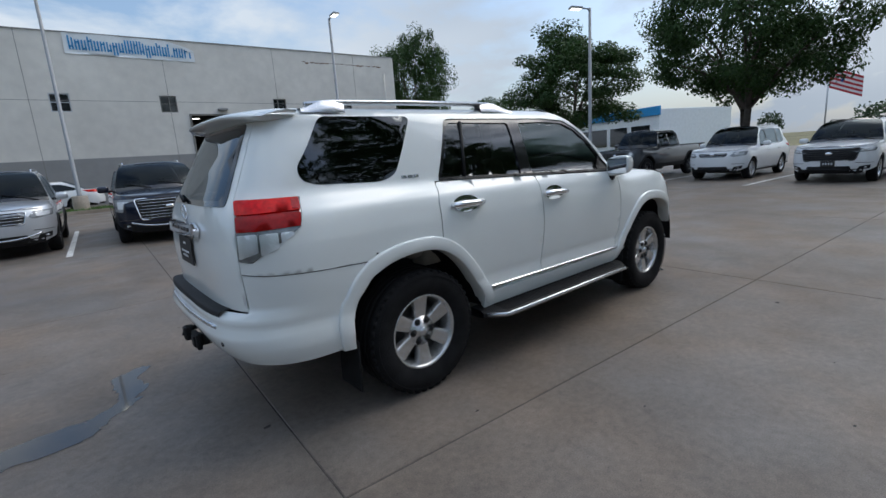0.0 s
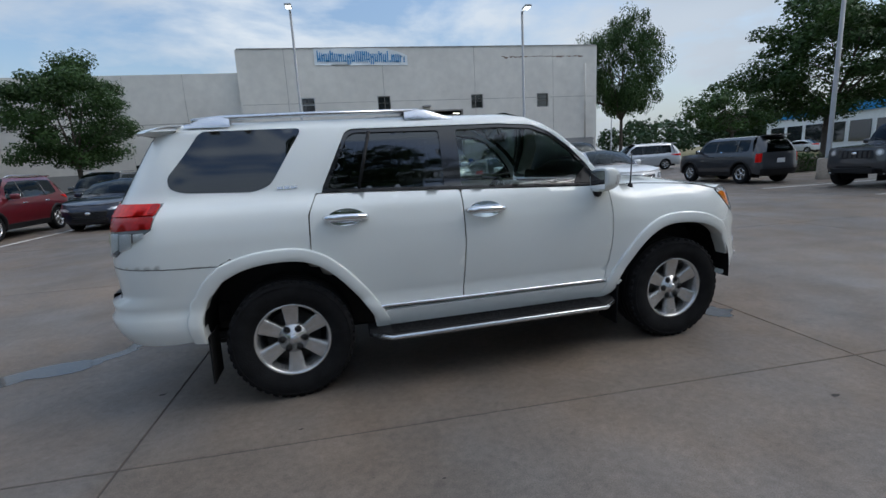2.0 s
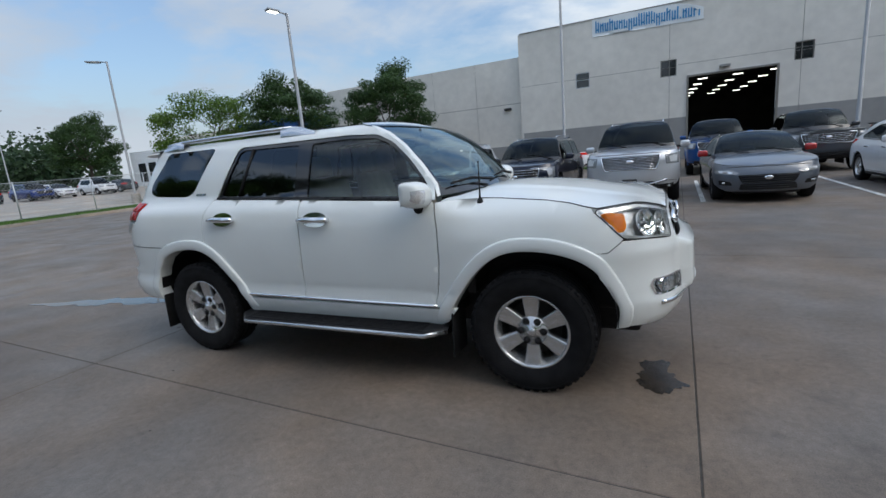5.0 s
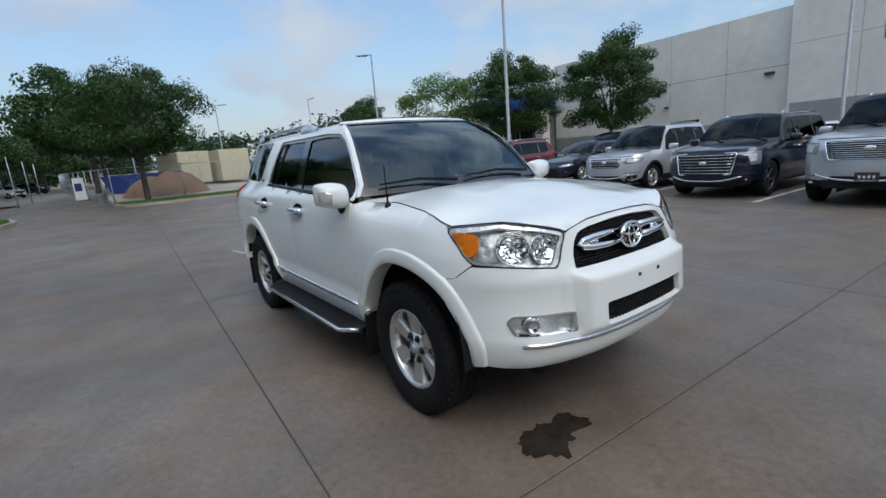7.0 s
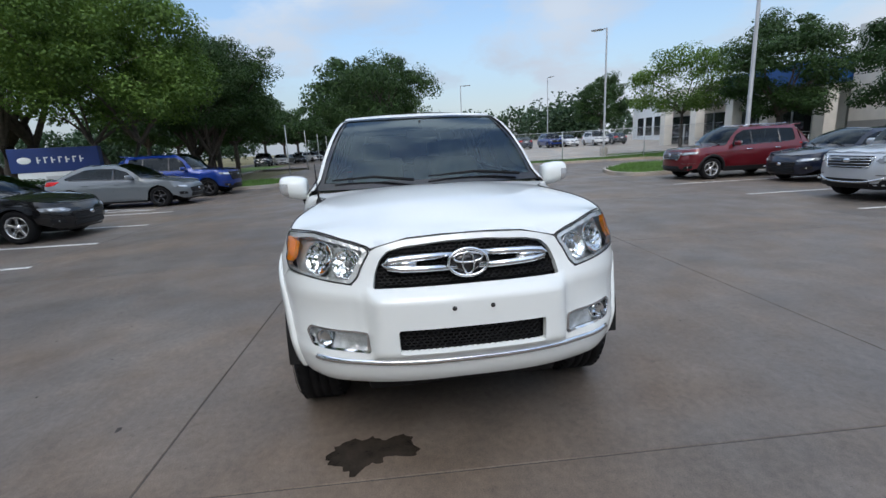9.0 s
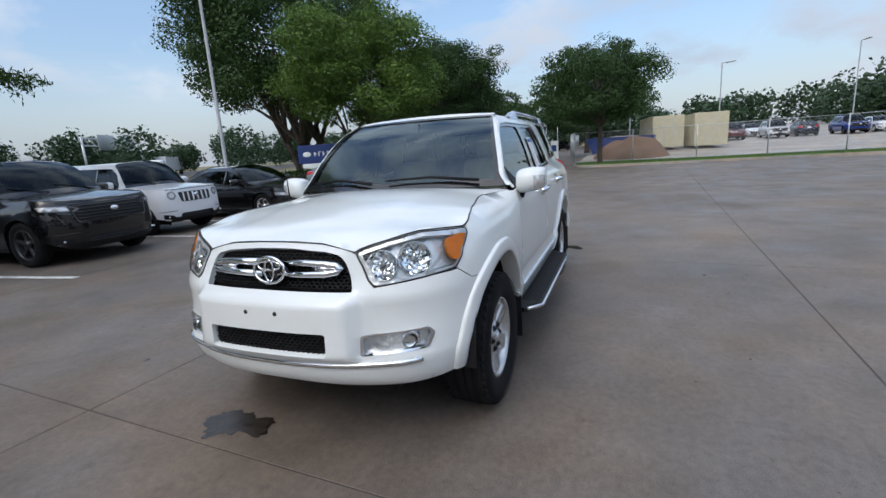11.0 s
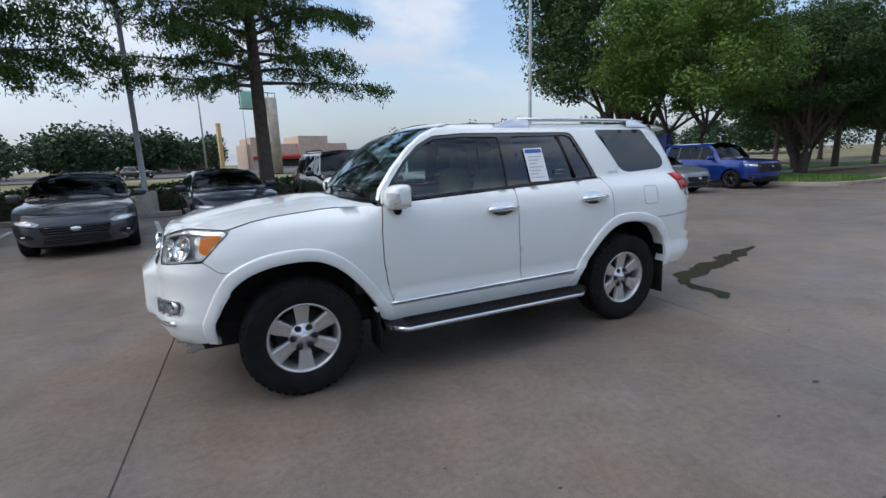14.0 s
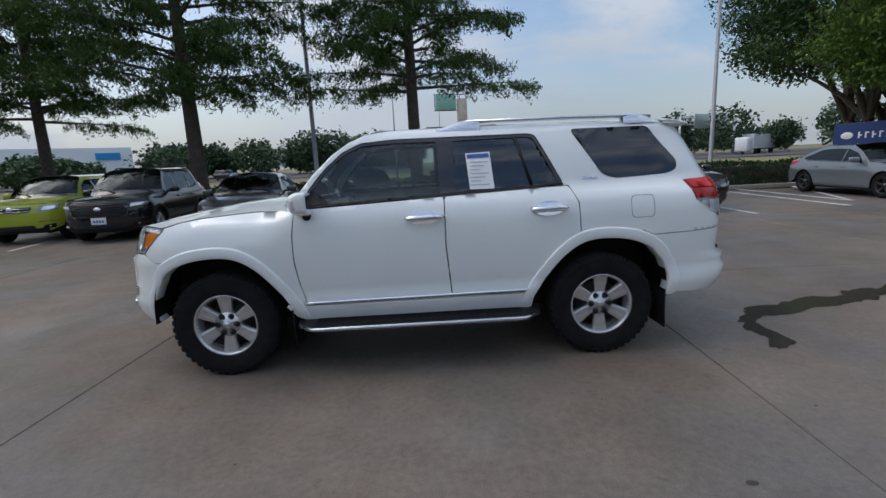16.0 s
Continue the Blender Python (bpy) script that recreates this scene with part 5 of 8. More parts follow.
        sheet(rounded(small, 0.015, 2), [], 0.08, fn, thick=0.008, offset=0.009).out("lamp_lens", M_LAMP, hl)
        fp = [(S.sf(hw * 0.90), 0.47), (S.sf(hw * 0.90), 0.37), (S.sf(hw * 0.66), 0.36), (S.sf(hw * 0.70), 0.44)]
        fg = sheet(rounded(fp, 0.02, 2), [], 0.1, fn, thick=0.02, offset=0.004).out("fog_lamp_recess", M_BLACKPL, ob)
        p = fn(S.sf(hw * 0.80), 0.41)
        Build().box(tuple(p + Vector((0.008, 0, 0))), (0.02, 0.11, 0.035), Matrix.Rotation(radians(-32 * sg), 4, "Z"), 0.01).out("fog_lamp", M_LAMP, fg)
        zt_ = (deck if kind == "sedan" else zb1) - 0.10
        if kind in ("truck", "boxcar"):
            tp = [(S.sr(hw * 0.96), zt_ + 0.06), (S.sr(hw * 0.80), zt_ + 0.06), (S.sr(hw * 0.80), zt_ - 0.24), (S.sr(hw * 0.96), zt_ - 0.24)]
        else:
            tp = [(S.sr(hw * 1.0) - 0.0, zt_ + 0.06), (S.sr(hw * 0.58), zt_ + 0.07), (S.sr(hw * 0.60), zt_ - 0.09), (S.sr(hw * 0.985), zt_ - 0.05)]
        sheet(rounded(tp, 0.02, 2), [], 0.08, fn, thick=0.02, offset=0.006).out("tail_lamp", M_RED, ob)
        if rail and kind in ("suv", "van"):
            Build().tube([(x1 - 0.15, sg * hw * 0.60, zr + 0.02), (x1 - 0.30, sg * hw * 0.60, zr + 0.065), (x2 + 0.25, sg * hw * 0.60, zr + 0.065), (x2 + 0.10, sg * hw * 0.60, zr + 0.02)], 0.016, 6).out("roof_rail", M_BLACKPL if not chrome else M_SATIN, ob)
    # nose
    vN = S.nv(hw * 0.80)
    nosep = [(vN, sill + 0.02), (0, sill), (-vN, sill + 0.02), (-vN, hoodz(S.at(sN, h1).x)), (-vN * 0.6, h1 + 0.005), (0, h1 + 0.01), (vN * 0.6, h1 + 0.005), (vN, hoodz(S.at(sN, h1).x))]
    sheet(nosep, [], st, S.nose, thick=0.02).out("front_bumper", colour, ob)
    gz0, gz1 = {"bars": (h1 - 0.30, h1 - 0.06), "wide": (h1 - 0.36, h1 - 0.05), "mesh": (h1 - 0.36, h1 - 0.05), "slots": (h1 - 0.30, h1 - 0.08), "low": (0.40, h1 - 0.17), "slim": (h1 - 0.20, h1 - 0.08), "tall": (h1 - 0.50, h1 - 0.06)}[grille]
    gw = {"bars": 0.55, "wide": 0.68, "mesh": 0.62, "slots": 0.50, "low": 0.56, "slim": 0.50, "tall": 0.64}[grille]
    gp = rounded([(S.nv(hw * gw * 0.86), gz0), (-S.nv(hw * gw * 0.86), gz0), (-S.nv(hw * gw), gz1), (S.nv(hw * gw), gz1)], 0.05, 3)
    gr_ = sheet(gp, [], 0.1, S.nose, thick=0.02, offset=0.004).out("grille", M_BLACKPL, ob)
    if grille in ("wide", "bars", "mesh", "tall"):
        ring_ = [S.nose(a, c) + Vector((0.010, 0, 0)) for a, c in gp]
        Build().tube(ring_ + ring_[:1], 0.016 if grille != "bars" else 0.010, 6, caps=False).out("grille_frame", M_CHROME if chrome else M_GLOSSBLACK, gr_)
    if grille in ("wide", "mesh", "tall"):
        nvb = 15 if grille == "mesh" else 9
        for i in range(nvb):
            k = -0.88 + 1.76 * i / (nvb - 1)
            lo_, hi_ = S.nose(S.nv(k * hw * gw * 0.86), gz0 + 0.01), S.nose(S.nv(k * hw * gw), gz1 - 0.01)
            Build().tube([lo_ + Vector((0.010, 0, 0)), hi_ + Vector((0.010, 0, 0))], 0.005, 4).out("grille_upright", M_SATIN if chrome else M_GLOSSBLACK, gr_)
    if kind in ("suv", "truck", "boxcar", "van"):
        sheet([(vN * 0.98, sill + 0.005), (0, sill - 0.01), (-vN * 0.98, sill + 0.005), (-vN * 0.98, sill + 0.10), (0, sill + 0.07), (vN * 0.98, sill + 0.10)], [], 0.12, S.nose, thick=0.03, offset=0.006).out("front_valance", M_BLACKPL, ob)
    if grille == "slots":
        for i in range(7):
            c = -0.42 + 0.14 * i
            sheet(rounded([(c * hw * gw * 2 - 0.025, gz0 + 0.02), (c * hw * gw * 2 + 0.025, gz0 + 0.02), (c * hw * gw * 2 + 0.025, gz1 - 0.02), (c * hw * gw * 2 - 0.025, gz1 - 0.02)], 0.02, 2), [], 0.1, S.nose, thick=0.01, offset=0.012).out("grille_slot", M_INTDARK, gr_)
            sheet([(c * hw * gw * 2 + 0.035, gz0 + 0.01), (c * hw * gw * 2 + 0.07, gz0 + 0.01), (c * hw * gw * 2 + 0.07, gz1 - 0.01), (c * hw * gw * 2 + 0.035, gz1 - 0.01)], [], 0.1, S.nose, thick=0.01, offset=0.02).out("grille_bar", colour, gr_)
    else:
        nb = {"bars": 4, "wide": 6, "mesh": 9, "low": 4, "slim": 2, "tall": 7}[grille]
        for i in range(nb):
            z = gz0 + (gz1 - gz0) * (i + 0.5) / nb
            y = hw * gw * (0.84 + 0.10 * (i + 0.5) / nb)
            Build().tube([S.nose(S.nv(k * y), z) + Vector((0.012, 0, 0)) for k in np.linspace(-1, 1, 9)], 0.009, 5, squash=0.8).out("grille_bar", M_CHROME if chrome and grille != "low" else M_GLOSSBLACK, gr_)
    Build().lathe([(0.0, 0.012), (0.8, 0.012), (1.0, 0.0)], 20, Matrix.Translation(S.nose(0, (gz0 + gz1) / 2 + 0.03) + Vector((0.014, 0, 0))) @ Matrix.Rotation(radians(84), 4, "Y") @ Matrix.Diagonal((0.042, 0.075, 1, 1))).out("emblem", M_CHROME, gr_)
    lowp = rounded([(S.nv(hw * 0.55), sill + 0.05), (-S.nv(hw * 0.55), sill + 0.05), (-S.nv(hw * 0.50), sill + 0.17), (S.nv(hw * 0.50), sill + 0.17)], 0.03, 2)
    li = sheet(lowp, [], 0.1, S.nose, thick=0.02, offset=0.005).out("lower_intake", M_BLACKPL, ob)
    for z in (sill + 0.09, sill + 0.13):
        Build().tube([S.nose(S.nv(k * hw * 0.50), z) + Vector((0.010, 0, 0)) for k in np.linspace(-1, 1, 7)], 0.007, 4).out("intake_slat", M_GLOSSBLACK, li)
    # joint between bonnet and bumper
    Build().tube([S.nose(S.nv(k * hw * 0.78), (h1 - 0.012) + 0.004 * (1 - k * k)) + Vector((0.004, 0, 0)) for k in np.linspace(-1, 1, 13)], 0.006, 4).out("bonnet_joint", M_INTDARK, ob)
    # bumper crease under the lamps
    if kind != "sedan":
        for sg in (-1, 1):
            Build().tube([S.nose(sg * S.nv(hw * y), 0.545 - 0.02 * y) + Vector((0.002, 0, 0)) for y in (0.60, 0.72, 0.84, 0.94)], 0.006, 4).out("bumper_seam", M_INTDARK, ob)
    if skid:
        Build().tube([S.nose(S.nv(k * hw * 0.74), sill + 0.10 + 0.10 * abs(k) ** 3) + Vector((0.006, 0, 0)) for k in np.linspace(-1, 1, 21)], 0.022, 7, squash=0.9).out("skid_bar", M_SATIN, ob, label="silver lower bumper bar")
    if plate:
        pb_ = Build().box(tuple(S.nose(0, 0.52) + Vector((0.012, 0, 0))), (0.012, 0.31, 0.155), None, 0.003).out("number_plate", M_PLATE if plate == "white" else M_INTDARK, ob)
        for k in range(4):
            Build().box(tuple(S.nose(0, 0.515) + Vector((0.020, -0.09 + 0.06 * k, 0))), (0.003, 0.035, 0.06)).out("plate_bar", M_INK if plate == "white" else M_INKGREY, pb_)
    # tail
    vT = S.sr(hw * 0.86) - (S.x0r - S.Lr)
    ttop = (deck - 0.02) if kind == "sedan" else (zb1 - 0.02 if kind == "truck" else zb1)
    tl = sheet([(vT, sill + 0.02), (0, sill + 0.02), (-vT, sill + 0.02), (-vT, ttop), (0, ttop), (vT, ttop)], [], st, S.tail, thick=0.02).out("tailgate" if kind != "sedan" else "rear_panel", colour, ob)
    sheet([(vT * 0.98, sill + 0.02), (-vT * 0.98, sill + 0.02), (-vT * 0.98, sill + (0.22 if clad else 0.10)), (vT * 0.98, sill + (0.22 if clad else 0.10))], [], 0.2, S.tail, thick=0.02, offset=0.01).out("rear_valance", M_BLACKPL, tl)
    Build().box(tuple(S.tail(0, 0.80) + Vector((-0.010, 0, 0))), (0.012, 0.31, 0.155), None, 0.003).out("rear_plate", M_PLATE, tl)
    # bonnet
    rows = []
    xe = xf - 0.13 if not boxy else xf - 0.06
    for x in np.linspace(xa - 0.02, xe, 13):
        z = hoodz(x)
        y0 = S.wide(min(x, S.x0f), z)
        if x > S.x0f:
            t = min(1.0, (x - S.x0f) / (curve(fr, z) - S.x0f))
            y0 *= max(0.02, 1 - t ** S.nf) ** (1 / S.nf)
        rows.append([(x, (y0 - 0.007) * k, z + 0.003 + 0.035 * (1 - abs(k) ** 2.6) * (0.4 + 0.6 * min(1, (xe - x) / 0.5))) for k in np.linspace(-1, 1, 13)])
    Build().grid(rows).out("bonnet", colour, ob, centre=(xa, 0, 0.3))
    # windscreen, roof, rear window
    yb, yt = S.wide(xa, h0) * 0.97, S.wide(x1, zr)
    rows = []
    for j in range(7):
        t = j / 6
        row = []
        for k in np.linspace(-1, 1, 11):
            zz = h0 + (zr - h0) * (t + 0.16 * math.sin(math.pi * t))
            ye = S.wide(xa - (xa - x1) * t, zz)
            xx = xa - (xa - x1) * t + (0.16 * (1 - t) + 0.05 * t) * (1 - k * k)
            row.append((xx, ye * k, zz + (0.03 * t + 0.02) * (1 - k * k)))
        rows.append(row)
    Build().grid(rows).out("windscreen", M_CARSHIELD, ob, centre=(0, 0, 0.8))
    b = Build()
    for r0, r1 in ((rows[0], rows[1]), (rows[-1], rows[-2])):
        b.grid([[Vector(p) + Vector((0.004, 0, 0.005)) for p in r0], [Vector(p).lerp(Vector(q), 0.45) + Vector((0.004, 0, 0.005)) for p, q in zip(r0, r1)]])
    b.out("screen_border", M_GLOSSBLACK, ob, centre=(0, 0, 0.8))
    for a_, c_ in ((9, 5), (4, 1)):
        p0, p1 = Vector(rows[0][a_]), Vector(rows[1][c_])
        Build().tube([p0 + Vector((0.02, 0, 0.02)), p0.lerp(p1, 0.5) + Vector((0.025, 0, 0.03)), p1 + Vector((0.012, 0, 0.016))], [0.011, 0.009, 0.006], 5).out("wiper", M_BLACKPL, ob)
    rows = []
    for x in np.linspace(x1, x2, 9):
        ye = S.wide(x, zr)
        rows.append([(x + (0.05 if x == x1 else 0.0) * (1 - k * k), ye * k, zr + 0.045 * (1 - k * k)) for k in np.linspace(-1, 1, 11)])
    Build().grid(rows).out("roof", colour, ob, centre=(0, 0, 0.8))
    if kind == "sedan":
        rows = []
        for j in range(7):
            t = j / 6
            zz = zr + (deck - zr) * t ** 1.25
            x = x2 - (x2 - tail_top) * t
            ye = S.wide(x, zz)
            rows.append([(x - 0.06 * (1 - k * k), ye * k, zz + 0.045 * (1 - t) * (1 - k * k) + 0.01) for k in np.linspace(-1, 1, 11)])
        Build().grid(rows).out("rear_window", M_DARKGLASS, ob, centre=(0, 0, 0.8))
        rows = []
        for x in np.linspace(tail_top, xr + 0.10, 8):
            y0 = S.wide(max(x, S.x0r), deck)
            if x < S.x0r:
                t = min(1.0, (S.x0r - x) / (S.x0r - curve(re, deck)))
                y0 *= max(0.02, 1 - t ** S.nr) ** (1 / S.nr)
            rows.append([(x, y0 * k, deck + 0.02 * (1 - k * k)) for k in np.linspace(-1, 1, 11)])
        Build().grid(rows).out("boot_lid", colour, ob, centre=(0, 0, 0.3))
    elif kind == "truck":
        b = Build()
        rows = [[(x2 + 0.0 - 0.10 * t, S.wide(x2, zr + (zb1 - zr) * t) * k, zr + (zb1 - zr) * t) for k in np.linspace(-1, 1, 9)] for t in (0, 0.5, 1.0)]
        b.grid(rows)
        b.out("rear_window", M_DARKGLASS, ob, centre=(0, 0, 0.8))
        b = Build()
        yb_ = hw * 0.84
        z0 = 0.75
        c = [(x2 - 0.12, -yb_), (x2 - 0.12, yb_), (xr + 0.08, yb_), (xr + 0.08, -yb_)]
        b.add([(x, y, z0) for x, y in c] + [(x, y, zb1 - 0.02) for x, y in c], [(0, 1, 2, 3), (0, 4, 5, 1), (1, 5, 6, 2), (2, 6, 7, 3), (3, 7, 4, 0)])
        b.out("load_bed", M_INTDARK, ob, smooth=False)
        for sg in (-1, 1):
            Build().box(((x2 + xr) / 2 - 0.05, sg * hw * 0.875, zb1 - 0.01), (abs(xr - x2) - 0.15, hw * 0.13, 0.05), None, 0.015).out("bed_rail", M_BLACKPL, ob)
    else:
        lower = [S.at(s, zb1, 1) for s in np.linspace(min(S.x0r, x2) - 0.14, S.x0r - S.Lr, 8)]
        lower = [Vector((p.x, p.y, p.z)) for p in lower] + [Vector((p.x, -p.y, p.z)) for p in lower[-2::-1]]
        n = len(lower)
        rows = []
        for j in range(6):
            t = j / 5
            row = []
            for i, p in enumerate(lower):
                k = 1 - 2 * i / (n - 1)
                up = Vector((x2 - 0.02 - 0.10 * (1 - k ** 4), S.wide(x2, zr) * k, zr + 0.042 * (1 - k * k)))
                row.append(p.lerp(up, t) + Vector((-0.05, 0, 0.02)) * math.sin(math.pi * t))
            rows.append(row)
        Build().grid(rows).out("rear_pillar", colour, ob, centre=(0, 0, 0.8))
        i0, i1 = int(n * 0.22), n - int(n * 0.22)
        Build().grid([[p + Vector((-0.012, 0, 0.004)) for p in r[i0:i1]] for r in rows[:5]]).out("rear_window", M_DARKGLASS, ob, centre=(0, 0, 0.8))
        Build().box((x2 - 0.20, 0, zr + 0.02), (0.26, hw * 1.1, 0.035), Matrix.Rotation(radians(6), 4, "Y"), 0.012).out("spoiler", colour, ob)
    # underbody and dim cabin
    b = Build().box((0, 0, sill + 0.03), (L - 0.5, W * 0.6, 0.14), None, 0.02).box((0, 0, sill + 0.08), (wb - 2 * ra - 0.1, W * 0.86, 0.10), None, 0.02)
    b.out("underbody", M_BLACKPL, ob, smooth=False)
    b = Build().box((-0.2, 0, 0.62), (wb, W * 0.80, 0.05))
    for y in (-0.37, 0.37):
        for x in (-0.15, -1.0):
            if x > x2 + 0.15:
                b.box((x - 0.2, y, 0.92), (0.16, 0.46, 0.60), Matrix.Rotation(radians(-12), 4, "Y"), 0.05)
                b.box((x - 0.29, y, 1.28), (0.09, 0.24, 0.16), None, 0.04)
    b.box((xa - 0.25, 0, zb0 - 0.10), (0.35, W * 0.80, 0.16), None, 0.04)
    b.out("cabin", M_INTDARK, ob, smooth=False)
    return ob


P_SILVER = paint("silver_paint", (0.56, 0.58, 0.61), 0.5)
P_NAVY = paint("navy_paint", (0.008, 0.012, 0.028), 0.2)
P_BLACK = paint("black_paint", (0.006, 0.006, 0.007), 0.1)
P_WHITE = paint("white_paint", (0.74, 0.75, 0.76))
P_MAROON = paint("maroon_paint", (0.13, 0.012, 0.018), 0.3)
P_GREY = paint("grey_paint", (0.16, 0.18, 0.195), 0.2)
P_DARKGREY = paint("dark_grey_paint", (0.045, 0.048, 0.055), 0.3)
P_BLUEGREY = paint("blue_grey_paint", (0.11, 0.125, 0.15), 0.3)
P_BLUE = paint("blue_paint", (0.008, 0.035, 0.22), 0.35)
P_TRUCKBLUE = paint("truck_blue_paint", (0.012, 0.07, 0.24), 0.3)
P_LIME = paint("lime_paint", (0.33, 0.38, 0.03))
ROT = -3.0                                  # the lot's axes lie a little off the wagon's


def stall(x, y, heading, wb, front=True):
    """The pose of a car whose front axle's middle stands at x, y."""
    h = radians(heading)
    return pose(x - math.cos(h) * wb / 2, y - math.sin(h) * wb / 2, 0, 0, 0, heading)


SUV = dict(L=4.6, W=1.84, H=1.70, wb=2.67, fo=0.92, R=0.345, hood=(1.06, 0.96), belt=(1.02, 1.08), xa=0.88, x1=0.25, x2=-1.60)
SEDAN = dict(kind="sedan", L=4.68, W=1.81, H=1.43, wb=2.72, fo=0.90, R=0.33, hood=(0.93, 0.74), belt=(0.90, 0.95), sill=0.22, xa=0.86, x1=0.05, x2=-0.95, tail_top=-1.75, deck=1.00, rail=False, lamp="slim", grille="low", chrome=False)


def mk(base, **kw):
    d = dict(base)
    d.update(kw)
    return d


# north row, noses towards the lane
NH = -90 + ROT
parked("suv", stall(-3.95, 9.92, NH, 2.64), "silver compact wagon with roof rails facing the lane", P_SILVER, **mk(SUV, H=1.73, wb=2.64, lamp="wing", clad=True, grille="bars", skid=True))
parked("suv", stall(-1.10, 9.30, NH, 2.90), "dark navy three-row wagon with large chrome grille", P_NAVY, **mk(SUV, L=4.98, W=1.97, H=1.75, wb=2.90, R=0.375, hood=(1.12, 1.02), belt=(1.08, 1.13), grille="tall", lamp="tall", x2=-1.85, xa=0.95, x1=0.30, rimmat=M_DARKALLOY, skid=True))
parked("suv", stall(1.70, 8.72, NH, 2.95), "silver full-size wagon with broad mesh grille", P_SILVER, **mk(SUV, L=5.18, W=2.04, H=1.89, wb=2.95, R=0.40, hood=(1.25, 1.16), belt=(1.18, 1.22), sill=0.36, grille="mesh", lamp="box", x2=-2.0, xa=0.90, x1=0.35, plate="dark", skid=True))
parked("sedan", stall(4.25, 8.50, NH + 2, 2.70), "blue-grey sporty hatchback with red mirrors", P_BLUEGREY, **mk(SEDAN, W=1.87, plate=None, rimmat=M_DARKALLOY, mirror=material("red_mirror", (0.35, 0.01, 0.012), 0.25, coat=1.0)))
parked("sedan", stall(7.70, 8.70, NH + 2, 2.78), "white older saloon with chrome barred grille", P_WHITE, **mk(SEDAN, L=4.81, W=1.82, H=1.47, wb=2.78, hood=(0.97, 0.80), belt=(0.94, 0.99), deck=1.04, grille="slim", lamp="wing", plate="white", chrome=True))
parked("suv", stall(-10.4, 10.4, NH, 2.67), "maroon compact wagon beside the grass island", P_MAROON, **mk(SUV, L=4.48, H=1.66, lamp="slim", grille="bars", clad=True))
parked("sedan", stall(-7.7, 12.0, NH, 2.70), "dark blue saloon behind the silver wagon", P_NAVY, **mk(SEDAN))
# second rank by the building
parked("pickup_truck", stall(4.35, 16.4, NH, 3.68), "blue crew-cab pickup parked near the building", P_TRUCKBLUE, kind="truck", category="pickup", L=5.9, W=2.03, H=1.96, wb=3.68, fo=0.95, R=0.41, hood=(1.30, 1.22), belt=(1.28, 1.32), sill=0.42, xa=1.05, x1=0.45, x2=-1.15, grille="wide", lamp="box", rail=False)
parked("pickup_truck", stall(7.1, 15.3, NH, 3.68), "dark grey crew-cab pickup beside the blue one", P_DARKGREY, kind="truck", category="pickup", L=5.9, W=2.03, H=1.96, wb=3.68, fo=0.95, R=0.41, hood=(1.30, 1.22), belt=(1.28, 1.32), sill=0.42, xa=1.05, x1=0.45, x2=-1.15, grille="wide", lamp="box", rail=False)
parked("pickup_truck", stall(10.6, 15.4, NH, 3.75), "black crew-cab pickup with chrome barred grille", P_BLACK, kind="truck", category="pickup", L=5.85, W=2.03, H=1.92, wb=3.75, fo=0.98, R=0.41, hood=(1.30, 1.23), belt=(1.28, 1.32), sill=0.42, xa=1.05, x1=0.45, x2=-1.15, grille="wide", lamp="box", rail=False)
parked("van", stall(-10.6, 18.2, NH, 3.0), "black minivan parked before the low building wing", P_DARKGREY, **mk(SUV, kind="van", L=5.15, W=2.0, H=1.74, wb=3.0, hood=(1.02, 0.90), belt=(1.02, 1.05), sill=0.26, xa=1.15, x1=0.40, x2=-2.0, lamp="wing", grille="slim"))
parked("sedan", pose(-11.5, 26.4, 0, 0, 0, 180 + ROT), "black saloon parked along the building wall", P_BLACK, **mk(SEDAN))
parked("sedan", pose(-3.6, 26.3, 0, 0, 0, 180 + ROT), "white saloon parked along the planted strip", P_WHITE, **mk(SEDAN, L=4.8))
parked("van", pose(19.8, 24.5, 0, 0, 0, 165), "silver minivan beyond the building corner", P_SILVER, **mk(SUV, kind="van", L=5.15, W=2.0, H=1.75, wb=3.0, hood=(1.02, 0.92), belt=(1.02, 1.05), sill=0.26, xa=1.15, x1=0.40, x2=-2.0))
# east rank
EH = 180 + ROT
parked("pickup_truck", stall(14.35, 6.35, EH, 3.1), "dark grey open off-road pickup with slotted grille", P_DARKGREY, kind="truck", category="pickup", L=5.4, W=1.90, H=1.86, wb=3.3, fo=0.75, R=0.41, hood=(1.22, 1.14), belt=(1.20, 1.22), sill=0.46, xa=0.85, x1=0.55, x2=-0.75, grille="slots", lamp="round", clad=True, rail=False, chrome=False, rimmat=M_DARKALLOY)
parked("suv", stall(14.75, 3.05, EH, 2.66), "white older compact wagon facing the lane", P_WHITE, **mk(SUV, H=1.72, wb=2.66, lamp="wing", grille="slim", plate=None))
parked("suv", stall(13.85, -0.15, EH, 2.67), "white compact wagon with dark mesh grille", P_WHITE, **mk(SUV, L=4.5, H=1.67, lamp="slim", grille="wide", chrome=False, plate="dark"))
parked("suv", pose(14.35, 11.3, 0, 0, 0, 90 + ROT), "dark grey boxy small wagon with black cladding", P_DARKGREY, kind="boxcar", L=4.23, W=1.80, H=1.69, wb=2.57, fo=0.82, R=0.35, hood=(1.10, 1.02), belt=(1.08, 1.10), sill=0.30, xa=0.95, x1=0.45, x2=-1.60, grille="slots", lamp="round", clad=True, rail=True, chrome=False)
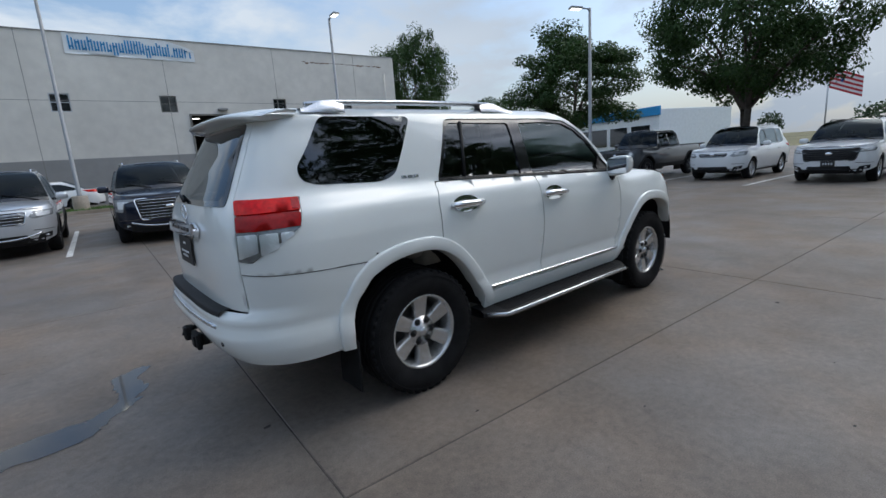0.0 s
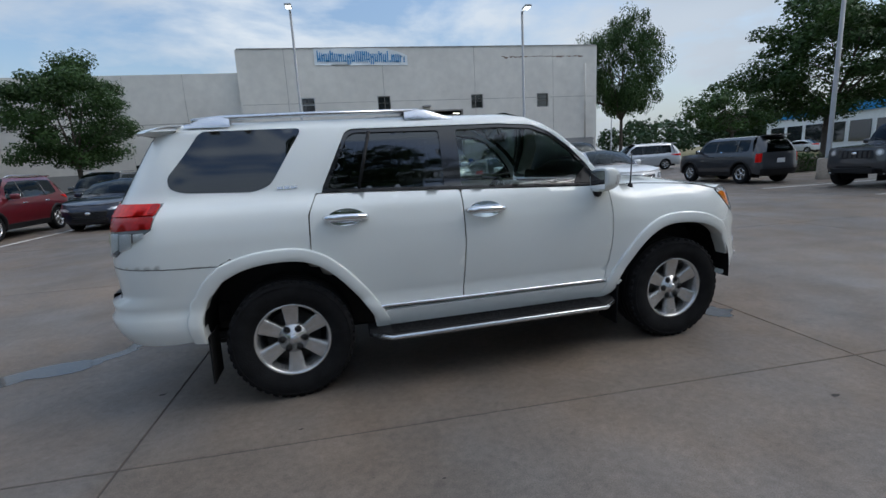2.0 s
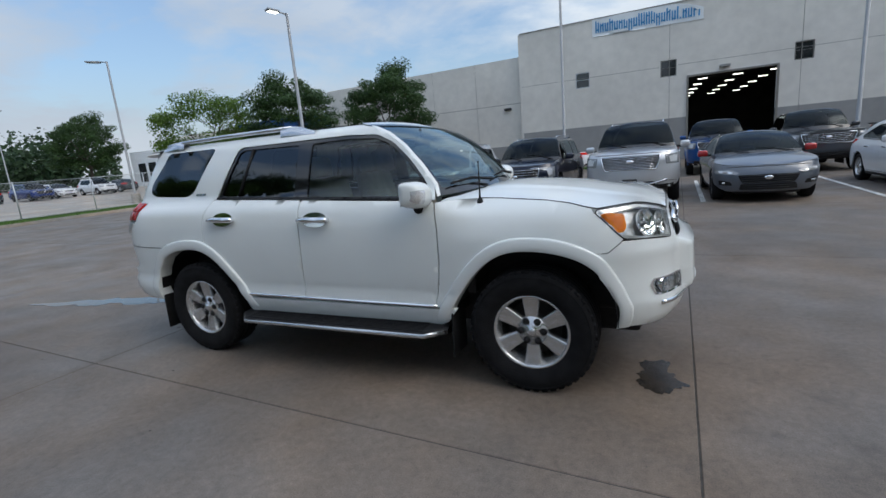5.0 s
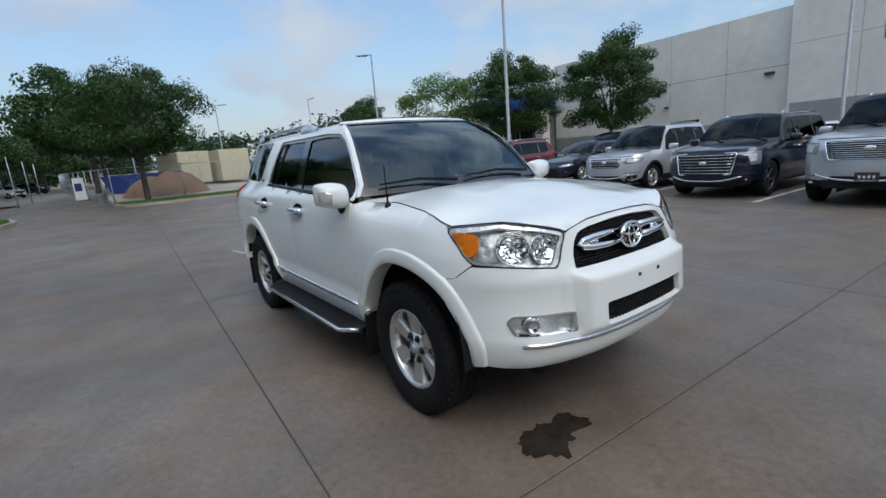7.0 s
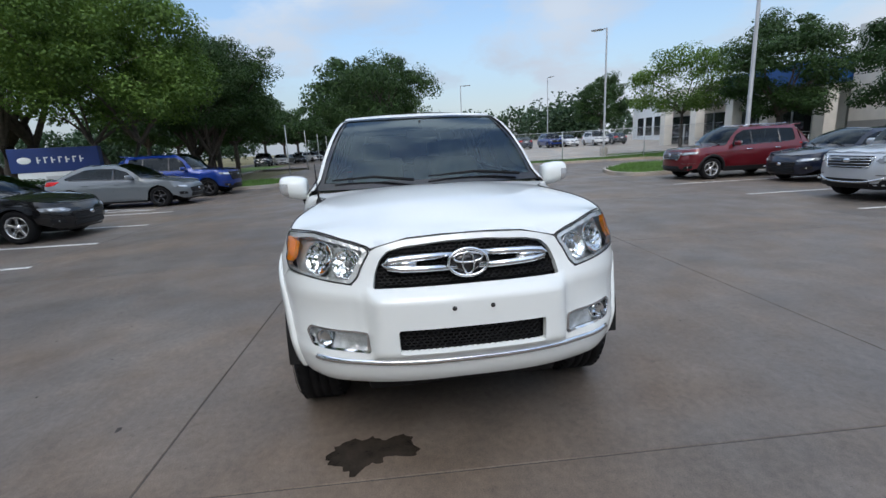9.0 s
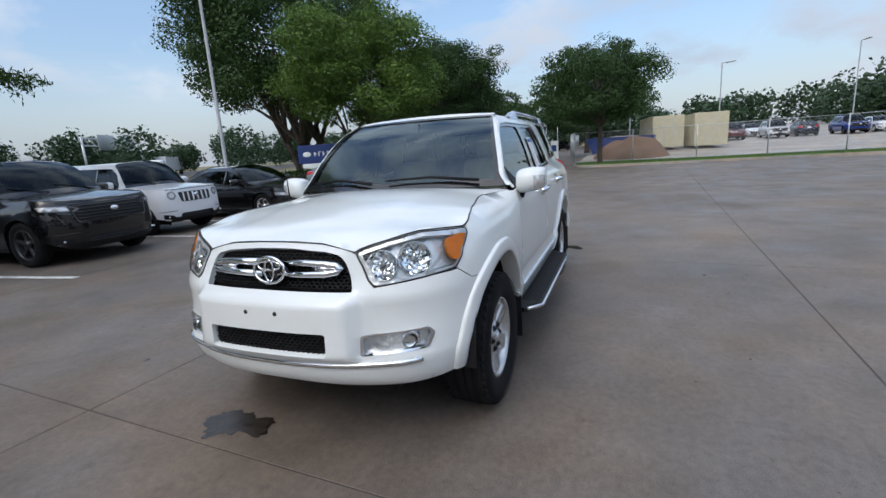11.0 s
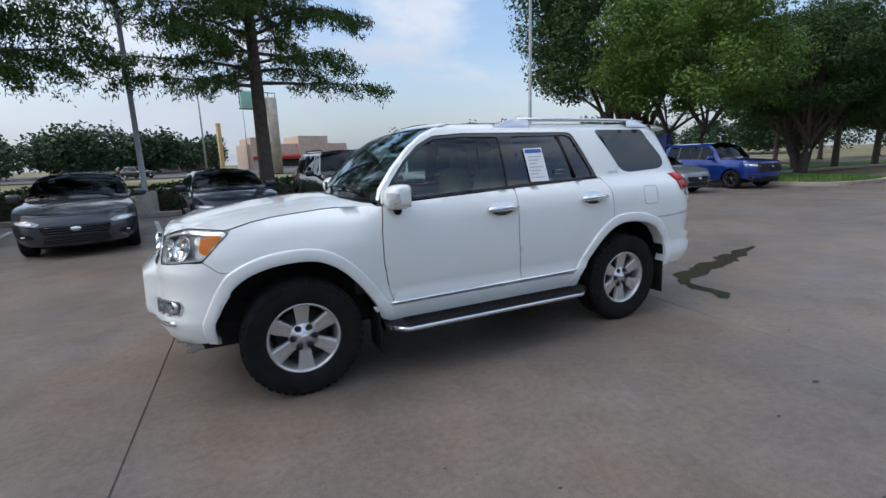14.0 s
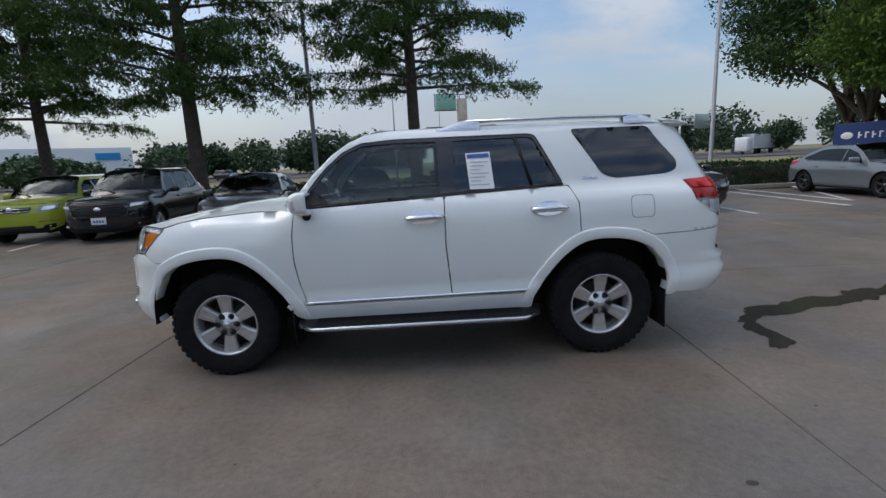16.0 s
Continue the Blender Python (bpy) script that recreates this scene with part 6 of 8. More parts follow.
# south row, noses towards the lane
SH = 90 + ROT
parked("suv", stall(9.75, -7.75, SH + 9, 2.57), "lime green boxy hatchback", P_LIME, **mk(SUV, L=4.15, W=1.80, H=1.60, wb=2.57, fo=0.82, lamp="wing", grille="slim", rail=False, x2=-1.50))
parked("suv", stall(7.45, -7.40, SH + 10, 2.77), "black wagon with broad grille and front plate", P_BLACK, **mk(SUV, L=4.77, W=1.89, H=1.69, wb=2.77, grille="wide", lamp="slim", plate="white", chrome=False, clad=True))
parked("sedan", stall(4.20, -6.85, SH + 11, 2.80), "grey sports saloon with spindle-shaped grille", P_DARKGREY, **mk(SEDAN, W=1.81, wb=2.80, grille="low", lamp="slim", chrome=True))
parked("sedan", stall(1.50, -7.70, SH + 11, 2.65), "black sporty hatchback facing the lane", P_NAVY, **mk(SEDAN, L=4.26, W=1.80, H=1.40, wb=2.65, rimmat=M_DARKALLOY, tail_top=-1.85, x2=-1.10, deck=1.02))
parked("suv", stall(-1.48, -7.70, SH + 6, 3.02), "black three-row wagon with barred grille", P_BLACK, **mk(SUV, L=5.05, W=2.0, H=1.78, wb=3.02, R=0.385, hood=(1.16, 1.05), belt=(1.10, 1.15), grille="wide", lamp="slim", x2=-1.9, xa=0.95, x1=0.30, chrome=False, rimmat=M_DARKALLOY))
parked("suv", stall(-4.05, -8.62, SH + 5, 2.57), "white boxy small wagon with slotted grille", P_WHITE, kind="boxcar", L=4.23, W=1.80, H=1.69, wb=2.57, fo=0.82, R=0.35, hood=(1.10, 1.02), belt=(1.08, 1.10), sill=0.30, xa=0.95, x1=0.45, x2=-1.60, grille="slots", lamp="round", clad=True, rail=True, chrome=False)
parked("sedan", stall(-6.65, -7.4, SH, 2.70), "black saloon with barred dark grille", P_BLACK, **mk(SEDAN, wb=2.70, rimmat=None))
parked("sedan", stall(-12.85, -7.4, SH, 2.72), "grey sharp-edged saloon near the blue wagon", P_GREY, **mk(SEDAN, rimmat=M_DARKALLOY))
parked("suv", stall(-16.2, -7.0, SH, 2.79), "bright blue wagon with dark spindle grille", P_BLUE, **mk(SUV, L=4.89, W=1.90, H=1.70, wb=2.79, grille="wide", lamp="slim", rail=False, chrome=False, rimmat=M_DARKALLOY))

# ---- ground ----


def concrete(name, base, joint=False):
    """Worn concrete in world coordinates: broad stains, blotches, fine grain and small pits."""
    m = bpy.data.materials.new(name)
    m.use_nodes = True
    nt = m.node_tree
    b = nt.nodes["Principled BSDF"]
    geo, info = nt.nodes.new("ShaderNodeNewGeometry"), nt.nodes.new("ShaderNodeObjectInfo")

    def noise(scale, detail, rough=0.55, dist=0.0):
        n = nt.nodes.new("ShaderNodeTexNoise")
        n.inputs["Scale"].default_value, n.inputs["Detail"].default_value, n.inputs["Roughness"].default_value, n.inputs["Distortion"].default_value = scale, detail, rough, dist
        nt.links.new(geo.outputs["Position"], n.inputs["Vector"])
        return n.outputs["Fac"]

    def remap(src, a, c, lo, hi):
        r = nt.nodes.new("ShaderNodeMapRange")
        for k, v in zip(("From Min", "From Max", "To Min", "To Max"), (a, c, lo, hi)):
            r.inputs[k].default_value = v
        nt.links.new(src, r.inputs["Value"])
        return r.outputs["Result"]

    def mul(p, q):
        k = nt.nodes.new("ShaderNodeMath")
        k.operation = "MULTIPLY"
        nt.links.new(p, k.inputs[0])
        nt.links.new(q, k.inputs[1])
        return k.outputs[0]

    f = mul(remap(noise(0.35, 5, 0.6, 0.6), 0.32, 0.68, 0.74, 1.18), remap(noise(2.1, 6, 0.6, 0.3), 0.3, 0.7, 0.83, 1.13))
    f = mul(f, remap(noise(22, 6, 0.65), 0.3, 0.7, 0.80, 1.17))
    f = mul(f, remap(noise(150, 3, 0.6), 0.25, 0.75, 0.70, 1.28))
    f = mul(f, remap(noise(7.5, 3, 0.5), 0.66, 0.74, 1.0, 0.80))
    f = mul(f, remap(noise(0.9, 7, 0.68, 1.2), 0.55, 0.74, 1.0, 0.78))
    f = mul(f, remap(noise(48, 2, 0.5), 0.70, 0.76, 1.0, 0.62))
    f = mul(f, remap(info.outputs["Random"], 0, 1, 0.95, 1.05))
    mx = nt.nodes.new("ShaderNodeMix")
    mx.data_type, mx.blend_type = "RGBA", "MULTIPLY"
    mx.inputs["Factor"].default_value = 1.0
    tint = nt.nodes.new("ShaderNodeMix")
    tint.data_type = "RGBA"
    tint.inputs["A"].default_value, tint.inputs["B"].default_value = (*base, 1), (base[0] * 1.16, base[1] * 1.0, base[2] * 0.84, 1)
    nt.links.new(remap(noise(0.6, 4), 0.35, 0.65, 0, 1), tint.inputs["Factor"])
    nt.links.new(tint.outputs["Result"], mx.inputs["A"])
    nt.links.new(f, mx.inputs["B"])
    nt.links.new(mx.outputs["Result"], b.inputs["Base Color"])
    nt.links.new(remap(noise(1.2, 5), 0.3, 0.7, 0.46, 0.66), b.inputs["Roughness"])
    b.inputs["Specular IOR Level"].default_value = 0.36
    bp = nt.nodes.new("ShaderNodeBump")
    bp.inputs["Strength"].default_value, bp.inputs["Distance"].default_value = 0.35, 0.006
    nt.links.new(noise(70, 6, 0.7), bp.inputs["Height"])
    nt.links.new(bp.outputs["Normal"], b.inputs["Normal"])
    return m


M_CONC = concrete("lot_concrete", (0.154, 0.137, 0.122))
M_KERB = concrete("kerb_concrete", (0.36, 0.34, 0.31))
M_JOINT = material("joint_sealant", (0.06, 0.054, 0.048), 0.9, vary=0.3, scale=20)
M_GRASS = material("grass_soil", (0.07, 0.12, 0.028), 0.95, vary=0.35, scale=5, vary2=0.3, scale2=0.5, bump=0.8, bscale=40)
M_BLADE = material("grass_blade", (0.085, 0.17, 0.03), 0.7, vary=0.3, scale=2)
M_FIELD = material("dry_field", (0.17, 0.15, 0.07), 0.95, vary=0.25, scale=1.2, vary2=0.35, scale2=0.06, bump=0.6, bscale=12)
M_LINE = material("line_paint", (0.62, 0.61, 0.58), 0.7, vary=0.35, scale=9, vary2=0.25, scale2=2)
M_ASPHALT = material("asphalt", (0.085, 0.083, 0.08), 0.85, vary=0.2, scale=6, bump=0.3, bscale=90)


def wet_material(name, c):
    m = material(name, c, 0.06, spec=0.45)
    b = m.node_tree.nodes["Principled BSDF"]
    b.inputs["Coat Weight"].default_value = 0.1
    return m


M_WET = wet_material("wet_patch", (0.055, 0.047, 0.040))
M_DAMP = material("damp_stain", (0.036, 0.029, 0.023), 0.20, spec=0.35, vary=0.35, scale=9, bump=0.15, bscale=60)


def flat(name, poly, z, mat, parent=None, label="", kind=""):
    ob = link_mesh(name, [(x, y, z) for x, y in poly], [tuple(range(len(poly)))], mat, parent, smooth=False, label=label)
    if kind:
        ob["kind"] = kind
    return ob


gm = link_mesh("ground", [(-900, -900, -0.15), (900, -900, -0.15), (900, 900, -0.15), (-900, 900, -0.15)], [(0, 1, 2, 3)], M_FIELD, smooth=False)
tagged(gm, "dry grassland reaching to the horizon", "ground", kind="structure")
LOT = Matrix.Rotation(radians(ROT), 4, "Z")
OX, OY, SLAB = -2.25, -1.37, 4.5


def lot(u, v, z=0.0):
    """Lot coordinates, from the joint crossing behind the wagon, along the slab joints."""
    return LOT @ Vector((u, v, 0)) + Vector((OX, OY, z))


pave = link_mesh("pavement", [lot(-24, -10.9, -0.012), lot(58, -10.9, -0.012), lot(58, 33, -0.012), lot(-24, 33, -0.012)], [(0, 1, 2, 3)], M_CONC, smooth=False)
tagged(pave, "worn grey-brown concrete car park in large slabs", "pavement", kind="structure")
for nm, p in (("road", [lot(-130, -7.6, -0.014), lot(-23.9, -7.6, -0.014), lot(-23.9, 1.2, -0.014), lot(-130, 1.2, -0.014)]), ("road", [lot(-140, -24, -0.016), lot(-42, -24, -0.016), lot(-42, -7.5, -0.016), lot(-140, -7.5, -0.016)]), ("road", [lot(-140, -150, -0.02), lot(160, -150, -0.02), lot(160, -68, -0.02), lot(-140, -68, -0.02)])):
    o = link_mesh(nm, p, [(0, 1, 2, 3)], M_CONC if p[0].y > -40 else M_ASPHALT, smooth=False)
    tagged(o, "pale concrete road beside the lot" if p[0].y > -40 else "wide grey highway beyond the field", "road", kind="structure")

# ---- building ----
BY = 27.8 + 4 * math.tan(radians(-ROT))     # facade line at x = 0
WK = 1.05                                   # scale of the whole front


def wall_at(x, o=0.0, z=0.0):
    """A place on the facade: along it, out from it and up."""
    return Vector((x * WK, -3.5 + (BY + x * math.tan(radians(ROT)) + 3.5) * WK - o, z if z < 1.45 else 1.45 + (z - 1.45) * WK))


M_WALL = material("painted_concrete_wall", (0.70, 0.672, 0.615), 0.85, vary=0.05, scale=2, vary2=0.07, scale2=0.25, bump=0.1, bscale=30)
M_BAND = material("grey_wall_paint", (0.29, 0.287, 0.28), 0.85, vary=0.06, scale=2, bump=0.1, bscale=30)
M_REVEAL = material("wall_joint", (0.22, 0.21, 0.19), 0.9)
M_BANNERW = material("banner_white", (0.78, 0.81, 0.82), 0.6, vary=0.05, scale=3)
M_BANNERB = material("banner_blue", (0.02, 0.26, 0.56), 0.6)
M_RUST = material("rust_stain", (0.19, 0.12, 0.075), 0.9, vary=0.4, scale=5)
M_STEEL = material("galvanised_steel", (0.48, 0.50, 0.51), 0.45, 0.6, vary=0.1, scale=6)
M_LAMPON = material("lamp_diffuser", (0.9, 0.9, 0.85), 0.4, emit=(1.0, 0.97, 0.88, 2.2))
M_STRIP = material("strip_light", (0.9, 0.9, 0.85), 0.4, emit=(1.0, 0.95, 0.85, 3.0))
# near-black stands in for the shade inside the workshop
M_DIMROOM = material("dim_room_inside", (0.05, 0.048, 0.045), 0.9, vary=0.3, scale=1)
M_PANE = material("dark_pane", (0.02, 0.023, 0.027), 0.06, coat=0.5, spec=0.7)

main = thing("dealership_building", None, "pale concrete dealership workshop with an open garage door", "building")
xs = [-5.8, -3.05, 3.05, 9.24, 14.9, 18.1]
wins = [(-1.85, 5.38), (3.0, 5.35), (9.35, 5.28), (14.1, 5.22)]
for a, b_ in zip(xs, xs[1:]):
    p, q = a + 0.012, b_ - 0.012
    holes, right, left = [], [], []
    for wx, wz in wins:
        x0, x1, z0, z1 = wx - 0.42, wx + 0.42, wz - 0.46, wz + 0.46
        if p < x0 and x1 < q:
            holes.append([(x0, z0), (x1, z0), (x1, z1), (x0, z1)])
        elif x0 < q < x1:           # the joint runs through the window
            right = [(q, z0), (x0, z0), (x0, z1), (q, z1)]
        elif x0 < p < x1:
            left = [(p, z1), (x1, z1), (x1, z0), (p, z0)]
    gate = [(4.05, 2.52), (4.05, 4.72), (8.22, 4.72), (8.22, 2.52)] if a < 5 < b_ else []
    poly = [(p, 2.52)] + gate + [(q, 2.52)] + right + [(q, 8.82), (p, 8.82)] + left
    sheet(poly, holes, 1.2, lambda x, z: wall_at(x, 0, z), centre=(0, 60, 5), thick=0.25).out("wall_panel", M_WALL, main, smooth=False)
    parts = [(a + 0.012, b_ - 0.012)] if not a < 5 < b_ else [(a + 0.012, 4.05), (8.22, b_ - 0.012)]
    for p, q in parts:
        sheet([(p, 0.0), (q, 0.0), (q, 2.52), (p, 2.52)], [], 1.5, lambda x, z: wall_at(x, 0.004, z), centre=(0, 60, 5), thick=0.2).out("plinth", M_BAND, main, smooth=False, label="grey painted lower wall")
for x in xs[1:-1]:
    Build().add([wall_at(x - 0.02, -0.03, 0), wall_at(x + 0.02, -0.03, 0), wall_at(x + 0.02, -0.03, 8.8), wall_at(x - 0.02, -0.03, 8.8)], [(0, 1, 2, 3)]).out("wall_joint", M_REVEAL, main, smooth=False)
b = Build().add([wall_at(-5.8, 0.003, 5.50), wall_at(2.5, 0.003, 5.46), wall_at(2.5, 0.003, 5.48), wall_at(-5.8, 0.003, 5.52)], [(0, 1, 2, 3)])
b.add([wall_at(3.5, 0.003, 5.46), wall_at(18.1, 0.003, 5.38), wall_at(18.1, 0.003, 5.40), wall_at(3.5, 0.003, 5.48)], [(0, 1, 2, 3)])
b.out("wall_groove", M_REVEAL, main, smooth=False)
for wx, wz in wins:
    p = wall_at(wx, -0.12, wz)
    w = Build().box(tuple(p), (0.90, 0.03, 0.98)).out("window", M_PANE, main, smooth=False)
    fr_ = Build()
    for dx, dz, sx, sz in ((0, 0.46, 0.90, 0.06), (0, -0.46, 0.90, 0.06), (-0.42, 0, 0.06, 0.92), (0.42, 0, 0.06, 0.92), (0, 0.02, 0.84, 0.04 if wx < 0 else 0.012)):
        fr_.box((p.x + dx, p.y - 0.06, p.z + dz), (sx, 0.06, sz))
    fr_.out("window_frame", M_STEEL if wx < 0 else M_REVEAL, w, smooth=False)
# returns, roof, coping
b = Build()
L0, L1, R0, R1 = wall_at(-5.8, 0.0), wall_at(-5.8, -32), wall_at(18.1, 0.0), wall_at(18.1, -32)
for p, q in ((L0, L1), (R0, R1), (L1, R1)):
    d = (q - p).normalized()
    n = Vector((-d.y, d.x, 0)) * 0.12
    b.add([p + n, q + n, q + n + Vector((0, 0, 9.15)), p + n + Vector((0, 0, 9.15)), p - n, q - n, q - n + Vector((0, 0, 9.15)), p - n + Vector((0, 0, 9.15))], [(0, 1, 2, 3), (5, 4, 7, 6), (3, 2, 6, 7), (0, 3, 7, 4), (1, 5, 6, 2)])
b.out("side_wall", M_WALL, main, smooth=False)
b = Build().add([L0 + Vector((0, 0.3, 8.8)), R0 + Vector((0, 0.3, 8.8)), R1 + Vector((0, 0, 8.8)), L1 + Vector((0, 0, 8.8))], [(0, 1, 2, 3)])
b.out("roof", M_BAND, main, smooth=False)
b = Build()
for a, b_ in zip(xs, xs[1:]):
    p, q = wall_at(a, 0.015, 8.83), wall_at(b_, 0.015, 8.83)
    c = (p + q) / 2 + Vector((0, 0.12, 0))
    b.box(tuple(c), ((q - p).length, 0.30, 0.05), Matrix.Rotation(radians(ROT), 3, "Z").to_4x4())
b.out("coping", M_BAND, main, smooth=False)
# workshop seen through the door, its indoor dimness put into the near-black colour
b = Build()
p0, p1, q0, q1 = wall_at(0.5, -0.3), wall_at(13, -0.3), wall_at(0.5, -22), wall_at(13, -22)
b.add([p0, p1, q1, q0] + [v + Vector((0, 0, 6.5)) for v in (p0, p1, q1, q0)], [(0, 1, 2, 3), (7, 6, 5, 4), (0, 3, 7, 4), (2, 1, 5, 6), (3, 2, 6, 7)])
b.out("workshop", M_DIMROOM, main, smooth=False)
for i in range(4):
    for j in range(5):
        c = wall_at(3.2 + 1.9 * i, -4 - 3.6 * j, 4.9)
        Build().box(tuple(c), (0.55, 0.10, 0.05), Matrix.Rotation(0.2 * (i % 2), 3, "Z").to_4x4()).out("strip_light", M_STRIP, main, smooth=False)
b = Build()
for x in (4.0, 8.27):
    b.box(tuple(wall_at(x, 0.02, 0)[:2]) + (2.44,), (0.10, 0.12, 4.88))
b.box(tuple(wall_at(6.13, 0.02, 4.76)), (4.57, 0.12, 0.09), Matrix.Rotation(radians(ROT), 3, "Z").to_4x4())
b.out("door_frame", M_REVEAL, main, smooth=False)
b = Build().box(tuple(wall_at(5.8, 0.16, 5.05)), (0.55, 0.30, 0.14), Matrix.Rotation(radians(ROT), 3, "Z").to_4x4(), 0.03)
b.out("wall_lamp", M_BAND, main, smooth=False)
b = Build().tube([wall_at(17.3, 0.09, 2.5), wall_at(17.3, 0.09, 7.6)], 0.05, 8)
b.out("drain_pipe", M_WALL, main)
# banner with a torn corner; its lettering is drawn as bars
ban = thing("banner", None, "white fabric banner with blue bars and a torn corner", "banner")
sheet([(-1.22, 7.80), (4.72, 7.70), (4.72, 8.28), (4.35, 8.46), (3.9, 8.60), (3.35, 8.76), (-1.20, 8.87)], [], 0.4, lambda x, z: wall_at(x, 0.03 + 0.015 * math.sin(x * 3.1), z), centre=(0, 60, 5), thick=0.004).out("cloth", M_BANNERW, ban, smooth=True)
sheet([(3.35, 8.76), (3.9, 8.60), (4.35, 8.46), (4.70, 8.30), (4.45, 8.20), (3.95, 8.52)], [], 0.3, lambda x, z: wall_at(x, 0.10, z), centre=(0, 60, 5), thick=0.004).out("torn_flap", M_BANNERW, ban)
x = -1.02
for i in range(22):
    w = 0.09 if i in (9, 17, 18) else 0.33 if i == 21 else 0.215
    h = 0.70 if i in (0, 3, 9, 10, 11, 12, 15, 17) else 0.12 if i == 18 else 0.52
    lowd = 0.14 if i in (7, 13) else 0.0
    c = wall_at(x + w / 2, 0.055, 7.99 + h / 2 - lowd / 2 - 0.005 * i)
    g_ = Build()
    if w < 0.1:
        g_.box(tuple(c), (w * 0.8, 0.008, h))
    else:
        for k in (-1, 1):
            g_.box(tuple(c + Vector((k * (w / 2 - 0.035), 0, 0 if k < 0 or i % 3 else -0.05))), (0.072, 0.008, h + lowd - (0.1 if k > 0 and not i % 3 else 0)))
        g_.box(tuple(c + Vector((0, 0, (0.15 if i % 2 else -0.17) - 0.02))), (w * 0.8, 0.008, 0.075))
    g_.out("letter_bar", M_BANNERB, ban, smooth=False)
    x += w + 0.052
# rust streaks under the coping
rs = random.Random(8)
b = Build()
for i in range(26):
    x0 = 11.2 + 6.0 * i / 26 + rs.uniform(-0.1, 0.1)
    z0 = 8.14 + rs.uniform(-0.03, 0.03)
    h = rs.uniform(0.03, 0.13) * (0.4 if 9 < i < 13 else 1)
    pts = [(x0, z0), (x0 + 0.30, z0 + rs.uniform(-0.03, 0.02)), (x0 + 0.26, z0 - h * 0.7), (x0 + 0.15, z0 - h), (x0 + 0.04, z0 - h * 0.6)]
    b.add([wall_at(px, 0.004, pz) for px, pz in pts], [(0, 4, 3, 2, 1)])
st_ = b.out("rust_stain", M_RUST, main, smooth=False)

wing = thing("showroom_wing", None, "lower pale concrete wing joined to the workshop", "building")
xs2 = [-22.5, -16.0, -12.6, -9.2, -5.82]
for a, b_ in zip(xs2, xs2[1:]):
    sheet([(a + 0.012, 1.75), (b_ - 0.012, 1.75), (b_ - 0.012, 7.50), (a + 0.012, 7.50)], [], 1.5, lambda x, z: wall_at(x, -0.35, z), centre=(0, 60, 5), thick=0.2).out("wall_panel", M_WALL, wing, smooth=False)
    sheet([(a + 0.012, 0.0), (b_ - 0.012, 0.0), (b_ - 0.012, 1.75), (a + 0.012, 1.75)], [], 1.5, lambda x, z: wall_at(x, -0.345, z), centre=(0, 60, 5), thick=0.2).out("plinth", M_BAND, wing, smooth=False)
for x in xs2[1:-1]:
    Build().add([wall_at(x - 0.02, -0.38, 0), wall_at(x + 0.02, -0.38, 0), wall_at(x + 0.02, -0.38, 7.5), wall_at(x - 0.02, -0.38, 7.5)], [(0, 1, 2, 3)]).out("wall_joint", M_REVEAL, wing, smooth=False)
Build().add([wall_at(-22.4, -0.345, 4.55), wall_at(-5.82, -0.345, 4.55), wall_at(-5.82, -0.345, 4.58), wall_at(-22.4, -0.345, 4.58)], [(0, 1, 2, 3)]).out("wall_groove", M_REVEAL, wing, smooth=False)
b = Build().add([wall_at(-22.5, -0.4, 7.4), wall_at(-5.82, -0.4, 7.4), wall_at(-5.82, -30, 7.4), wall_at(-22.5, -30, 7.4)], [(0, 1, 2, 3)])
b.add([wall_at(-22.5, -0.4, 0), wall_at(-22.5, -0.4, 7.5), wall_at(-22.5, -30, 7.5), wall_at(-22.5, -30, 0)], [(0, 1, 2, 3)])
b.out("roof", M_BAND, wing, smooth=False)
for x, z in ((-13.2, 4.25), (-6.9, 4.25), (-12.8, 3.1)):
    Build().box(tuple(wall_at(x, -0.22, z)), (0.5 if z > 4 else 0.2, 0.26, 0.14), None, 0.03).out("wall_lamp", M_INTDARK, wing, smooth=False)
b = Build().box(tuple(wall_at(-11.5, -0.33, 1.5)), (2.2, 0.05, 1.4))
b.out("window", M_PANE, wing, smooth=False)

# glazed entrance further along
ent = thing("showroom_entrance", None, "showroom front with blue fascia, columns and dark glazing", "building")
M_FASCIA = material("blue_fascia", (0.02, 0.09, 0.28), 0.45)
b = Build().box(tuple(wall_at(-34, -4.0, 3.0)), (23, 6, 6.0), Matrix.Rotation(radians(ROT), 3, "Z").to_4x4())
b.out("wall", M_WALL, ent, smooth=False)
for x in np.arange(-44, -23, 1.75):
    g_ = Build().box(tuple(wall_at(x, -0.93, 1.7)), (1.66, 0.06, 3.2), Matrix.Rotation(radians(ROT), 3, "Z").to_4x4()).out("window", M_PANE, ent, smooth=False)
    Build().box(tuple(wall_at(x + 0.87, -0.90, 1.7)), (0.07, 0.12, 3.3)).box(tuple(wall_at(x, -0.90, 1.2)), (1.7, 0.10, 0.06)).out("mullion", M_STEEL, g_, smooth=False)
Build().box(tuple(wall_at(-27, 0.4, 5.0)), (9, 3.0, 1.5), Matrix.Rotation(radians(ROT), 3, "Z").to_4x4(), 0.03).out("fascia", M_FASCIA, ent, smooth=False, label="blue fascia board")
Build().box(tuple(wall_at(-34, -0.3, 4.0)), (20, 1.6, 0.35), Matrix.Rotation(radians(ROT), 3, "Z").to_4x4(), 0.03).out("canopy", M_BAND, ent, smooth=False)
for x in (-22.9, -27.5, -31.3, -36, -41):
    Build().box(tuple(wall_at(x, 1.0, 2.1)), (0.9, 0.9, 4.2), Matrix.Rotation(radians(ROT), 3, "Z").to_4x4(), 0.03).out("column", M_WALL, ent, smooth=False)
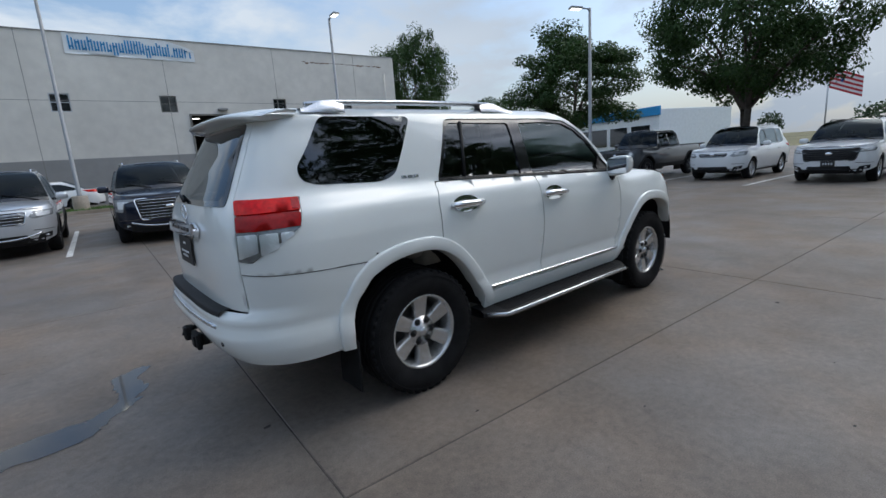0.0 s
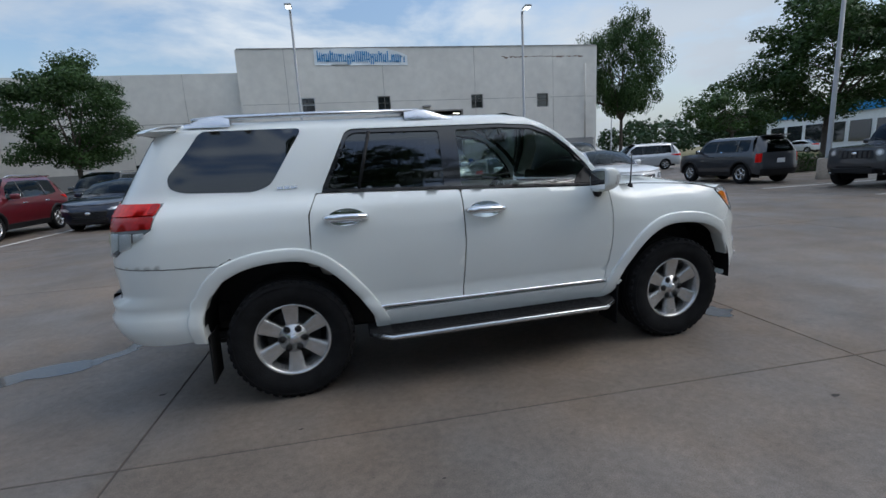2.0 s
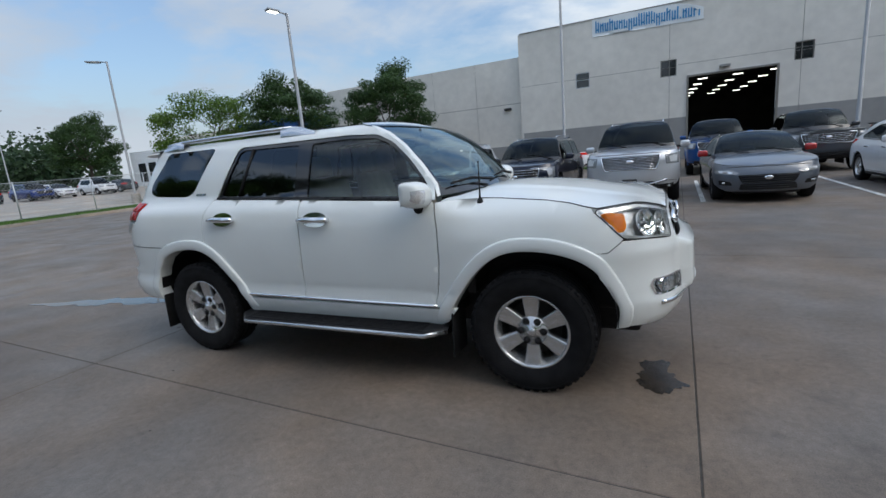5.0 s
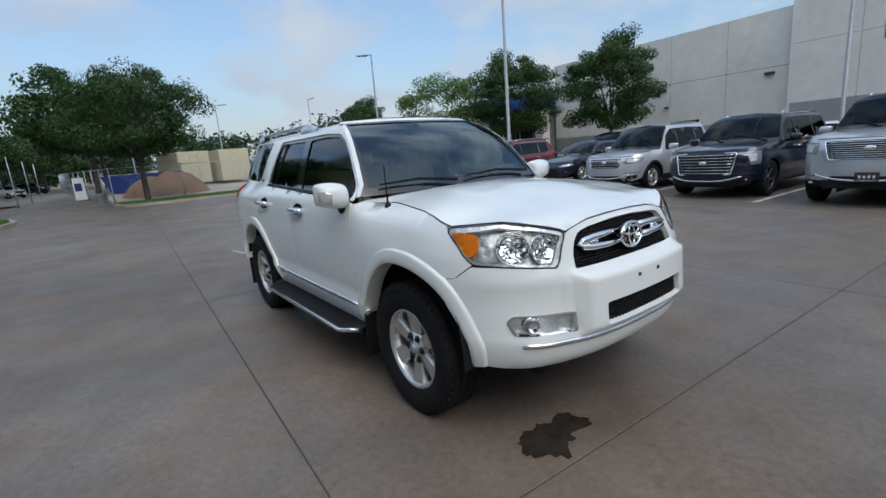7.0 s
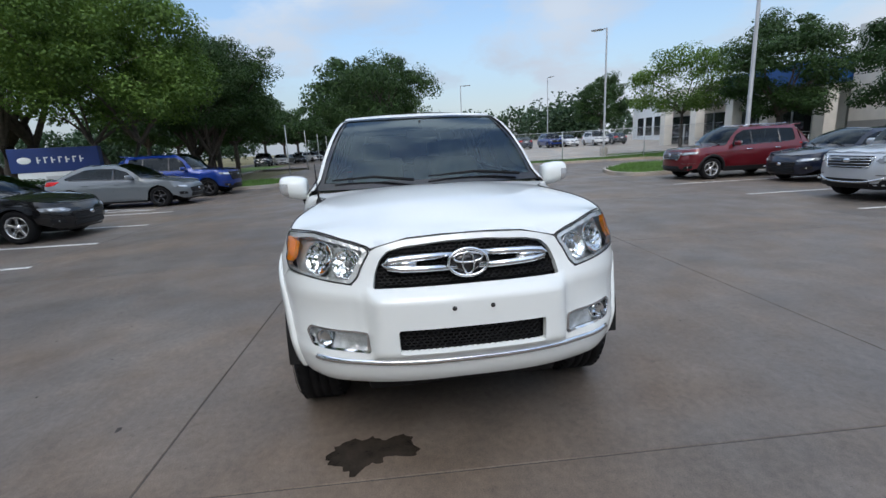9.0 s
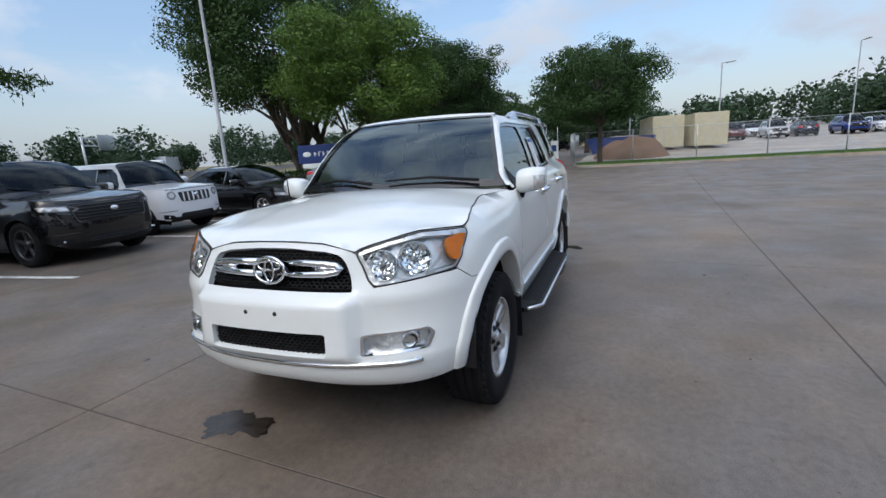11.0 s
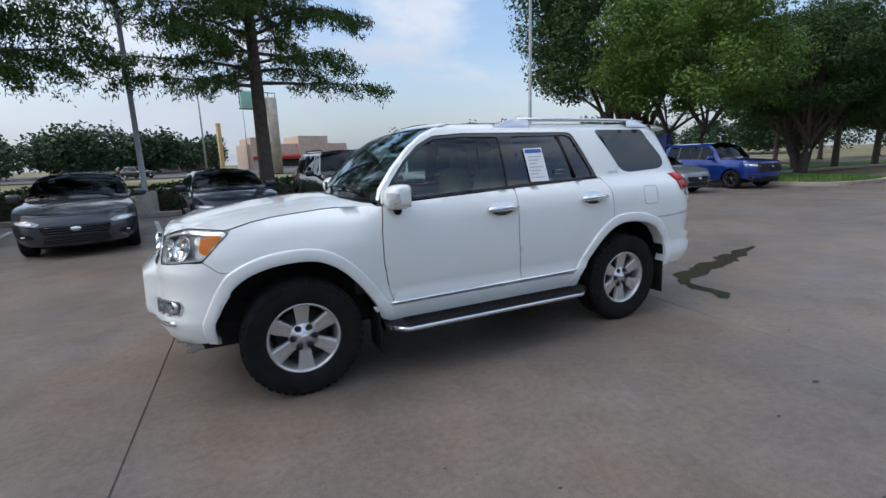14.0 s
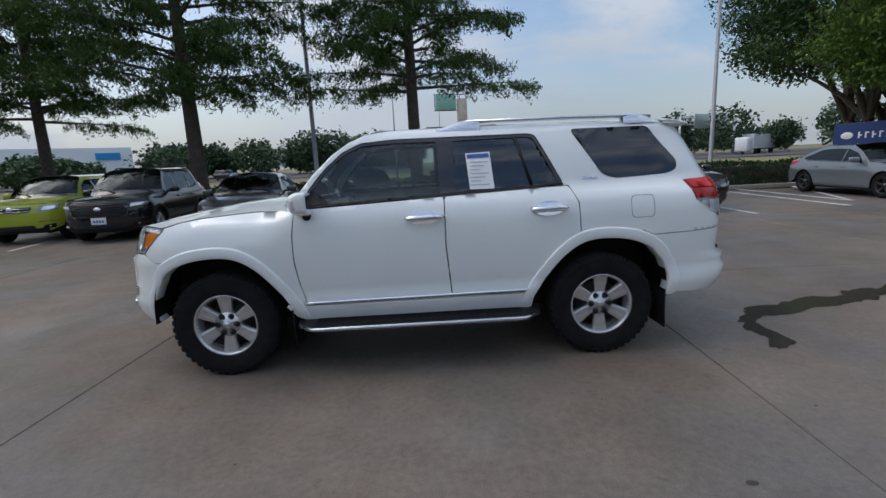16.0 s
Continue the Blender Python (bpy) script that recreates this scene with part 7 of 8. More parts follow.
# handrails before the entrance
hr = thing("handrail", None, "galvanised tube handrail before the showroom", "handrail")
b = Build()
for z in (0.55, 1.05):
    b.tube([wall_at(-33, 3.2, z), wall_at(-22, 3.2, z)], 0.03, 6)
for x in np.arange(-33, -21.5, 1.6):
    b.tube([wall_at(x, 3.2, 0.0), wall_at(x, 3.2, 1.07)], 0.03, 6)
b.out("rails", M_STEEL, hr)
far_bld = thing("white_block", pose(-58, 46, 0.6, 0, 0, ROT), "white low block with tall panes beyond the trees", "building")
Build().box((0, 0, 2.6), (16, 12, 5.2), None, 0.05).out("wall", M_BANNERW, far_bld, smooth=False)
for i in range(5):
    Build().box((-5.5 + 2.4 * i, -6.02, 2.2), (1.7, 0.06, 2.6)).out("window", M_PANE, far_bld, smooth=False)

# ---- islands, kerbs, hedges ----


def island(poly, mat, label, raised=0.14, blades=900, seed=1, kind="island"):
    """A kerbed bed: stone edge, soil, blades of grass."""
    ob = thing(kind, None, label, "island")
    ring_ = rounded(poly, 0.9, 5)
    c = np.mean(np.array(ring_), 0)
    inner = [tuple(np.array(p) + (c - np.array(p)) / np.linalg.norm(c - np.array(p)) * 0.16) for p in ring_]
    n = len(ring_)
    b = Build()
    prof = [(0.0, -0.02), (0.0, raised - 0.03), (0.025, raised), (1.0, raised), (1.0, raised - 0.04)]
    rows = []
    for p, q in zip(ring_ + ring_[:1], inner + inner[:1]):
        rows.append([(p[0] + (q[0] - p[0]) * t, p[1] + (q[1] - p[1]) * t, z) for t, z in prof])
    b.grid(rows).out("kerb", M_KERB, ob, smooth=False, centre=(c[0], c[1], -1), label="pale concrete kerb")
    sheet(inner, [], 2.0, lambda x, y: (x, y, raised - 0.03), centre=(c[0], c[1], -5), thick=0).out("turf", mat, ob, smooth=False)
    if blades:
        rg = np.random.default_rng(seed)
        A = np.array(inner)
        lo, hi = A.min(0), A.max(0)
        P = rg.uniform(lo, hi, (blades * 3, 2))
        P = P[inside(inner, P)][:blades]
        V = np.zeros((len(P), 3, 3))
        a = rg.uniform(0, 6.28, len(P))
        h = rg.uniform(0.05, 0.13, len(P))
        V[:, 0] = np.stack([P[:, 0] - 0.02 * np.cos(a), P[:, 1] - 0.02 * np.sin(a), np.full(len(P), raised - 0.03)], 1)
        V[:, 1] = np.stack([P[:, 0] + 0.02 * np.cos(a), P[:, 1] + 0.02 * np.sin(a), np.full(len(P), raised - 0.03)], 1)
        V[:, 2] = np.stack([P[:, 0] + rg.uniform(-0.05, 0.05, len(P)), P[:, 1] + rg.uniform(-0.05, 0.05, len(P)), raised - 0.03 + h], 1)
        g_ = link_mesh("grass", V.reshape(-1, 3), [(3 * i, 3 * i + 1, 3 * i + 2) for i in range(len(P))], M_BLADE, ob, smooth=False)
        g_["kind"] = "stuff"
    return ob


island([(-12.2, 9.35), (-13.4, 8.95), (-15.8, 9.7), (-19.2, 12.8), (-18.6, 20.0), (-13.2, 20.0)], M_GRASS, "grass island with a pale kerb beside the maroon wagon", blades=9000, seed=2)
island([(-17.7, -13.5), (-17.7, -6.3), (-18.3, -5.1), (-20.6, -4.7), (-23.4, -5.3), (-23.4, -13.5)], M_GRASS, "grass island with a pale kerb beside the blue wagon", blades=9000, seed=3)
island([(-24.2, -1.2), (-23.7, 0.3), (-24.3, 12.0), (-24.6, 24.0), (-27.6, 24.0), (-27.2, -1.6)], M_GRASS, "long grass verge before the fence", blades=12000, seed=4)
island([(-20.5, 24.0), (-20.5, 19.0), (-24.5, 17.0), (-33, 18.0), (-33, 24.0)], M_GRASS, "grass bed before the showroom", blades=5000, seed=6)
island([(-9.5, 22.7), (-9.5, 24.7), (3.0, 24.0), (3.0, 22.0)], M_GRASS, "planted strip with a lamp post between parked ranks", blades=4000, seed=5)


def leaf_mesh(name, P, N, size, mat, seed=0, aspect=0.55, droop=0.0):
    """Many small bent leaves at points P facing roughly N."""
    rg = np.random.default_rng(seed)
    n = len(P)
    N = N + rg.normal(0, 0.55, (n, 3))
    N /= np.linalg.norm(N, axis=1)[:, None] + 1e-9
    T = rg.normal(0, 1, (n, 3))
    if droop:
        T[:, 2] -= droop
    T -= (T * N).sum(1)[:, None] * N
    T /= np.linalg.norm(T, axis=1)[:, None] + 1e-9
    B = np.cross(N, T)
    s = size * rg.uniform(0.6, 1.35, n)[:, None]
    V = np.empty((n, 4, 3))
    V[:, 0] = P - T * s * 0.5
    V[:, 1] = P + B * s * aspect * 0.5 + N * s * 0.08
    V[:, 2] = P + T * s * 0.5
    V[:, 3] = P - B * s * aspect * 0.5 + N * s * 0.08
    me = bpy.data.meshes.new(name)
    me.vertices.add(n * 4)
    me.vertices.foreach_set("co", V.reshape(-1))
    me.loops.add(n * 4)
    me.loops.foreach_set("vertex_index", np.arange(n * 4, dtype=np.int32))
    me.polygons.add(n)
    me.polygons.foreach_set("loop_start", np.arange(0, n * 4, 4, dtype=np.int32))
    me.update(calc_edges=True)
    me.materials.append(mat)
    return me


def leaf_material(name, c1, c2, trans=0.3):
    m = bpy.data.materials.new(name)
    m.use_nodes = True
    nt = m.node_tree
    nt.nodes.clear()
    out, mix = nt.nodes.new("ShaderNodeOutputMaterial"), nt.nodes.new("ShaderNodeMixShader")
    d, t = nt.nodes.new("ShaderNodeBsdfPrincipled"), nt.nodes.new("ShaderNodeBsdfTranslucent")
    geo, tc, nz = nt.nodes.new("ShaderNodeNewGeometry"), nt.nodes.new("ShaderNodeTexCoord"), nt.nodes.new("ShaderNodeTexNoise")
    nz.inputs["Scale"].default_value, nz.inputs["Detail"].default_value = 0.7, 3
    nt.links.new(tc.outputs["Object"], nz.inputs["Vector"])
    av = nt.nodes.new("ShaderNodeMath")
    av.operation = "MULTIPLY_ADD"
    av.inputs[1].default_value = 0.5
    nt.links.new(geo.outputs["Random Per Island"], av.inputs[0])
    sc = nt.nodes.new("ShaderNodeMapRange")
    for k, v in zip(("From Min", "From Max", "To Min", "To Max"), (0.3, 0.7, 0.0, 0.5)):
        sc.inputs[k].default_value = v
    nt.links.new(nz.outputs["Fac"], sc.inputs["Value"])
    nt.links.new(sc.outputs["Result"], av.inputs[2])
    mx = nt.nodes.new("ShaderNodeMix")
    mx.data_type = "RGBA"
    mx.inputs["A"].default_value, mx.inputs["B"].default_value = (*c1, 1), (*c2, 1)
    nt.links.new(av.outputs[0], mx.inputs["Factor"])
    d.inputs["Roughness"].default_value, d.inputs["Specular IOR Level"].default_value = 0.55, 0.3
    nt.links.new(mx.outputs["Result"], d.inputs["Base Color"])
    nt.links.new(mx.outputs["Result"], t.inputs["Color"])
    mix.inputs["Fac"].default_value = trans
    nt.links.new(d.outputs["BSDF"], mix.inputs[1])
    nt.links.new(t.outputs["BSDF"], mix.inputs[2])
    nt.links.new(mix.outputs["Shader"], out.inputs["Surface"])
    return m


M_BARK = material("bark", (0.085, 0.070, 0.058), 0.95, vary=0.3, scale=6, bump=0.9, bscale=18)
M_OAK = leaf_material("oak_leaf", (0.019, 0.045, 0.013), (0.062, 0.118, 0.030), 0.28)
M_LIGHTLEAF = leaf_material("bright_leaf", (0.036, 0.082, 0.015), (0.155, 0.25, 0.042))
M_CYPRESS = leaf_material("cypress_leaf", (0.019, 0.053, 0.011), (0.085, 0.148, 0.032), 0.30)
M_FARLEAF = leaf_material("far_leaf", (0.020, 0.050, 0.022), (0.060, 0.100, 0.045), 0.2)
M_HEDGE = leaf_material("hedge_leaf", (0.012, 0.035, 0.010), (0.045, 0.090, 0.022))


def round_tree(seed, rx, rz, zc, clumps, leaves, size, mat, trunk_r=0.22, stems=1, clump_r=0.85, fork=None, cut=0.62):
    """A broad crown: trunk, forking limbs and clumps of leaves; returns trunk and crown meshes."""
    rg = np.random.default_rng(seed)
    d = rg.normal(0, 1, (clumps, 3))
    d /= np.linalg.norm(d, axis=1)[:, None]
    r = rg.uniform(0.45, 1.0, clumps) ** 0.6
    lump = 1 + 0.16 * np.sin(d[:, 0] * 5 + seed) * np.cos(d[:, 1] * 4 + 1.3 * seed) + rg.uniform(-0.10, 0.12, clumps)
    C = d * (r * lump)[:, None] * np.array([rx, rx, rz]) + np.array([0, 0, zc])
    low = zc - rz * cut
    C[:, 2] = np.where(C[:, 2] < low, low + rg.uniform(0, 0.35, clumps) * rz, C[:, 2])
    k = rg.integers(0, clumps, leaves)
    o = rg.normal(0, 1, (leaves, 3))
    o /= np.linalg.norm(o, axis=1)[:, None]
    P = C[k] + o * (rg.uniform(0.2, 1.0, leaves) ** 0.5 * clump_r)[:, None] * np.array([1.15, 1.15, 0.75]) * rg.uniform(0.7, 1.3, clumps)[k][:, None]
    crown = leaf_mesh("crown", P, o + np.array([0, 0, 0.6]), size, mat, seed)
    b = Build()
    fz = fork if fork else max(1.2, zc - rz * 0.85)
    for s in range(stems):
        a = 2 * math.pi * s / stems + seed
        x, y = (0.35 * math.cos(a), 0.35 * math.sin(a)) if stems > 1 else (0, 0)
        top = Vector((x * 2.6, y * 2.6, fz))
        b.tube([(x * 0.6, y * 0.6, -0.1), (x * 0.7, y * 0.7, 0.12), (x * 1.2, y * 1.2, fz * 0.5), tuple(top)], [trunk_r * 1.5, trunk_r * 1.05, trunk_r * 0.9, trunk_r * 0.75], 10)
        for i in rg.choice(clumps, 11 if stems == 1 else 6, replace=False):
            e = Vector(C[i])
            m_ = top.lerp(e, 0.5) + Vector((rg.uniform(-0.4, 0.4), rg.uniform(-0.4, 0.4), rg.uniform(0.1, 0.6)))
            b.tube([tuple(top - Vector((0, 0, 0.1))), tuple(top.lerp(m_, 0.5) + Vector((0, 0, 0.12))), tuple(m_), tuple(e)], [trunk_r * 0.55, trunk_r * 0.42, trunk_r * 0.28, 0.02], 7, caps=False)
            for j in range(2):
                e2 = Vector(C[rg.integers(0, clumps)])
                if (e2 - m_).length < rx:
                    b.tube([tuple(m_), tuple(m_.lerp(e2, 0.6) + Vector((0, 0, 0.15))), tuple(e2)], [trunk_r * 0.2, trunk_r * 0.12, 0.012], 5, caps=False)
    return to_mesh(b, "trunk", M_BARK), crown


def cypress_tree(seed, H=12.5, low=3.0, reach=4.2, branches=80):
    """Straight trunk, level boughs and hanging feathery sprays."""
    rg = np.random.default_rng(seed)
    b = Build()
    b.tube([(0, 0, -0.1), (0, 0, 0.25), (0.02, 0.02, 1.2), (0.05, 0.0, H * 0.5), (0.0, 0.0, H)], [0.42, 0.31, 0.25, 0.17, 0.03], 12)
    P, N = [], []
    for i in range(branches):
        t = (i + rg.uniform(0, 1)) / branches
        z = low + (H - low) * t ** 0.95
        ln = reach * (1 - 0.50 * t ** 1.4) * rg.uniform(0.6, 1.12)
        a = i * 2.39996 + rg.uniform(-0.3, 0.3)
        ca, sa = math.cos(a), math.sin(a)
        up = rg.uniform(-0.04, 0.36)
        pts = [(0, 0, z), (ca * ln * 0.4, sa * ln * 0.4, z + up * ln * 0.45), (ca * ln * 0.75, sa * ln * 0.75, z + up * ln * 0.55), (ca * ln, sa * ln, z + up * ln * 0.4 - 0.15)]
        b.tube(pts, [0.055 * (1 - t) + 0.02, 0.035, 0.018, 0.006], 5, caps=False)
        ns = int(8 + ln * 5.5)
        for k in range(ns):
            u = 0.18 + 0.82 * (k + rg.uniform(0, 1)) / ns
            j = min(2, int(u * 3))
            f = u * 3 - j
            base = np.array(pts[j]) * (1 - f) + np.array(pts[j + 1]) * f
            side = rg.uniform(-1, 1) * (0.30 + 0.80 * (1 - abs(u - 0.6)))
            tip = base + np.array([-sa * side + ca * 0.2, ca * side + sa * 0.2, -rg.uniform(0.12, 0.55)])
            m = 46
            w = rg.uniform(0, 1, m)[:, None]
            P.append(base * (1 - w) + tip * w + rg.normal(0, 0.085, (m, 3)))
            N.append(rg.normal(0, 1, (m, 3)) * np.array([1, 1, 0.4]))
    crown = leaf_mesh("crown", np.concatenate(P), np.concatenate(N), 0.150, M_CYPRESS, seed, 0.26, droop=1.0)
    return to_mesh(b, "trunk", M_BARK), crown


TREES = {
    "oak": round_tree(11, 5.5, 4.6, 7.5, 240, 92000, 0.165, M_OAK, 0.26, 4, 0.95, fork=2.2),
    "oak_b": round_tree(12, 4.6, 3.0, 5.4, 150, 42000, 0.170, M_OAK, 0.22, 1, 0.85),
    "oak_far": round_tree(16, 4.6, 3.0, 5.4, 90, 9000, 0.36, M_OAK, 0.22, 1, 0.95),
    "bright": round_tree(13, 4.4, 3.5, 5.8, 170, 62000, 0.148, M_LIGHTLEAF, 0.15, 2, 0.80, fork=2.4),
    "oak_e": round_tree(17, 4.7, 3.5, 6.0, 170, 52000, 0.165, M_OAK, 0.22, 2, 0.80, fork=2.6, cut=0.80),
    "ovate": round_tree(14, 3.1, 3.2, 5.2, 130, 34000, 0.165, M_OAK, 0.16, 1, 0.68, cut=0.85),
    "thin": round_tree(15, 3.0, 2.2, 4.6, 60, 16000, 0.15, M_LIGHTLEAF, 0.10, 1, 0.75),
    "cypress": cypress_tree(21, 13.5, 4.0, 4.7, 84),
    "cypress_b": cypress_tree(22, 13.0, 3.5, 4.8, 84),
}


def tree(kind, x, y, s=1.0, rot=0.0, sz=None, z=0.0, label="broad dark green oak"):
    ob = thing("tree", pose(x, y, z, 0, 0, rot) @ Matrix.Diagonal((s, s, sz or s, 1)), label, "tree", "trees round the lot")
    put_mesh("trunk", TREES[kind][0], ob)
    c = put_mesh("crown", TREES[kind][1], ob)
    return ob


tree("cypress", 0.2, -14.0, 1.0, 20, label="tall cypress with hanging feathery boughs over the hedge")
tree("cypress_b", 7.7, -12.2, 1.05, 130, label="tall cypress with hanging feathery boughs over the hedge")
tree("cypress", 14.6, -14.6, 0.9, 230, label="slender cypress at the end of the hedge")
tree("cypress_b", 20.5, -15.5, 1.0, 40, label="cypress with hanging feathery boughs")
tree("oak", -23.6, -19.6, 1.25, 30, 1.2, label="great dark oak with several leaning stems")
tree("bright", -19.4, -12.1, 1.02, 75, 1.0, label="bright green young tree before the dark oaks")
tree("oak", -28.5, -11.5, 0.80, 140, 0.75, label="dark oak along the road")
tree("oak_far", -34.5, -12.5, 0.9, 60, 0.95, label="dark oak along the road")
tree("oak_far", -41.0, -13.0, 0.9, 210, 0.92, label="dark oak along the road")
tree("oak_far", -47.0, -23.0, 1.0, 300, 1.0, label="dark oak along the road")
tree("oak_far", -58.0, -24.5, 1.0, 20, 1.0, label="dark oak along the road")
tree("oak_far", -72.0, -25.0, 1.1, 99, 1.0, label="dark oak along the road")
tree("oak_b", -26.2, 0.1, 0.69, 0, 0.83, label="spreading oak behind the wire fence")
tree("oak_far", -42.0, -1.8, 1.0, 250, 1.0, z=0.5, label="spreading oak beside the far road")
tree("oak_far", -52.0, -1.0, 1.0, 10, 1.0, z=0.7, label="spreading oak beside the far road")
tree("ovate", -13.4, 23.8, 0.85, 0, 0.86, label="dense upright tree before the pale wall")
tree("ovate", -22.4, 24.8, 1.05, 120, 0.95, label="dense upright tree before the showroom")
tree("thin", -29.6, 23.2, 1.25, 40, 1.12, label="thin-crowned young tree with yellowing leaves")
tree("oak_b", 23.1, 31.2, 0.70, 200, 1.42, label="tall leaning tree beside the workshop corner")
tree("ovate", 27.0, 17.4, 1.35, 80, 1.10, label="dense upright tree beyond the parked rank")
tree("oak_e", 21.9, 4.7, 0.86, 310, 1.02, label="dark spreading oak behind the white wagons")
tree("oak_e", 23.8, -5.0, 0.90, 45, 1.18, label="dark spreading oak behind the white wagons")
tree("oak_far", 23.5, -10.0, 1.1, 145, 1.15, label="dark spreading oak at the lot's edge")
for i, (x, y) in enumerate(((-64, -15.5), (-76, -13), (-86, -17), (-92, -8), (-70, -21))):
    tree("oak_far", x, y, 1.0 + 0.06 * i, 70 * i, 0.95, z=0.3, label="dark oak along the road")
tree("oak_far", 48.0, 44.5, 1.1, 45, 1.0, label="far rounded tree beyond the lot")
tree("ovate", -70.0, 37.0, 1.35, 0, 1.15, z=1.2, label="far rounded tree beyond the lot")


def hedge(x0, y0, x1, y1, w, h, label, seed):
    ob = thing("hedge", None, label, "hedge")
    d = Vector((x1 - x0, y1 - y0, 0))
    L = d.length
    m = Matrix.Translation((x0, y0, 0)) @ Matrix.Rotation(math.atan2(d.y, d.x), 4, "Z")
    rg = np.random.default_rng(seed)
    n = int(L * 900)
    P = np.stack([rg.uniform(0, L, n), rg.uniform(-w / 2, w / 2, n), rg.uniform(0.02, h, n)], 1)
    f = rg.integers(0, 3, n)
    P[f == 0, 2] = h + rg.normal(0, 0.05, (f == 0).sum())
    P[f == 1, 1] = np.where(rg.uniform(0, 1, (f == 1).sum()) < 0.5, -w / 2, w / 2) + rg.normal(0, 0.05, (f == 1).sum())
    P[:, 2] += 0.05 * np.sin(P[:, 0] * 1.7)
    N = np.tile(np.array([0, -0.4, 1.0]), (n, 1))
    N[f == 1] = np.array([0, 1.0, 0.3])
    o = put_mesh("foliage", leaf_mesh("foliage", P, N, 0.12, M_HEDGE, seed), ob)
    o.matrix_basis = m
    b = Build().box((L / 2, 0, h * 0.45), (L, w * 0.8, h * 0.85), None, 0.05)
    o = b.out("inner_growth", M_BARK, ob)
    o.matrix_basis = m
    return ob


hedge(-16.5, -13.6, 16.5, -15.0, 1.3, 0.85, "clipped dark green hedge along the lot's edge", 31)
hedge(-30.0, -17.5, -20.5, -17.5, 1.2, 0.8, "clipped dark green hedge under the oaks", 32)
hedge(15.5, 13.8, 21.0, 13.4, 1.2, 0.7, "low dark green hedge behind the parked rank", 33)
o = flat("verge", [(-60, -11.6), (30, -14.5), (30, -17), (-60, -17)], -0.004, M_GRASS)
tagged(o, "mown grass verge under the hedge", "grass", kind="structure")
b = Build().box((0, 0, 0.05), (80, 0.16, 0.16), None, 0.02)
o = b.out("kerb", M_KERB, None, smooth=False)
o.matrix_basis = pose(-2, -12.65, 0.0, 0, 0, ROT + 0.9)
tagged(o, "pale concrete kerb along the lot's south edge", "kerb", kind="structure")

# ---- lamp posts ----


M_POST = material("grey_post_paint", (0.30, 0.31, 0.32), 0.5, 0.25, vary=0.08, scale=3)


def lamp_post(x, y, h, arm, label, base=0.75, on=True, head=0.55, square=False):
    ob = thing("lamp_post", pose(x, y, 0, 0, 0, arm), label, "lamp post", "lamp posts of the lot")
    if base:
        Build().lathe([(0.31, -0.02), (0.30, base - 0.03), (0.27, base), (0.0, base)], 20).out("footing", M_KERB, ob, label="round concrete footing")
    Build().tube([(0, 0, base), (0, 0, base + 0.05), (0, 0, h)], [0.12, 0.085, 0.060], 10).out("pole", M_POST, ob)
    Build().tube([(0, 0, h - 0.15), (0.10, 0, h - 0.03), (0.40, 0, h)], 0.035, 8).out("arm", M_POST, ob)
    hd = Build().box((0.40 + head / 2, 0, h + 0.01), (head, 0.34, 0.10), Matrix.Rotation(radians(-4), 4, "Y"), 0.03).out("lamp_head", M_POST, ob)
    Build().box((0.40 + head / 2, 0, h - 0.048), (head * 0.8, 0.27, 0.015), Matrix.Rotation(radians(-4), 4, "Y")).out("diffuser", M_LAMPON if on else M_BANNERW, hd)
    return ob


lamp_post(-2.2, 23.2, 9.55, -93, "grey steel lamp post on a round concrete footing")
lamp_post(9.65, 20.5, 8.9, -93, "grey steel lamp post near the building")
lamp_post(16.6, 9.4, 7.4, 150, "grey steel lamp post behind the parked pickup")
lamp_post(-12.75, 14.3, 8.3, -110, "grey steel lamp post on the grass island")
lamp_post(-31.2, 17.7, 9.6, -150, "grey steel lamp post by the showroom road", on=False, head=0.9)
lamp_post(-74.0, 29.2, 11.8, 20, "distant grey lamp post", on=False, head=1.0)
lamp_post(-62.0, 12.0, 9.5, 90, "distant grey lamp post", on=False, head=1.0)
lamp_post(-60.0, 2.0, 9.5, 200, "distant grey lamp post", on=False, head=1.0)
lamp_post(3.9, -13.3, 8.6, 90, "grey steel lamp post between the cypresses", on=False)
lamp_post(-12.2, -15.2, 9.3, 60, "grey steel lamp post beside the dark oak", on=False)
lamp_post(28.0, -6.5, 9.0, 180, "grey steel lamp post at the east edge", on=False)
lamp_post(38.0, 55.0, 9.0, 180, "distant grey lamp post", on=False)

# ---- monument sign ----
M_SIGNBLUE = material("sign_blue", (0.010, 0.035, 0.17), 0.4, vary=0.05, scale=3)
sg_ = thing("monument_sign", pose(-18.5, -14.2, 0.12, 0, 0, 10), "low blue and white roadside sign on a white base", "sign")
Build().box((0, 0, 0.55), (0.40, 2.9, 1.10), None, 0.02).out("base", M_BANNERW, sg_, smooth=False)
pan = Build().box((0, 0, 1.62), (0.44, 3.3, 1.02), None, 0.02).out("panel", M_SIGNBLUE, sg_, smooth=False)
for k in range(7):
    Build().box((0.225, -0.62 + 0.26 * k, 1.62), (0.012, 0.06, 0.26)).box((0.225, -0.55 + 0.26 * k, 1.62 + 0.1 * (k % 2)), (0.012, 0.10, 0.05)).out("letter_bar", M_BANNERW, pan, smooth=False)
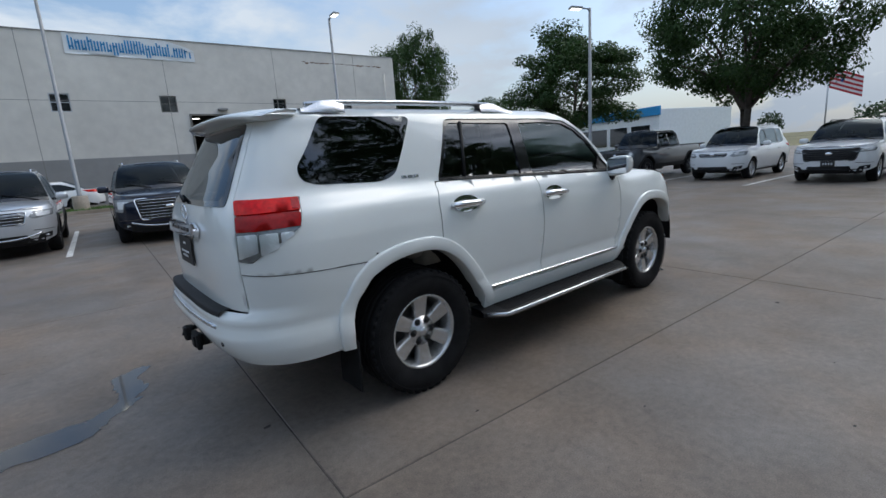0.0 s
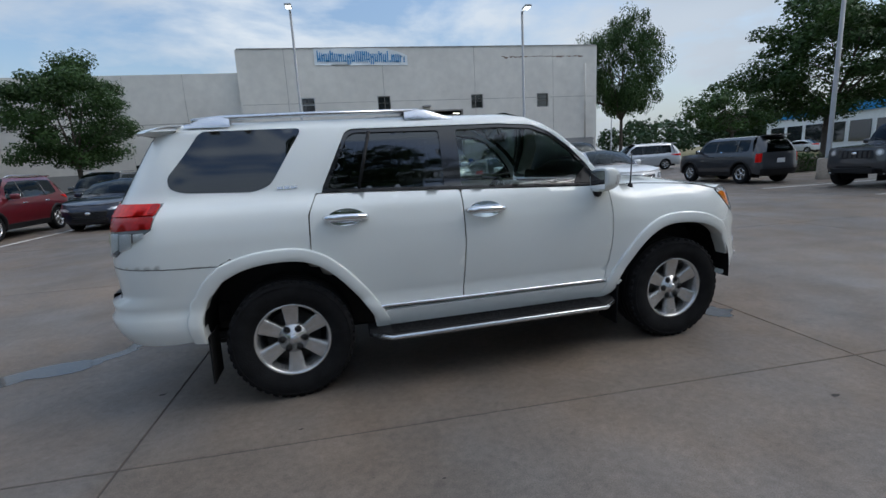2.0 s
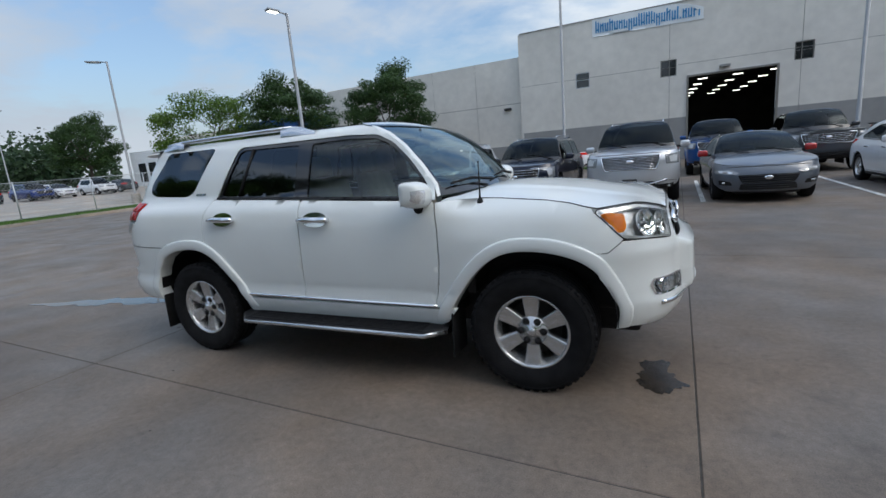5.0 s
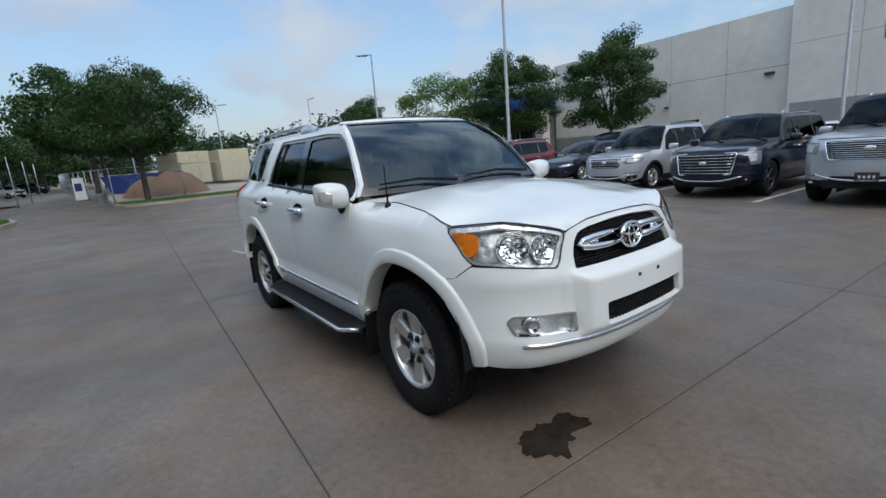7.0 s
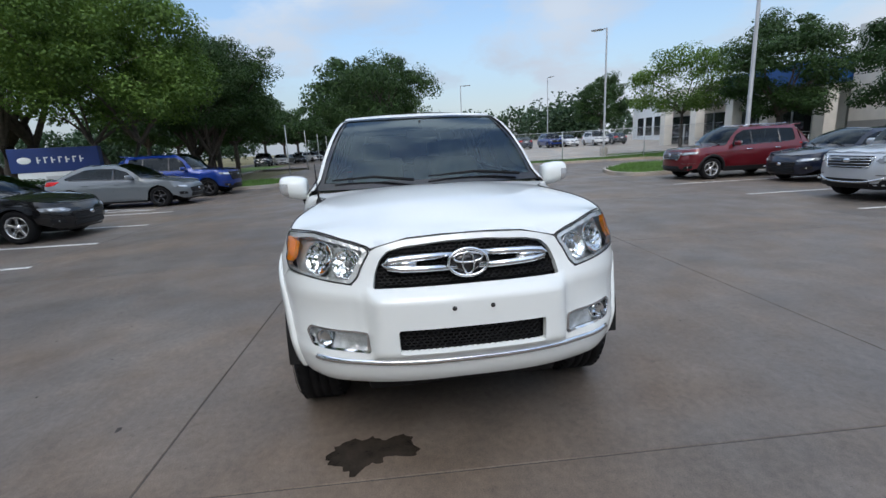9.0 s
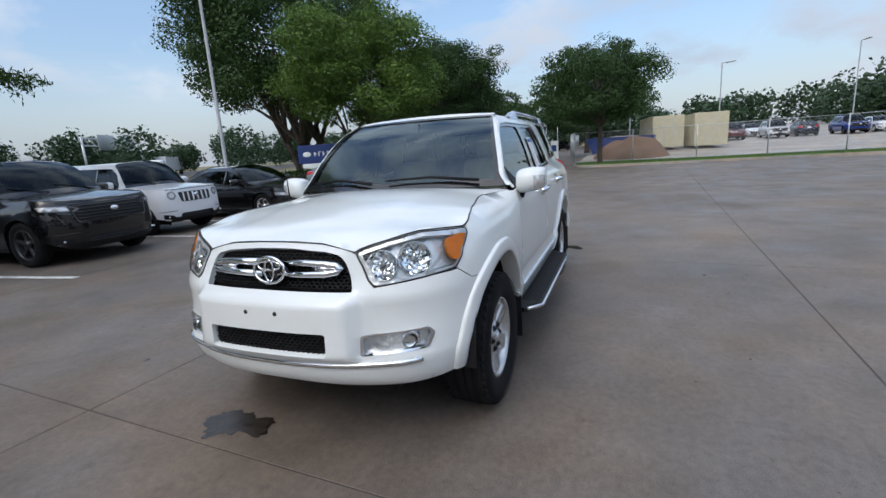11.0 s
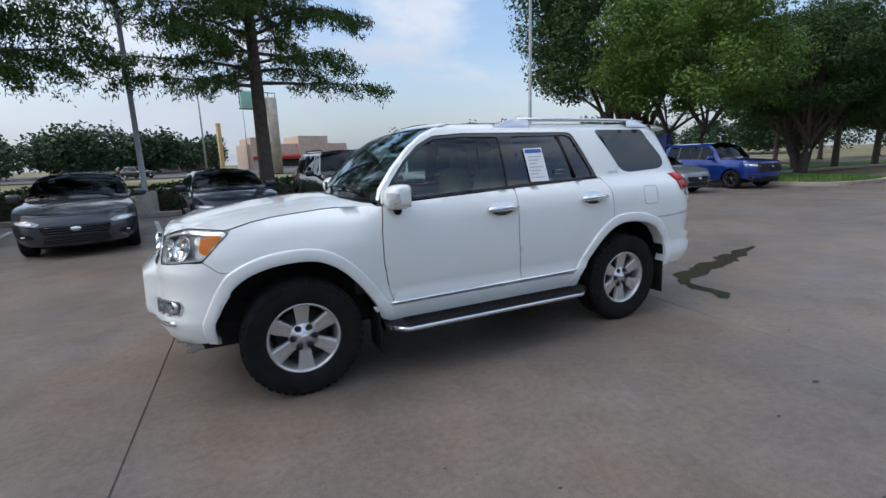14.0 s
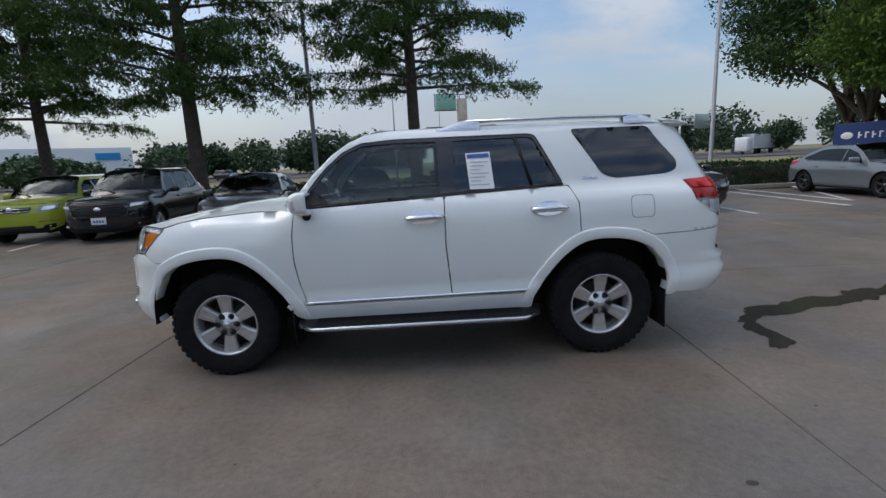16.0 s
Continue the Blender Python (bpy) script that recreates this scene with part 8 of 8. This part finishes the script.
Build().lathe([(0.0, 0.01), (0.16, 0.01), (0.18, 0.0)], 20, Matrix.Translation((0.222, -1.1, 1.62)) @ Matrix.Rotation(radians(90), 4, "Y") @ Matrix.Diagonal((0.8, 1.4, 1, 1))).out("logo_disc", M_BANNERW, pan)
Build().box((0.205, 0.15, 0.85), (0.012, 1.2, 0.16)).out("name_bar", M_INKGREY, sg_, smooth=False)

# ---- west side: fence, spoil heap, containers ----
M_WIRE = material("fence_wire", (0.42, 0.43, 0.44), 0.5, 0.7)
fence = thing("chain_link_fence", None, "galvanised chain-link site fence with steel posts", "fence")


def fence_run(pts, n):
    for (ax, ay, az_), (bx, by, bz) in zip(pts, pts[1:]):
        L = math.hypot(bx - ax, by - ay)
        k = max(1, int(L / 3.0))
        for i in range(k):
            t = i / k
            x, y, z = ax + (bx - ax) * t, ay + (by - ay) * t, az_ + (bz - az_) * t
            Build().tube([(x, y, z - 0.1), (x, y, z + 1.9)], 0.03, 6).out("post", M_STEEL, fence)
        b = Build()
        for h in (0.1, 1.85):
            b.tube([(ax, ay, az_ + h), (bx, by, bz + h)], 0.018, 5)
        b.out("rail", M_STEEL, fence)
        b = Build()
        d = Vector(((bx - ax) / L, (by - ay) / L, 0))
        m_ = int(L / 0.16)
        for i in range(-11, m_):
            for s in (1, -1):
                x0, x1 = i * 0.16, i * 0.16 + 1.75
                if s < 0:
                    x0, x1 = x1, x0
                z0, z1 = 0.1, 1.85
                lo, hi = min(x0, x1), max(x0, x1)
                if lo < 0 or hi > L:
                    continue
                p = Vector((ax, ay, az_ + z0)) + d * x0
                q = Vector((ax, ay, az_ + z1)) + d * x1
                p.z += (bz - az_) * x0 / L
                q.z += (bz - az_) * x1 / L
                w = Vector((0, 0, 0.006))
                b.add([p - w, p + w, q + w, q - w], [(0, 1, 2, 3)])
        o = b.out("wire_mesh", M_WIRE, fence, smooth=False)
        o["kind"] = "stuff"


fence_run([(-75, -5.5, 0.6), (-45, -3.6, 0.3), (-26.4, -1.4, 0.12), (-25.8, 12.0, 0.12), (-26.2, 24.0, 0.3)], 3)
ban2 = thing("fence_banner", pose(-27.3, -2.75, 0.2, 0, 0, 84), "pale banner tied to the site fence", "banner")
Build().box((0, 0, 0.85), (0.5, 0.02, 1.15), None, 0.004).out("cloth", M_BANNERW, ban2)
Build().box((-0.03, -0.014, 0.95), (0.3, 0.01, 0.4)).out("mark_bar", M_SIGNBLUE, ban2, smooth=False)
M_DIRT = material("red_earth", (0.20, 0.115, 0.065), 0.95, vary=0.25, scale=3, bump=0.9, bscale=8)
rows = []
for i in range(27):
    row = []
    for j in range(27):
        u, v = -1 + 2 * i / 26, -1 + 2 * j / 26
        h = max(0.0, 1 - (u * u + v * v)) ** 0.8 * 1.75
        h *= 0.85 + 0.35 * noise.noise(Vector((u * 2.2, v * 2.2, 0.3)))
        row.append((-33.5 + u * 2.6, 1.9 + v * 2.7, 0.05 + h))
    rows.append(row)
o = Build().grid(rows).out("earth_mound", M_DIRT, None, centre=(-33.5, 1.9, -3))
tagged(o, "heap of reddish excavated earth behind the fence", "earth heap")
M_BOX = material("container_cream", (0.52, 0.48, 0.33), 0.6, vary=0.08, scale=2)


def container(x, y, z, rot, label):
    ob = thing("container", pose(x, y, z, 0, 0, rot), label, "container", "site containers")
    b = Build()
    rows = []
    for i in range(61):
        o_ = 0.03 if i % 4 < 2 else 0.0
        rows.append([(-3 + 6 * i / 60, -1.2 - o_, 0.15), (-3 + 6 * i / 60, -1.2 - o_, 2.45)])
    b.grid(rows)
    b.grid([[(p[0], -p[1], p[2]) for p in r] for r in rows])
    b.out("side_panel", M_BOX, ob, smooth=False)
    Build().box((0, 0, 2.5), (6.05, 2.45, 0.12), None, 0.02).box((0, 0, 0.08), (6.05, 2.45, 0.16), None, 0.02).out("frame", M_BOX, ob, smooth=False)
    for s in (-1, 1):
        e = Build().box((s * 3.0, 0, 1.3), (0.06, 2.4, 2.3), None, 0.01).out("end_door", M_BOX, ob, smooth=False)
        Build().box((s * 3.04, 0.3, 1.3), (0.03, 0.05, 2.1)).box((s * 3.04, -0.3, 1.3), (0.03, 0.05, 2.1)).out("lock_rods", M_STEEL, e, smooth=False)
    return ob


container(-42.5, 4.4, 0.55, 8, "cream steel site container")
container(-42.0, 7.6, 0.55, 5, "cream steel site container")
bin_ = thing("skip", pose(-39.5, 1.2, 0.35, 0, 0, 80), "blue steel skip behind the fence", "skip")
Build().add([(-2.2, -1.0, 0), (2.2, -1.0, 0), (2.2, 1.0, 0), (-2.2, 1.0, 0), (-2.7, -1.1, 1.3), (2.7, -1.1, 1.3), (2.7, 1.1, 1.3), (-2.7, 1.1, 1.3)], [(0, 1, 5, 4), (1, 2, 6, 5), (2, 3, 7, 6), (3, 0, 4, 7), (3, 2, 1, 0)]).out("tub", M_SIGNBLUE, bin_, smooth=False)
for i in range(4):
    Build().tube([(-29.5 - i * 9.0, -6.4, 0), (-29.5 - i * 9.0, -6.4, 3.4)], 0.035, 6).out("flag_pole", M_STEEL, None)
for o in list(scene.objects):
    if o.name.startswith("flag_pole"):
        tagged(o, "bare steel flag pole along the road", "flag pole", "flag poles")
west = link_mesh("west_lot", [(-28, -1.5, -0.006), (-28, 60, -0.006), (-120, 60, 2.4), (-120, -1.5, 2.4)], [(0, 1, 2, 3)], M_KERB, smooth=False)
tagged(west, "pale concrete of the further car park", "pavement", kind="structure")

# ---- far distance ----
rg = np.random.default_rng(77)


def woods(name, label, a0, a1, d0, d1, h0, h1, n, seed):
    """Far trees as one belt of leaf clumps seen from the lot."""
    rg = np.random.default_rng(seed)
    P = []
    for i in range(n):
        a, d = radians(rg.uniform(a0, a1)), rg.uniform(d0, d1)
        h, r = rg.uniform(h0, h1), rg.uniform(3.0, 6.5)
        o = rg.normal(0, 1, (1000, 3))
        o /= np.linalg.norm(o, axis=1)[:, None]
        c = np.array([d * math.cos(a), d * math.sin(a), h * 0.55])
        lump = (1 + 0.25 * np.sin(o[:, :1] * 6 + i) * np.cos(o[:, 1:2] * 5))
        P.append(c + o * rg.uniform(0.6, 1.0, (1000, 1)) * lump * np.array([r, r, h * 0.48]))
    P = np.concatenate(P)
    me = leaf_mesh(name, P, np.tile(np.array([0, 0, 0.7]), (len(P), 1)), 0.75, M_FARLEAF, seed, 0.8)
    o = new(name, me)
    return tagged(o, label, "trees", kind="stuff")


woods("far_woods", "belt of far trees to the west", 150, 188, 95, 150, 7, 11, 34, 41)
woods("far_woods", "belt of far trees beyond the highway", 196, 251, 110, 190, 6, 11, 50, 42)
woods("far_woods", "belt of far trees beside the red-awninged store", 271, 286, 105, 150, 7, 10, 26, 45)
woods("far_woods", "clump of far trees beside the field", 287, 301, 95, 135, 6, 9, 18, 46)
woods("far_woods", "low far trees before a pale store", 306, 313, 80, 110, 4, 6, 8, 47)
woods("far_woods", "belt of far trees to the east", -60, 40, 120, 190, 6, 10, 14, 43)
woods("far_woods", "belt of far trees to the north-east", 40, 62, 90, 150, 5, 8, 12, 44)

M_BRICK = material("tan_brick", (0.50, 0.38, 0.30), 0.9, vary=0.12, scale=1.5)
M_REDROOF = material("red_awning", (0.42, 0.05, 0.035), 0.6)
store = thing("store_building", pose(-20, -150, 0, 0, 0, 8), "long tan brick store with red awnings", "building")
Build().box((0, 0, 3.4), (30, 16, 7.2), None, 0.1).box((-4, 1, 4.6), (9, 16, 9.2), None, 0.1).box((11, 1, 4.4), (6, 16, 8.8), None, 0.1).out("wall", M_BRICK, store, smooth=False)
for x in (-11, -4, 3, 11):
    Build().box((x, 8.8, 3.2), (5.5, 1.6, 0.9), Matrix.Rotation(radians(-18), 4, "X"), 0.05).out("awning", M_REDROOF, store, smooth=False)
    Build().box((x, 8.03, 1.6), (5.0, 0.1, 2.4)).out("window", M_PANE, store, smooth=False)
store2 = thing("store_building", pose(92, -112, 0, 0, 0, 40), "wide pale store with a blue sign", "building")
Build().box((0, 0, 4.5), (34, 20, 8), None, 0.1).out("wall", M_BANNERW, store2, smooth=False)
Build().box((-12, 10.2, 6.4), (5, 0.3, 1.6)).out("sign_board", M_BANNERB, store2, smooth=False)
store3 = thing("store_building", pose(10, -142, 0, 0, 0, 0), "low red-roofed restaurant across the highway", "building")
Build().box((0, 0, 2), (14, 9, 4), None, 0.1).out("wall", M_BRICK, store3, smooth=False)
Build().box((0, 0, 4.6), (15, 10, 1.6), None, 0.5).out("roof", M_REDROOF, store3, smooth=False)
# billboard on a single column
bb = thing("billboard", pose(-6.3, -70, 0, 0, 0, 12), "pale green billboard on a thick steel column", "billboard")
Build().tube([(0, 0, 0), (0, 0, 10.8)], 0.80, 16).out("column", M_KERB, bb)
Build().box((2.6, 0, 10.4), (3.2, 0.5, 2.4), None, 0.05).out("board", material("billboard_green", (0.25, 0.46, 0.40), 0.6, vary=0.1, scale=1), bb)
b = Build()
for x in (-0.8, 0.2, 1.2, 2.2, 3.2, 4.2):
    b.tube([(x, -0.5, 9.2), (x, -0.5, 11.6)], 0.06, 5)
for z in (9.2, 10.0, 10.8, 11.6):
    b.tube([(-0.9, -0.7, z), (4.3, -0.7, z)], 0.07, 5)
b.out("frame", M_INTDARK, bb)
yp = thing("post", pose(1.2, -56, -0.1, 0, 0, 20), "tall square tan post standing in the field", "post")
Build().box((0, 0, 3.1), (0.42, 0.42, 6.3), None, 0.03).out("shaft", material("tan_post", (0.50, 0.34, 0.16), 0.8, vary=0.1, scale=3), yp)
Build().box((0, 0, 0.25), (0.7, 0.7, 0.5), None, 0.04).out("foot", M_KERB, yp)
for x, y, h in ((2.6, -40.4, 9.1), (-3.2, -84, 12.5)):
    sp = thing("utility_pole", pose(x, y, -0.1, 0, 0, 0), "slim grey pole standing in the field", "pole")
    Build().tube([(0, 0, 0), (0, 0, h)], [0.09, 0.05], 8).out("shaft", M_POST, sp)
    Build().tube([(-0.5, 0, h - 0.4), (0.5, 0, h - 0.4)], 0.03, 5).out("crossbar", M_POST, sp)
# highway sign gantry
ga = thing("sign_gantry", pose(-63, -98, 0, 0, 0, 30), "steel highway sign gantry seen from behind", "gantry")
b = Build()
for z in (6.6, 8.0):
    b.tube([(-11, 0, z), (11, 0, z)], 0.14, 6)
for i in range(12):
    b.tube([(-11 + 2 * i, 0, 6.6), (-10 + 2 * i, 0, 8.0)], 0.08, 5)
for x in (-11, 11):
    b.tube([(x, 0, 0), (x, 0, 8.2)], 0.22, 8)
b.out("truss", M_STEEL, ga)
for x in (-4, 3.5):
    Build().box((x, 0.4, 7.3), (6.0, 0.15, 3.0), None, 0.02).out("sign_panel", M_STEEL, ga)
tr = thing("lorry_trailer", pose(-70, -92, -0.02, 0, 0, 38), "white box trailer on the highway", "trailer")
Build().box((0, 0, 2.5), (14, 2.6, 2.9), None, 0.05).out("box", P_WHITE, tr, smooth=False)
for x in (-5.5, -4.2, 5.0):
    for s in (-1, 1):
        Build().lathe([(0, 0.15), (0.5, 0.14), (0.52, -0.14), (0, -0.15)], 20, Matrix.Translation((x, s * 1.1, 0.5)) @ Matrix.Rotation(radians(90), 4, "X")).out("wheel", M_RUBBER, tr)
Build().box((8.6, 0, 1.9), (2.4, 2.4, 2.8), None, 0.3).out("cab", P_WHITE, tr)
# flag
fl = thing("flag", pose(54, 8.0, 0, 0, 0, 100), "striped red and white flag with a blue corner on a pole", "flag")
Build().tube([(0, 0, 0), (0, 0, 7.2)], 0.07, 8).out("pole", M_STEEL, fl)
M_FR, M_FW = material("flag_red", (0.45, 0.03, 0.04), 0.7), material("flag_white", (0.72, 0.70, 0.70), 0.7)
for i in range(9):
    z = 7.0 - 0.20 * i
    Build().grid([[(-0.05 - 2.4 * t, 0.25 * math.sin(t * 5 + 0.2 * i) * t, z - 1.1 * t - 0.20 * k) for t in np.linspace(0, 1, 14)] for k in (0, 1)]).out("stripe", M_FR if i % 2 == 0 else M_FW, fl)
Build().grid([[(-0.05 - 2.4 * t, 0.25 * math.sin(t * 5) * t - 0.03, 7.02 - 1.1 * t - 1.0 * k) for t in np.linspace(0, 0.42, 8)] for k in (0, 1)]).out("canton", M_SIGNBLUE, fl)
# neighbouring blue and white building to the east
nb = thing("neighbour_building", pose(66, 38, 0, 0, 0, -20), "low white building with a blue fascia", "building")
Build().box((0, 0, 2.6), (12, 34, 5.2), None, 0.05).out("wall", M_BANNERW, nb, smooth=False)
Build().box((-6.1, 0, 5.0), (0.4, 34.4, 1.1), None, 0.05).out("fascia", M_BANNERB, nb, smooth=False)
for i in range(8):
    Build().box((-6.05, -14 + 4 * i, 2.2), (0.08, 3.2, 2.4)).out("window", M_PANE, nb, smooth=False)

# far parked cars, alike to the near ones
cars = [o for o in scene.objects if o.parent is None and o.name.split(".")[0] in ("sedan", "suv") and o.name != "suv"]
rc = random.Random(9)
for i in range(11):
    c = copy_thing(cars[(i * 5) % len(cars)], pose(-52 - 1.2 * (i % 2) - 7 * (i // 8), 9 + 3.0 * (i % 8) + rc.uniform(-0.3, 0.3), 0.62 + 0.18 * (i // 8), 0, 0, rc.choice((0, 180))))
    c["label"], c["group"] = "parked car in the further lot", "cars in the further lot"
for i, (x, y) in enumerate(((-62, -15.5), (-67, -14.2), (-72, -12.8), (-77, -11.0), (-88, -14), (-92, -10), (45, 44), (49, 42), (53, 40), (-40, -72), (-20, -75), (12, -74), (34, -77))):
    c = copy_thing(cars[(i * 3 + 1) % len(cars)], pose(x, y, -0.014 if y > -40 else -0.02, 0, 0, 5 + 12 * i))
    c["label"], c["group"] = "car far off on the road", "cars far off"

# ---- wet patches, marks, lines, slabs ----


def blot(name, pts, seed, label, mat=M_WET, z=0.0022):
    """A spill with a ragged outline."""
    rb_ = random.Random(seed)
    loop = dense(rounded(pts, 0.12, 4), 0.018)
    c = np.mean(np.array(loop), 0)
    out = []
    for i, p in enumerate(loop):
        n = noise.noise(Vector((p[0] * 9, p[1] * 9, seed))) * 0.06 + noise.noise(Vector((p[0] * 24, p[1] * 24, seed + 3.0))) * 0.05 + noise.noise(Vector((p[0] * 60, p[1] * 60, seed))) * 0.02
        d = np.array(p) - c
        d = d / (np.linalg.norm(d) + 1e-6)
        out.append(tuple(np.array(p) + d * n))
    o = sheet(out, [], 0.08, lambda x, y: (x, y, z), centre=(c[0], c[1], -1), thick=0).out(name, mat, None, smooth=False)
    return tagged(o, label, "puddle", kind="structure")


blot("puddle", [(2.12, -0.76), (1.98, -0.68), (1.96, -0.55), (2.03, -0.46), (1.98, -0.36), (2.06, -0.27), (2.18, -0.30), (2.14, -0.44), (2.22, -0.50), (2.24, -0.60)], 3, "dark wet patch under the wagon's nose", mat=M_DAMP)
blot("puddle", [(-2.62, 1.02), (-2.92, 0.98), (-2.92, 0.72), (-2.88, 0.54), (-2.98, 0.38), (-3.18, 0.30), (-3.52, 0.12), (-3.95, -0.06), (-3.95, -0.13), (-3.50, 0.02), (-3.18, 0.16), (-2.95, 0.22), (-2.80, 0.42), (-2.72, 0.62), (-2.78, 0.80)], 5, "wet trail running from behind the wagon")
blot("puddle", [(-3.0, 0.12), (-3.25, 0.06), (-3.45, 0.10), (-3.7, 0.00), (-3.95, -0.10), (-4.1, -0.04), (-4.3, -0.20), (-4.55, -0.27), (-4.7, -0.20), (-4.9, -0.36), (-5.15, -0.33), (-5.5, -0.39), (-5.5, -0.33), (-5.15, -0.22), (-4.95, -0.16), (-4.8, -0.02), (-4.55, -0.04), (-4.4, 0.10), (-4.1, 0.12), (-3.9, 0.22), (-3.7, 0.18), (-3.4, 0.34), (-3.05, 0.36)], 7, "wet trail on the concrete behind the wagon", z=0.0034)
M_DEBRIS = material("dark_spot", (0.05, 0.044, 0.04), 0.9)
rs = random.Random(12)
spots = [(-1.53, 2.37, 0.026), (-2.3, -0.55, 0.024), (1.6, -1.95, 0.03)] + [(rs.uniform(-5, 5), rs.choice((-1, 1)) * rs.uniform(1.2, 4.5), rs.uniform(0.005, 0.016)) for _ in range(60)]
for i, (x, y, r) in enumerate(spots):
    pts = [(x + r * rs.uniform(0.7, 1.3) * math.cos(a), y + 0.6 * r * rs.uniform(0.7, 1.3) * math.sin(a)) for a in np.linspace(0, 6.28, 9)[:-1]]
    o = flat("leaf_litter" if i < 3 else "spot", pts, 0.003, M_DEBRIS)
    tagged(o, "small dark spot on the concrete", "spot", "spots on the concrete", "structure")


def stripe(x0, y0, x1, y1, w=0.10):
    d = Vector((x1 - x0, y1 - y0, 0))
    n = Vector((-d.y, d.x, 0)).normalized() * w / 2
    p, q = Vector((x0, y0, 0)), Vector((x1, y1, 0))
    b = Build()
    vs = [p - n, p + n, q + n, q - n]
    b.add([v + Vector((0, 0, 0.0045)) for v in vs] + [v + Vector((0, 0, -0.004)) for v in vs], [(3, 2, 1, 0), (0, 1, 5, 4), (1, 2, 6, 5), (2, 3, 7, 6), (3, 0, 4, 7)])
    o = b.out("stall_line", M_LINE, None, smooth=False)
    return tagged(o, "worn white painted stall line", "road marking", "stall lines", "structure")


for x, y in ((-8.85, 8.6), (-5.75, 8.4), (-3.0, 8.3), (-0.05, 8.15), (3.15, 8.05), (6.2, 7.9), (9.3, 7.8)):
    stripe(x, y, x + 0.29, y + 5.5)
for x, y in ((9.1, -6.1), (5.95, -5.9), (2.75, -5.75), (-0.2, -5.9), (-3.4, -5.7), (-5.25, -5.75), (-7.55, -5.9), (-10.2, -6.4), (-11.1, -7.3)):
    lean = 0.75 if x > -3 else 0.35 if x > -5 else -0.29
    stripe(x, y, x + lean, y - 5.5)
stripe(-11.1, -7.3, -13.6, -12.6)
for y in (8.0, 4.85, 1.6, -1.5, -4.6):
    stripe(12.2, y, 17.5, y - 0.28)

# slabs and sealed joints
jb = Build()
for i in range(-5, 10):
    u = i * SLAB
    vs = [lot(u - 0.009, -10.9, -0.005), lot(u + 0.009, -10.9, -0.005), lot(u + 0.009, 33, -0.005), lot(u - 0.009, 33, -0.005)]
    jb.add(vs, [(0, 1, 2, 3)])
for j in range(-2, 8):
    v = j * SLAB
    vs = [lot(-24, v - 0.009, -0.0045), lot(58, v - 0.009, -0.0045), lot(58, v + 0.009, -0.0045), lot(-24, v + 0.009, -0.0045)]
    jb.add(vs, [(0, 1, 2, 3)])
o = jb.out("joint_sealant", M_JOINT, pave, smooth=False)


def slab_mesh():
    h, c, g_ = SLAB / 2, 0.003, 0.0045
    a = h - g_
    v = [(x * a, y * a, -0.011) for x, y in ((-1, -1), (1, -1), (1, 1), (-1, 1))] + [(x * a, y * a, -0.004) for x, y in ((-1, -1), (1, -1), (1, 1), (-1, 1))] + [(x * (a - c), y * (a - c), 0.0) for x, y in ((-1, -1), (1, -1), (1, 1), (-1, 1))]
    f = [(8, 9, 10, 11)]
    for k in range(4):
        q = (k + 1) % 4
        f += [(k, q, 4 + q, 4 + k), (4 + k, 4 + q, 8 + q, 8 + k)]
    me = bpy.data.meshes.new("slab")
    me.from_pydata(v, [], f)
    me.materials.append(M_CONC)
    return me


SM = slab_mesh()
for i in range(-5, 9):
    for j in range(-3, 7):
        if j == -3:
            continue
        o = new("slab", SM)
        o.parent = pave
        o.matrix_basis = Matrix.Translation(lot((i + 0.5) * SLAB, (j + 0.5) * SLAB, 0)) @ LOT
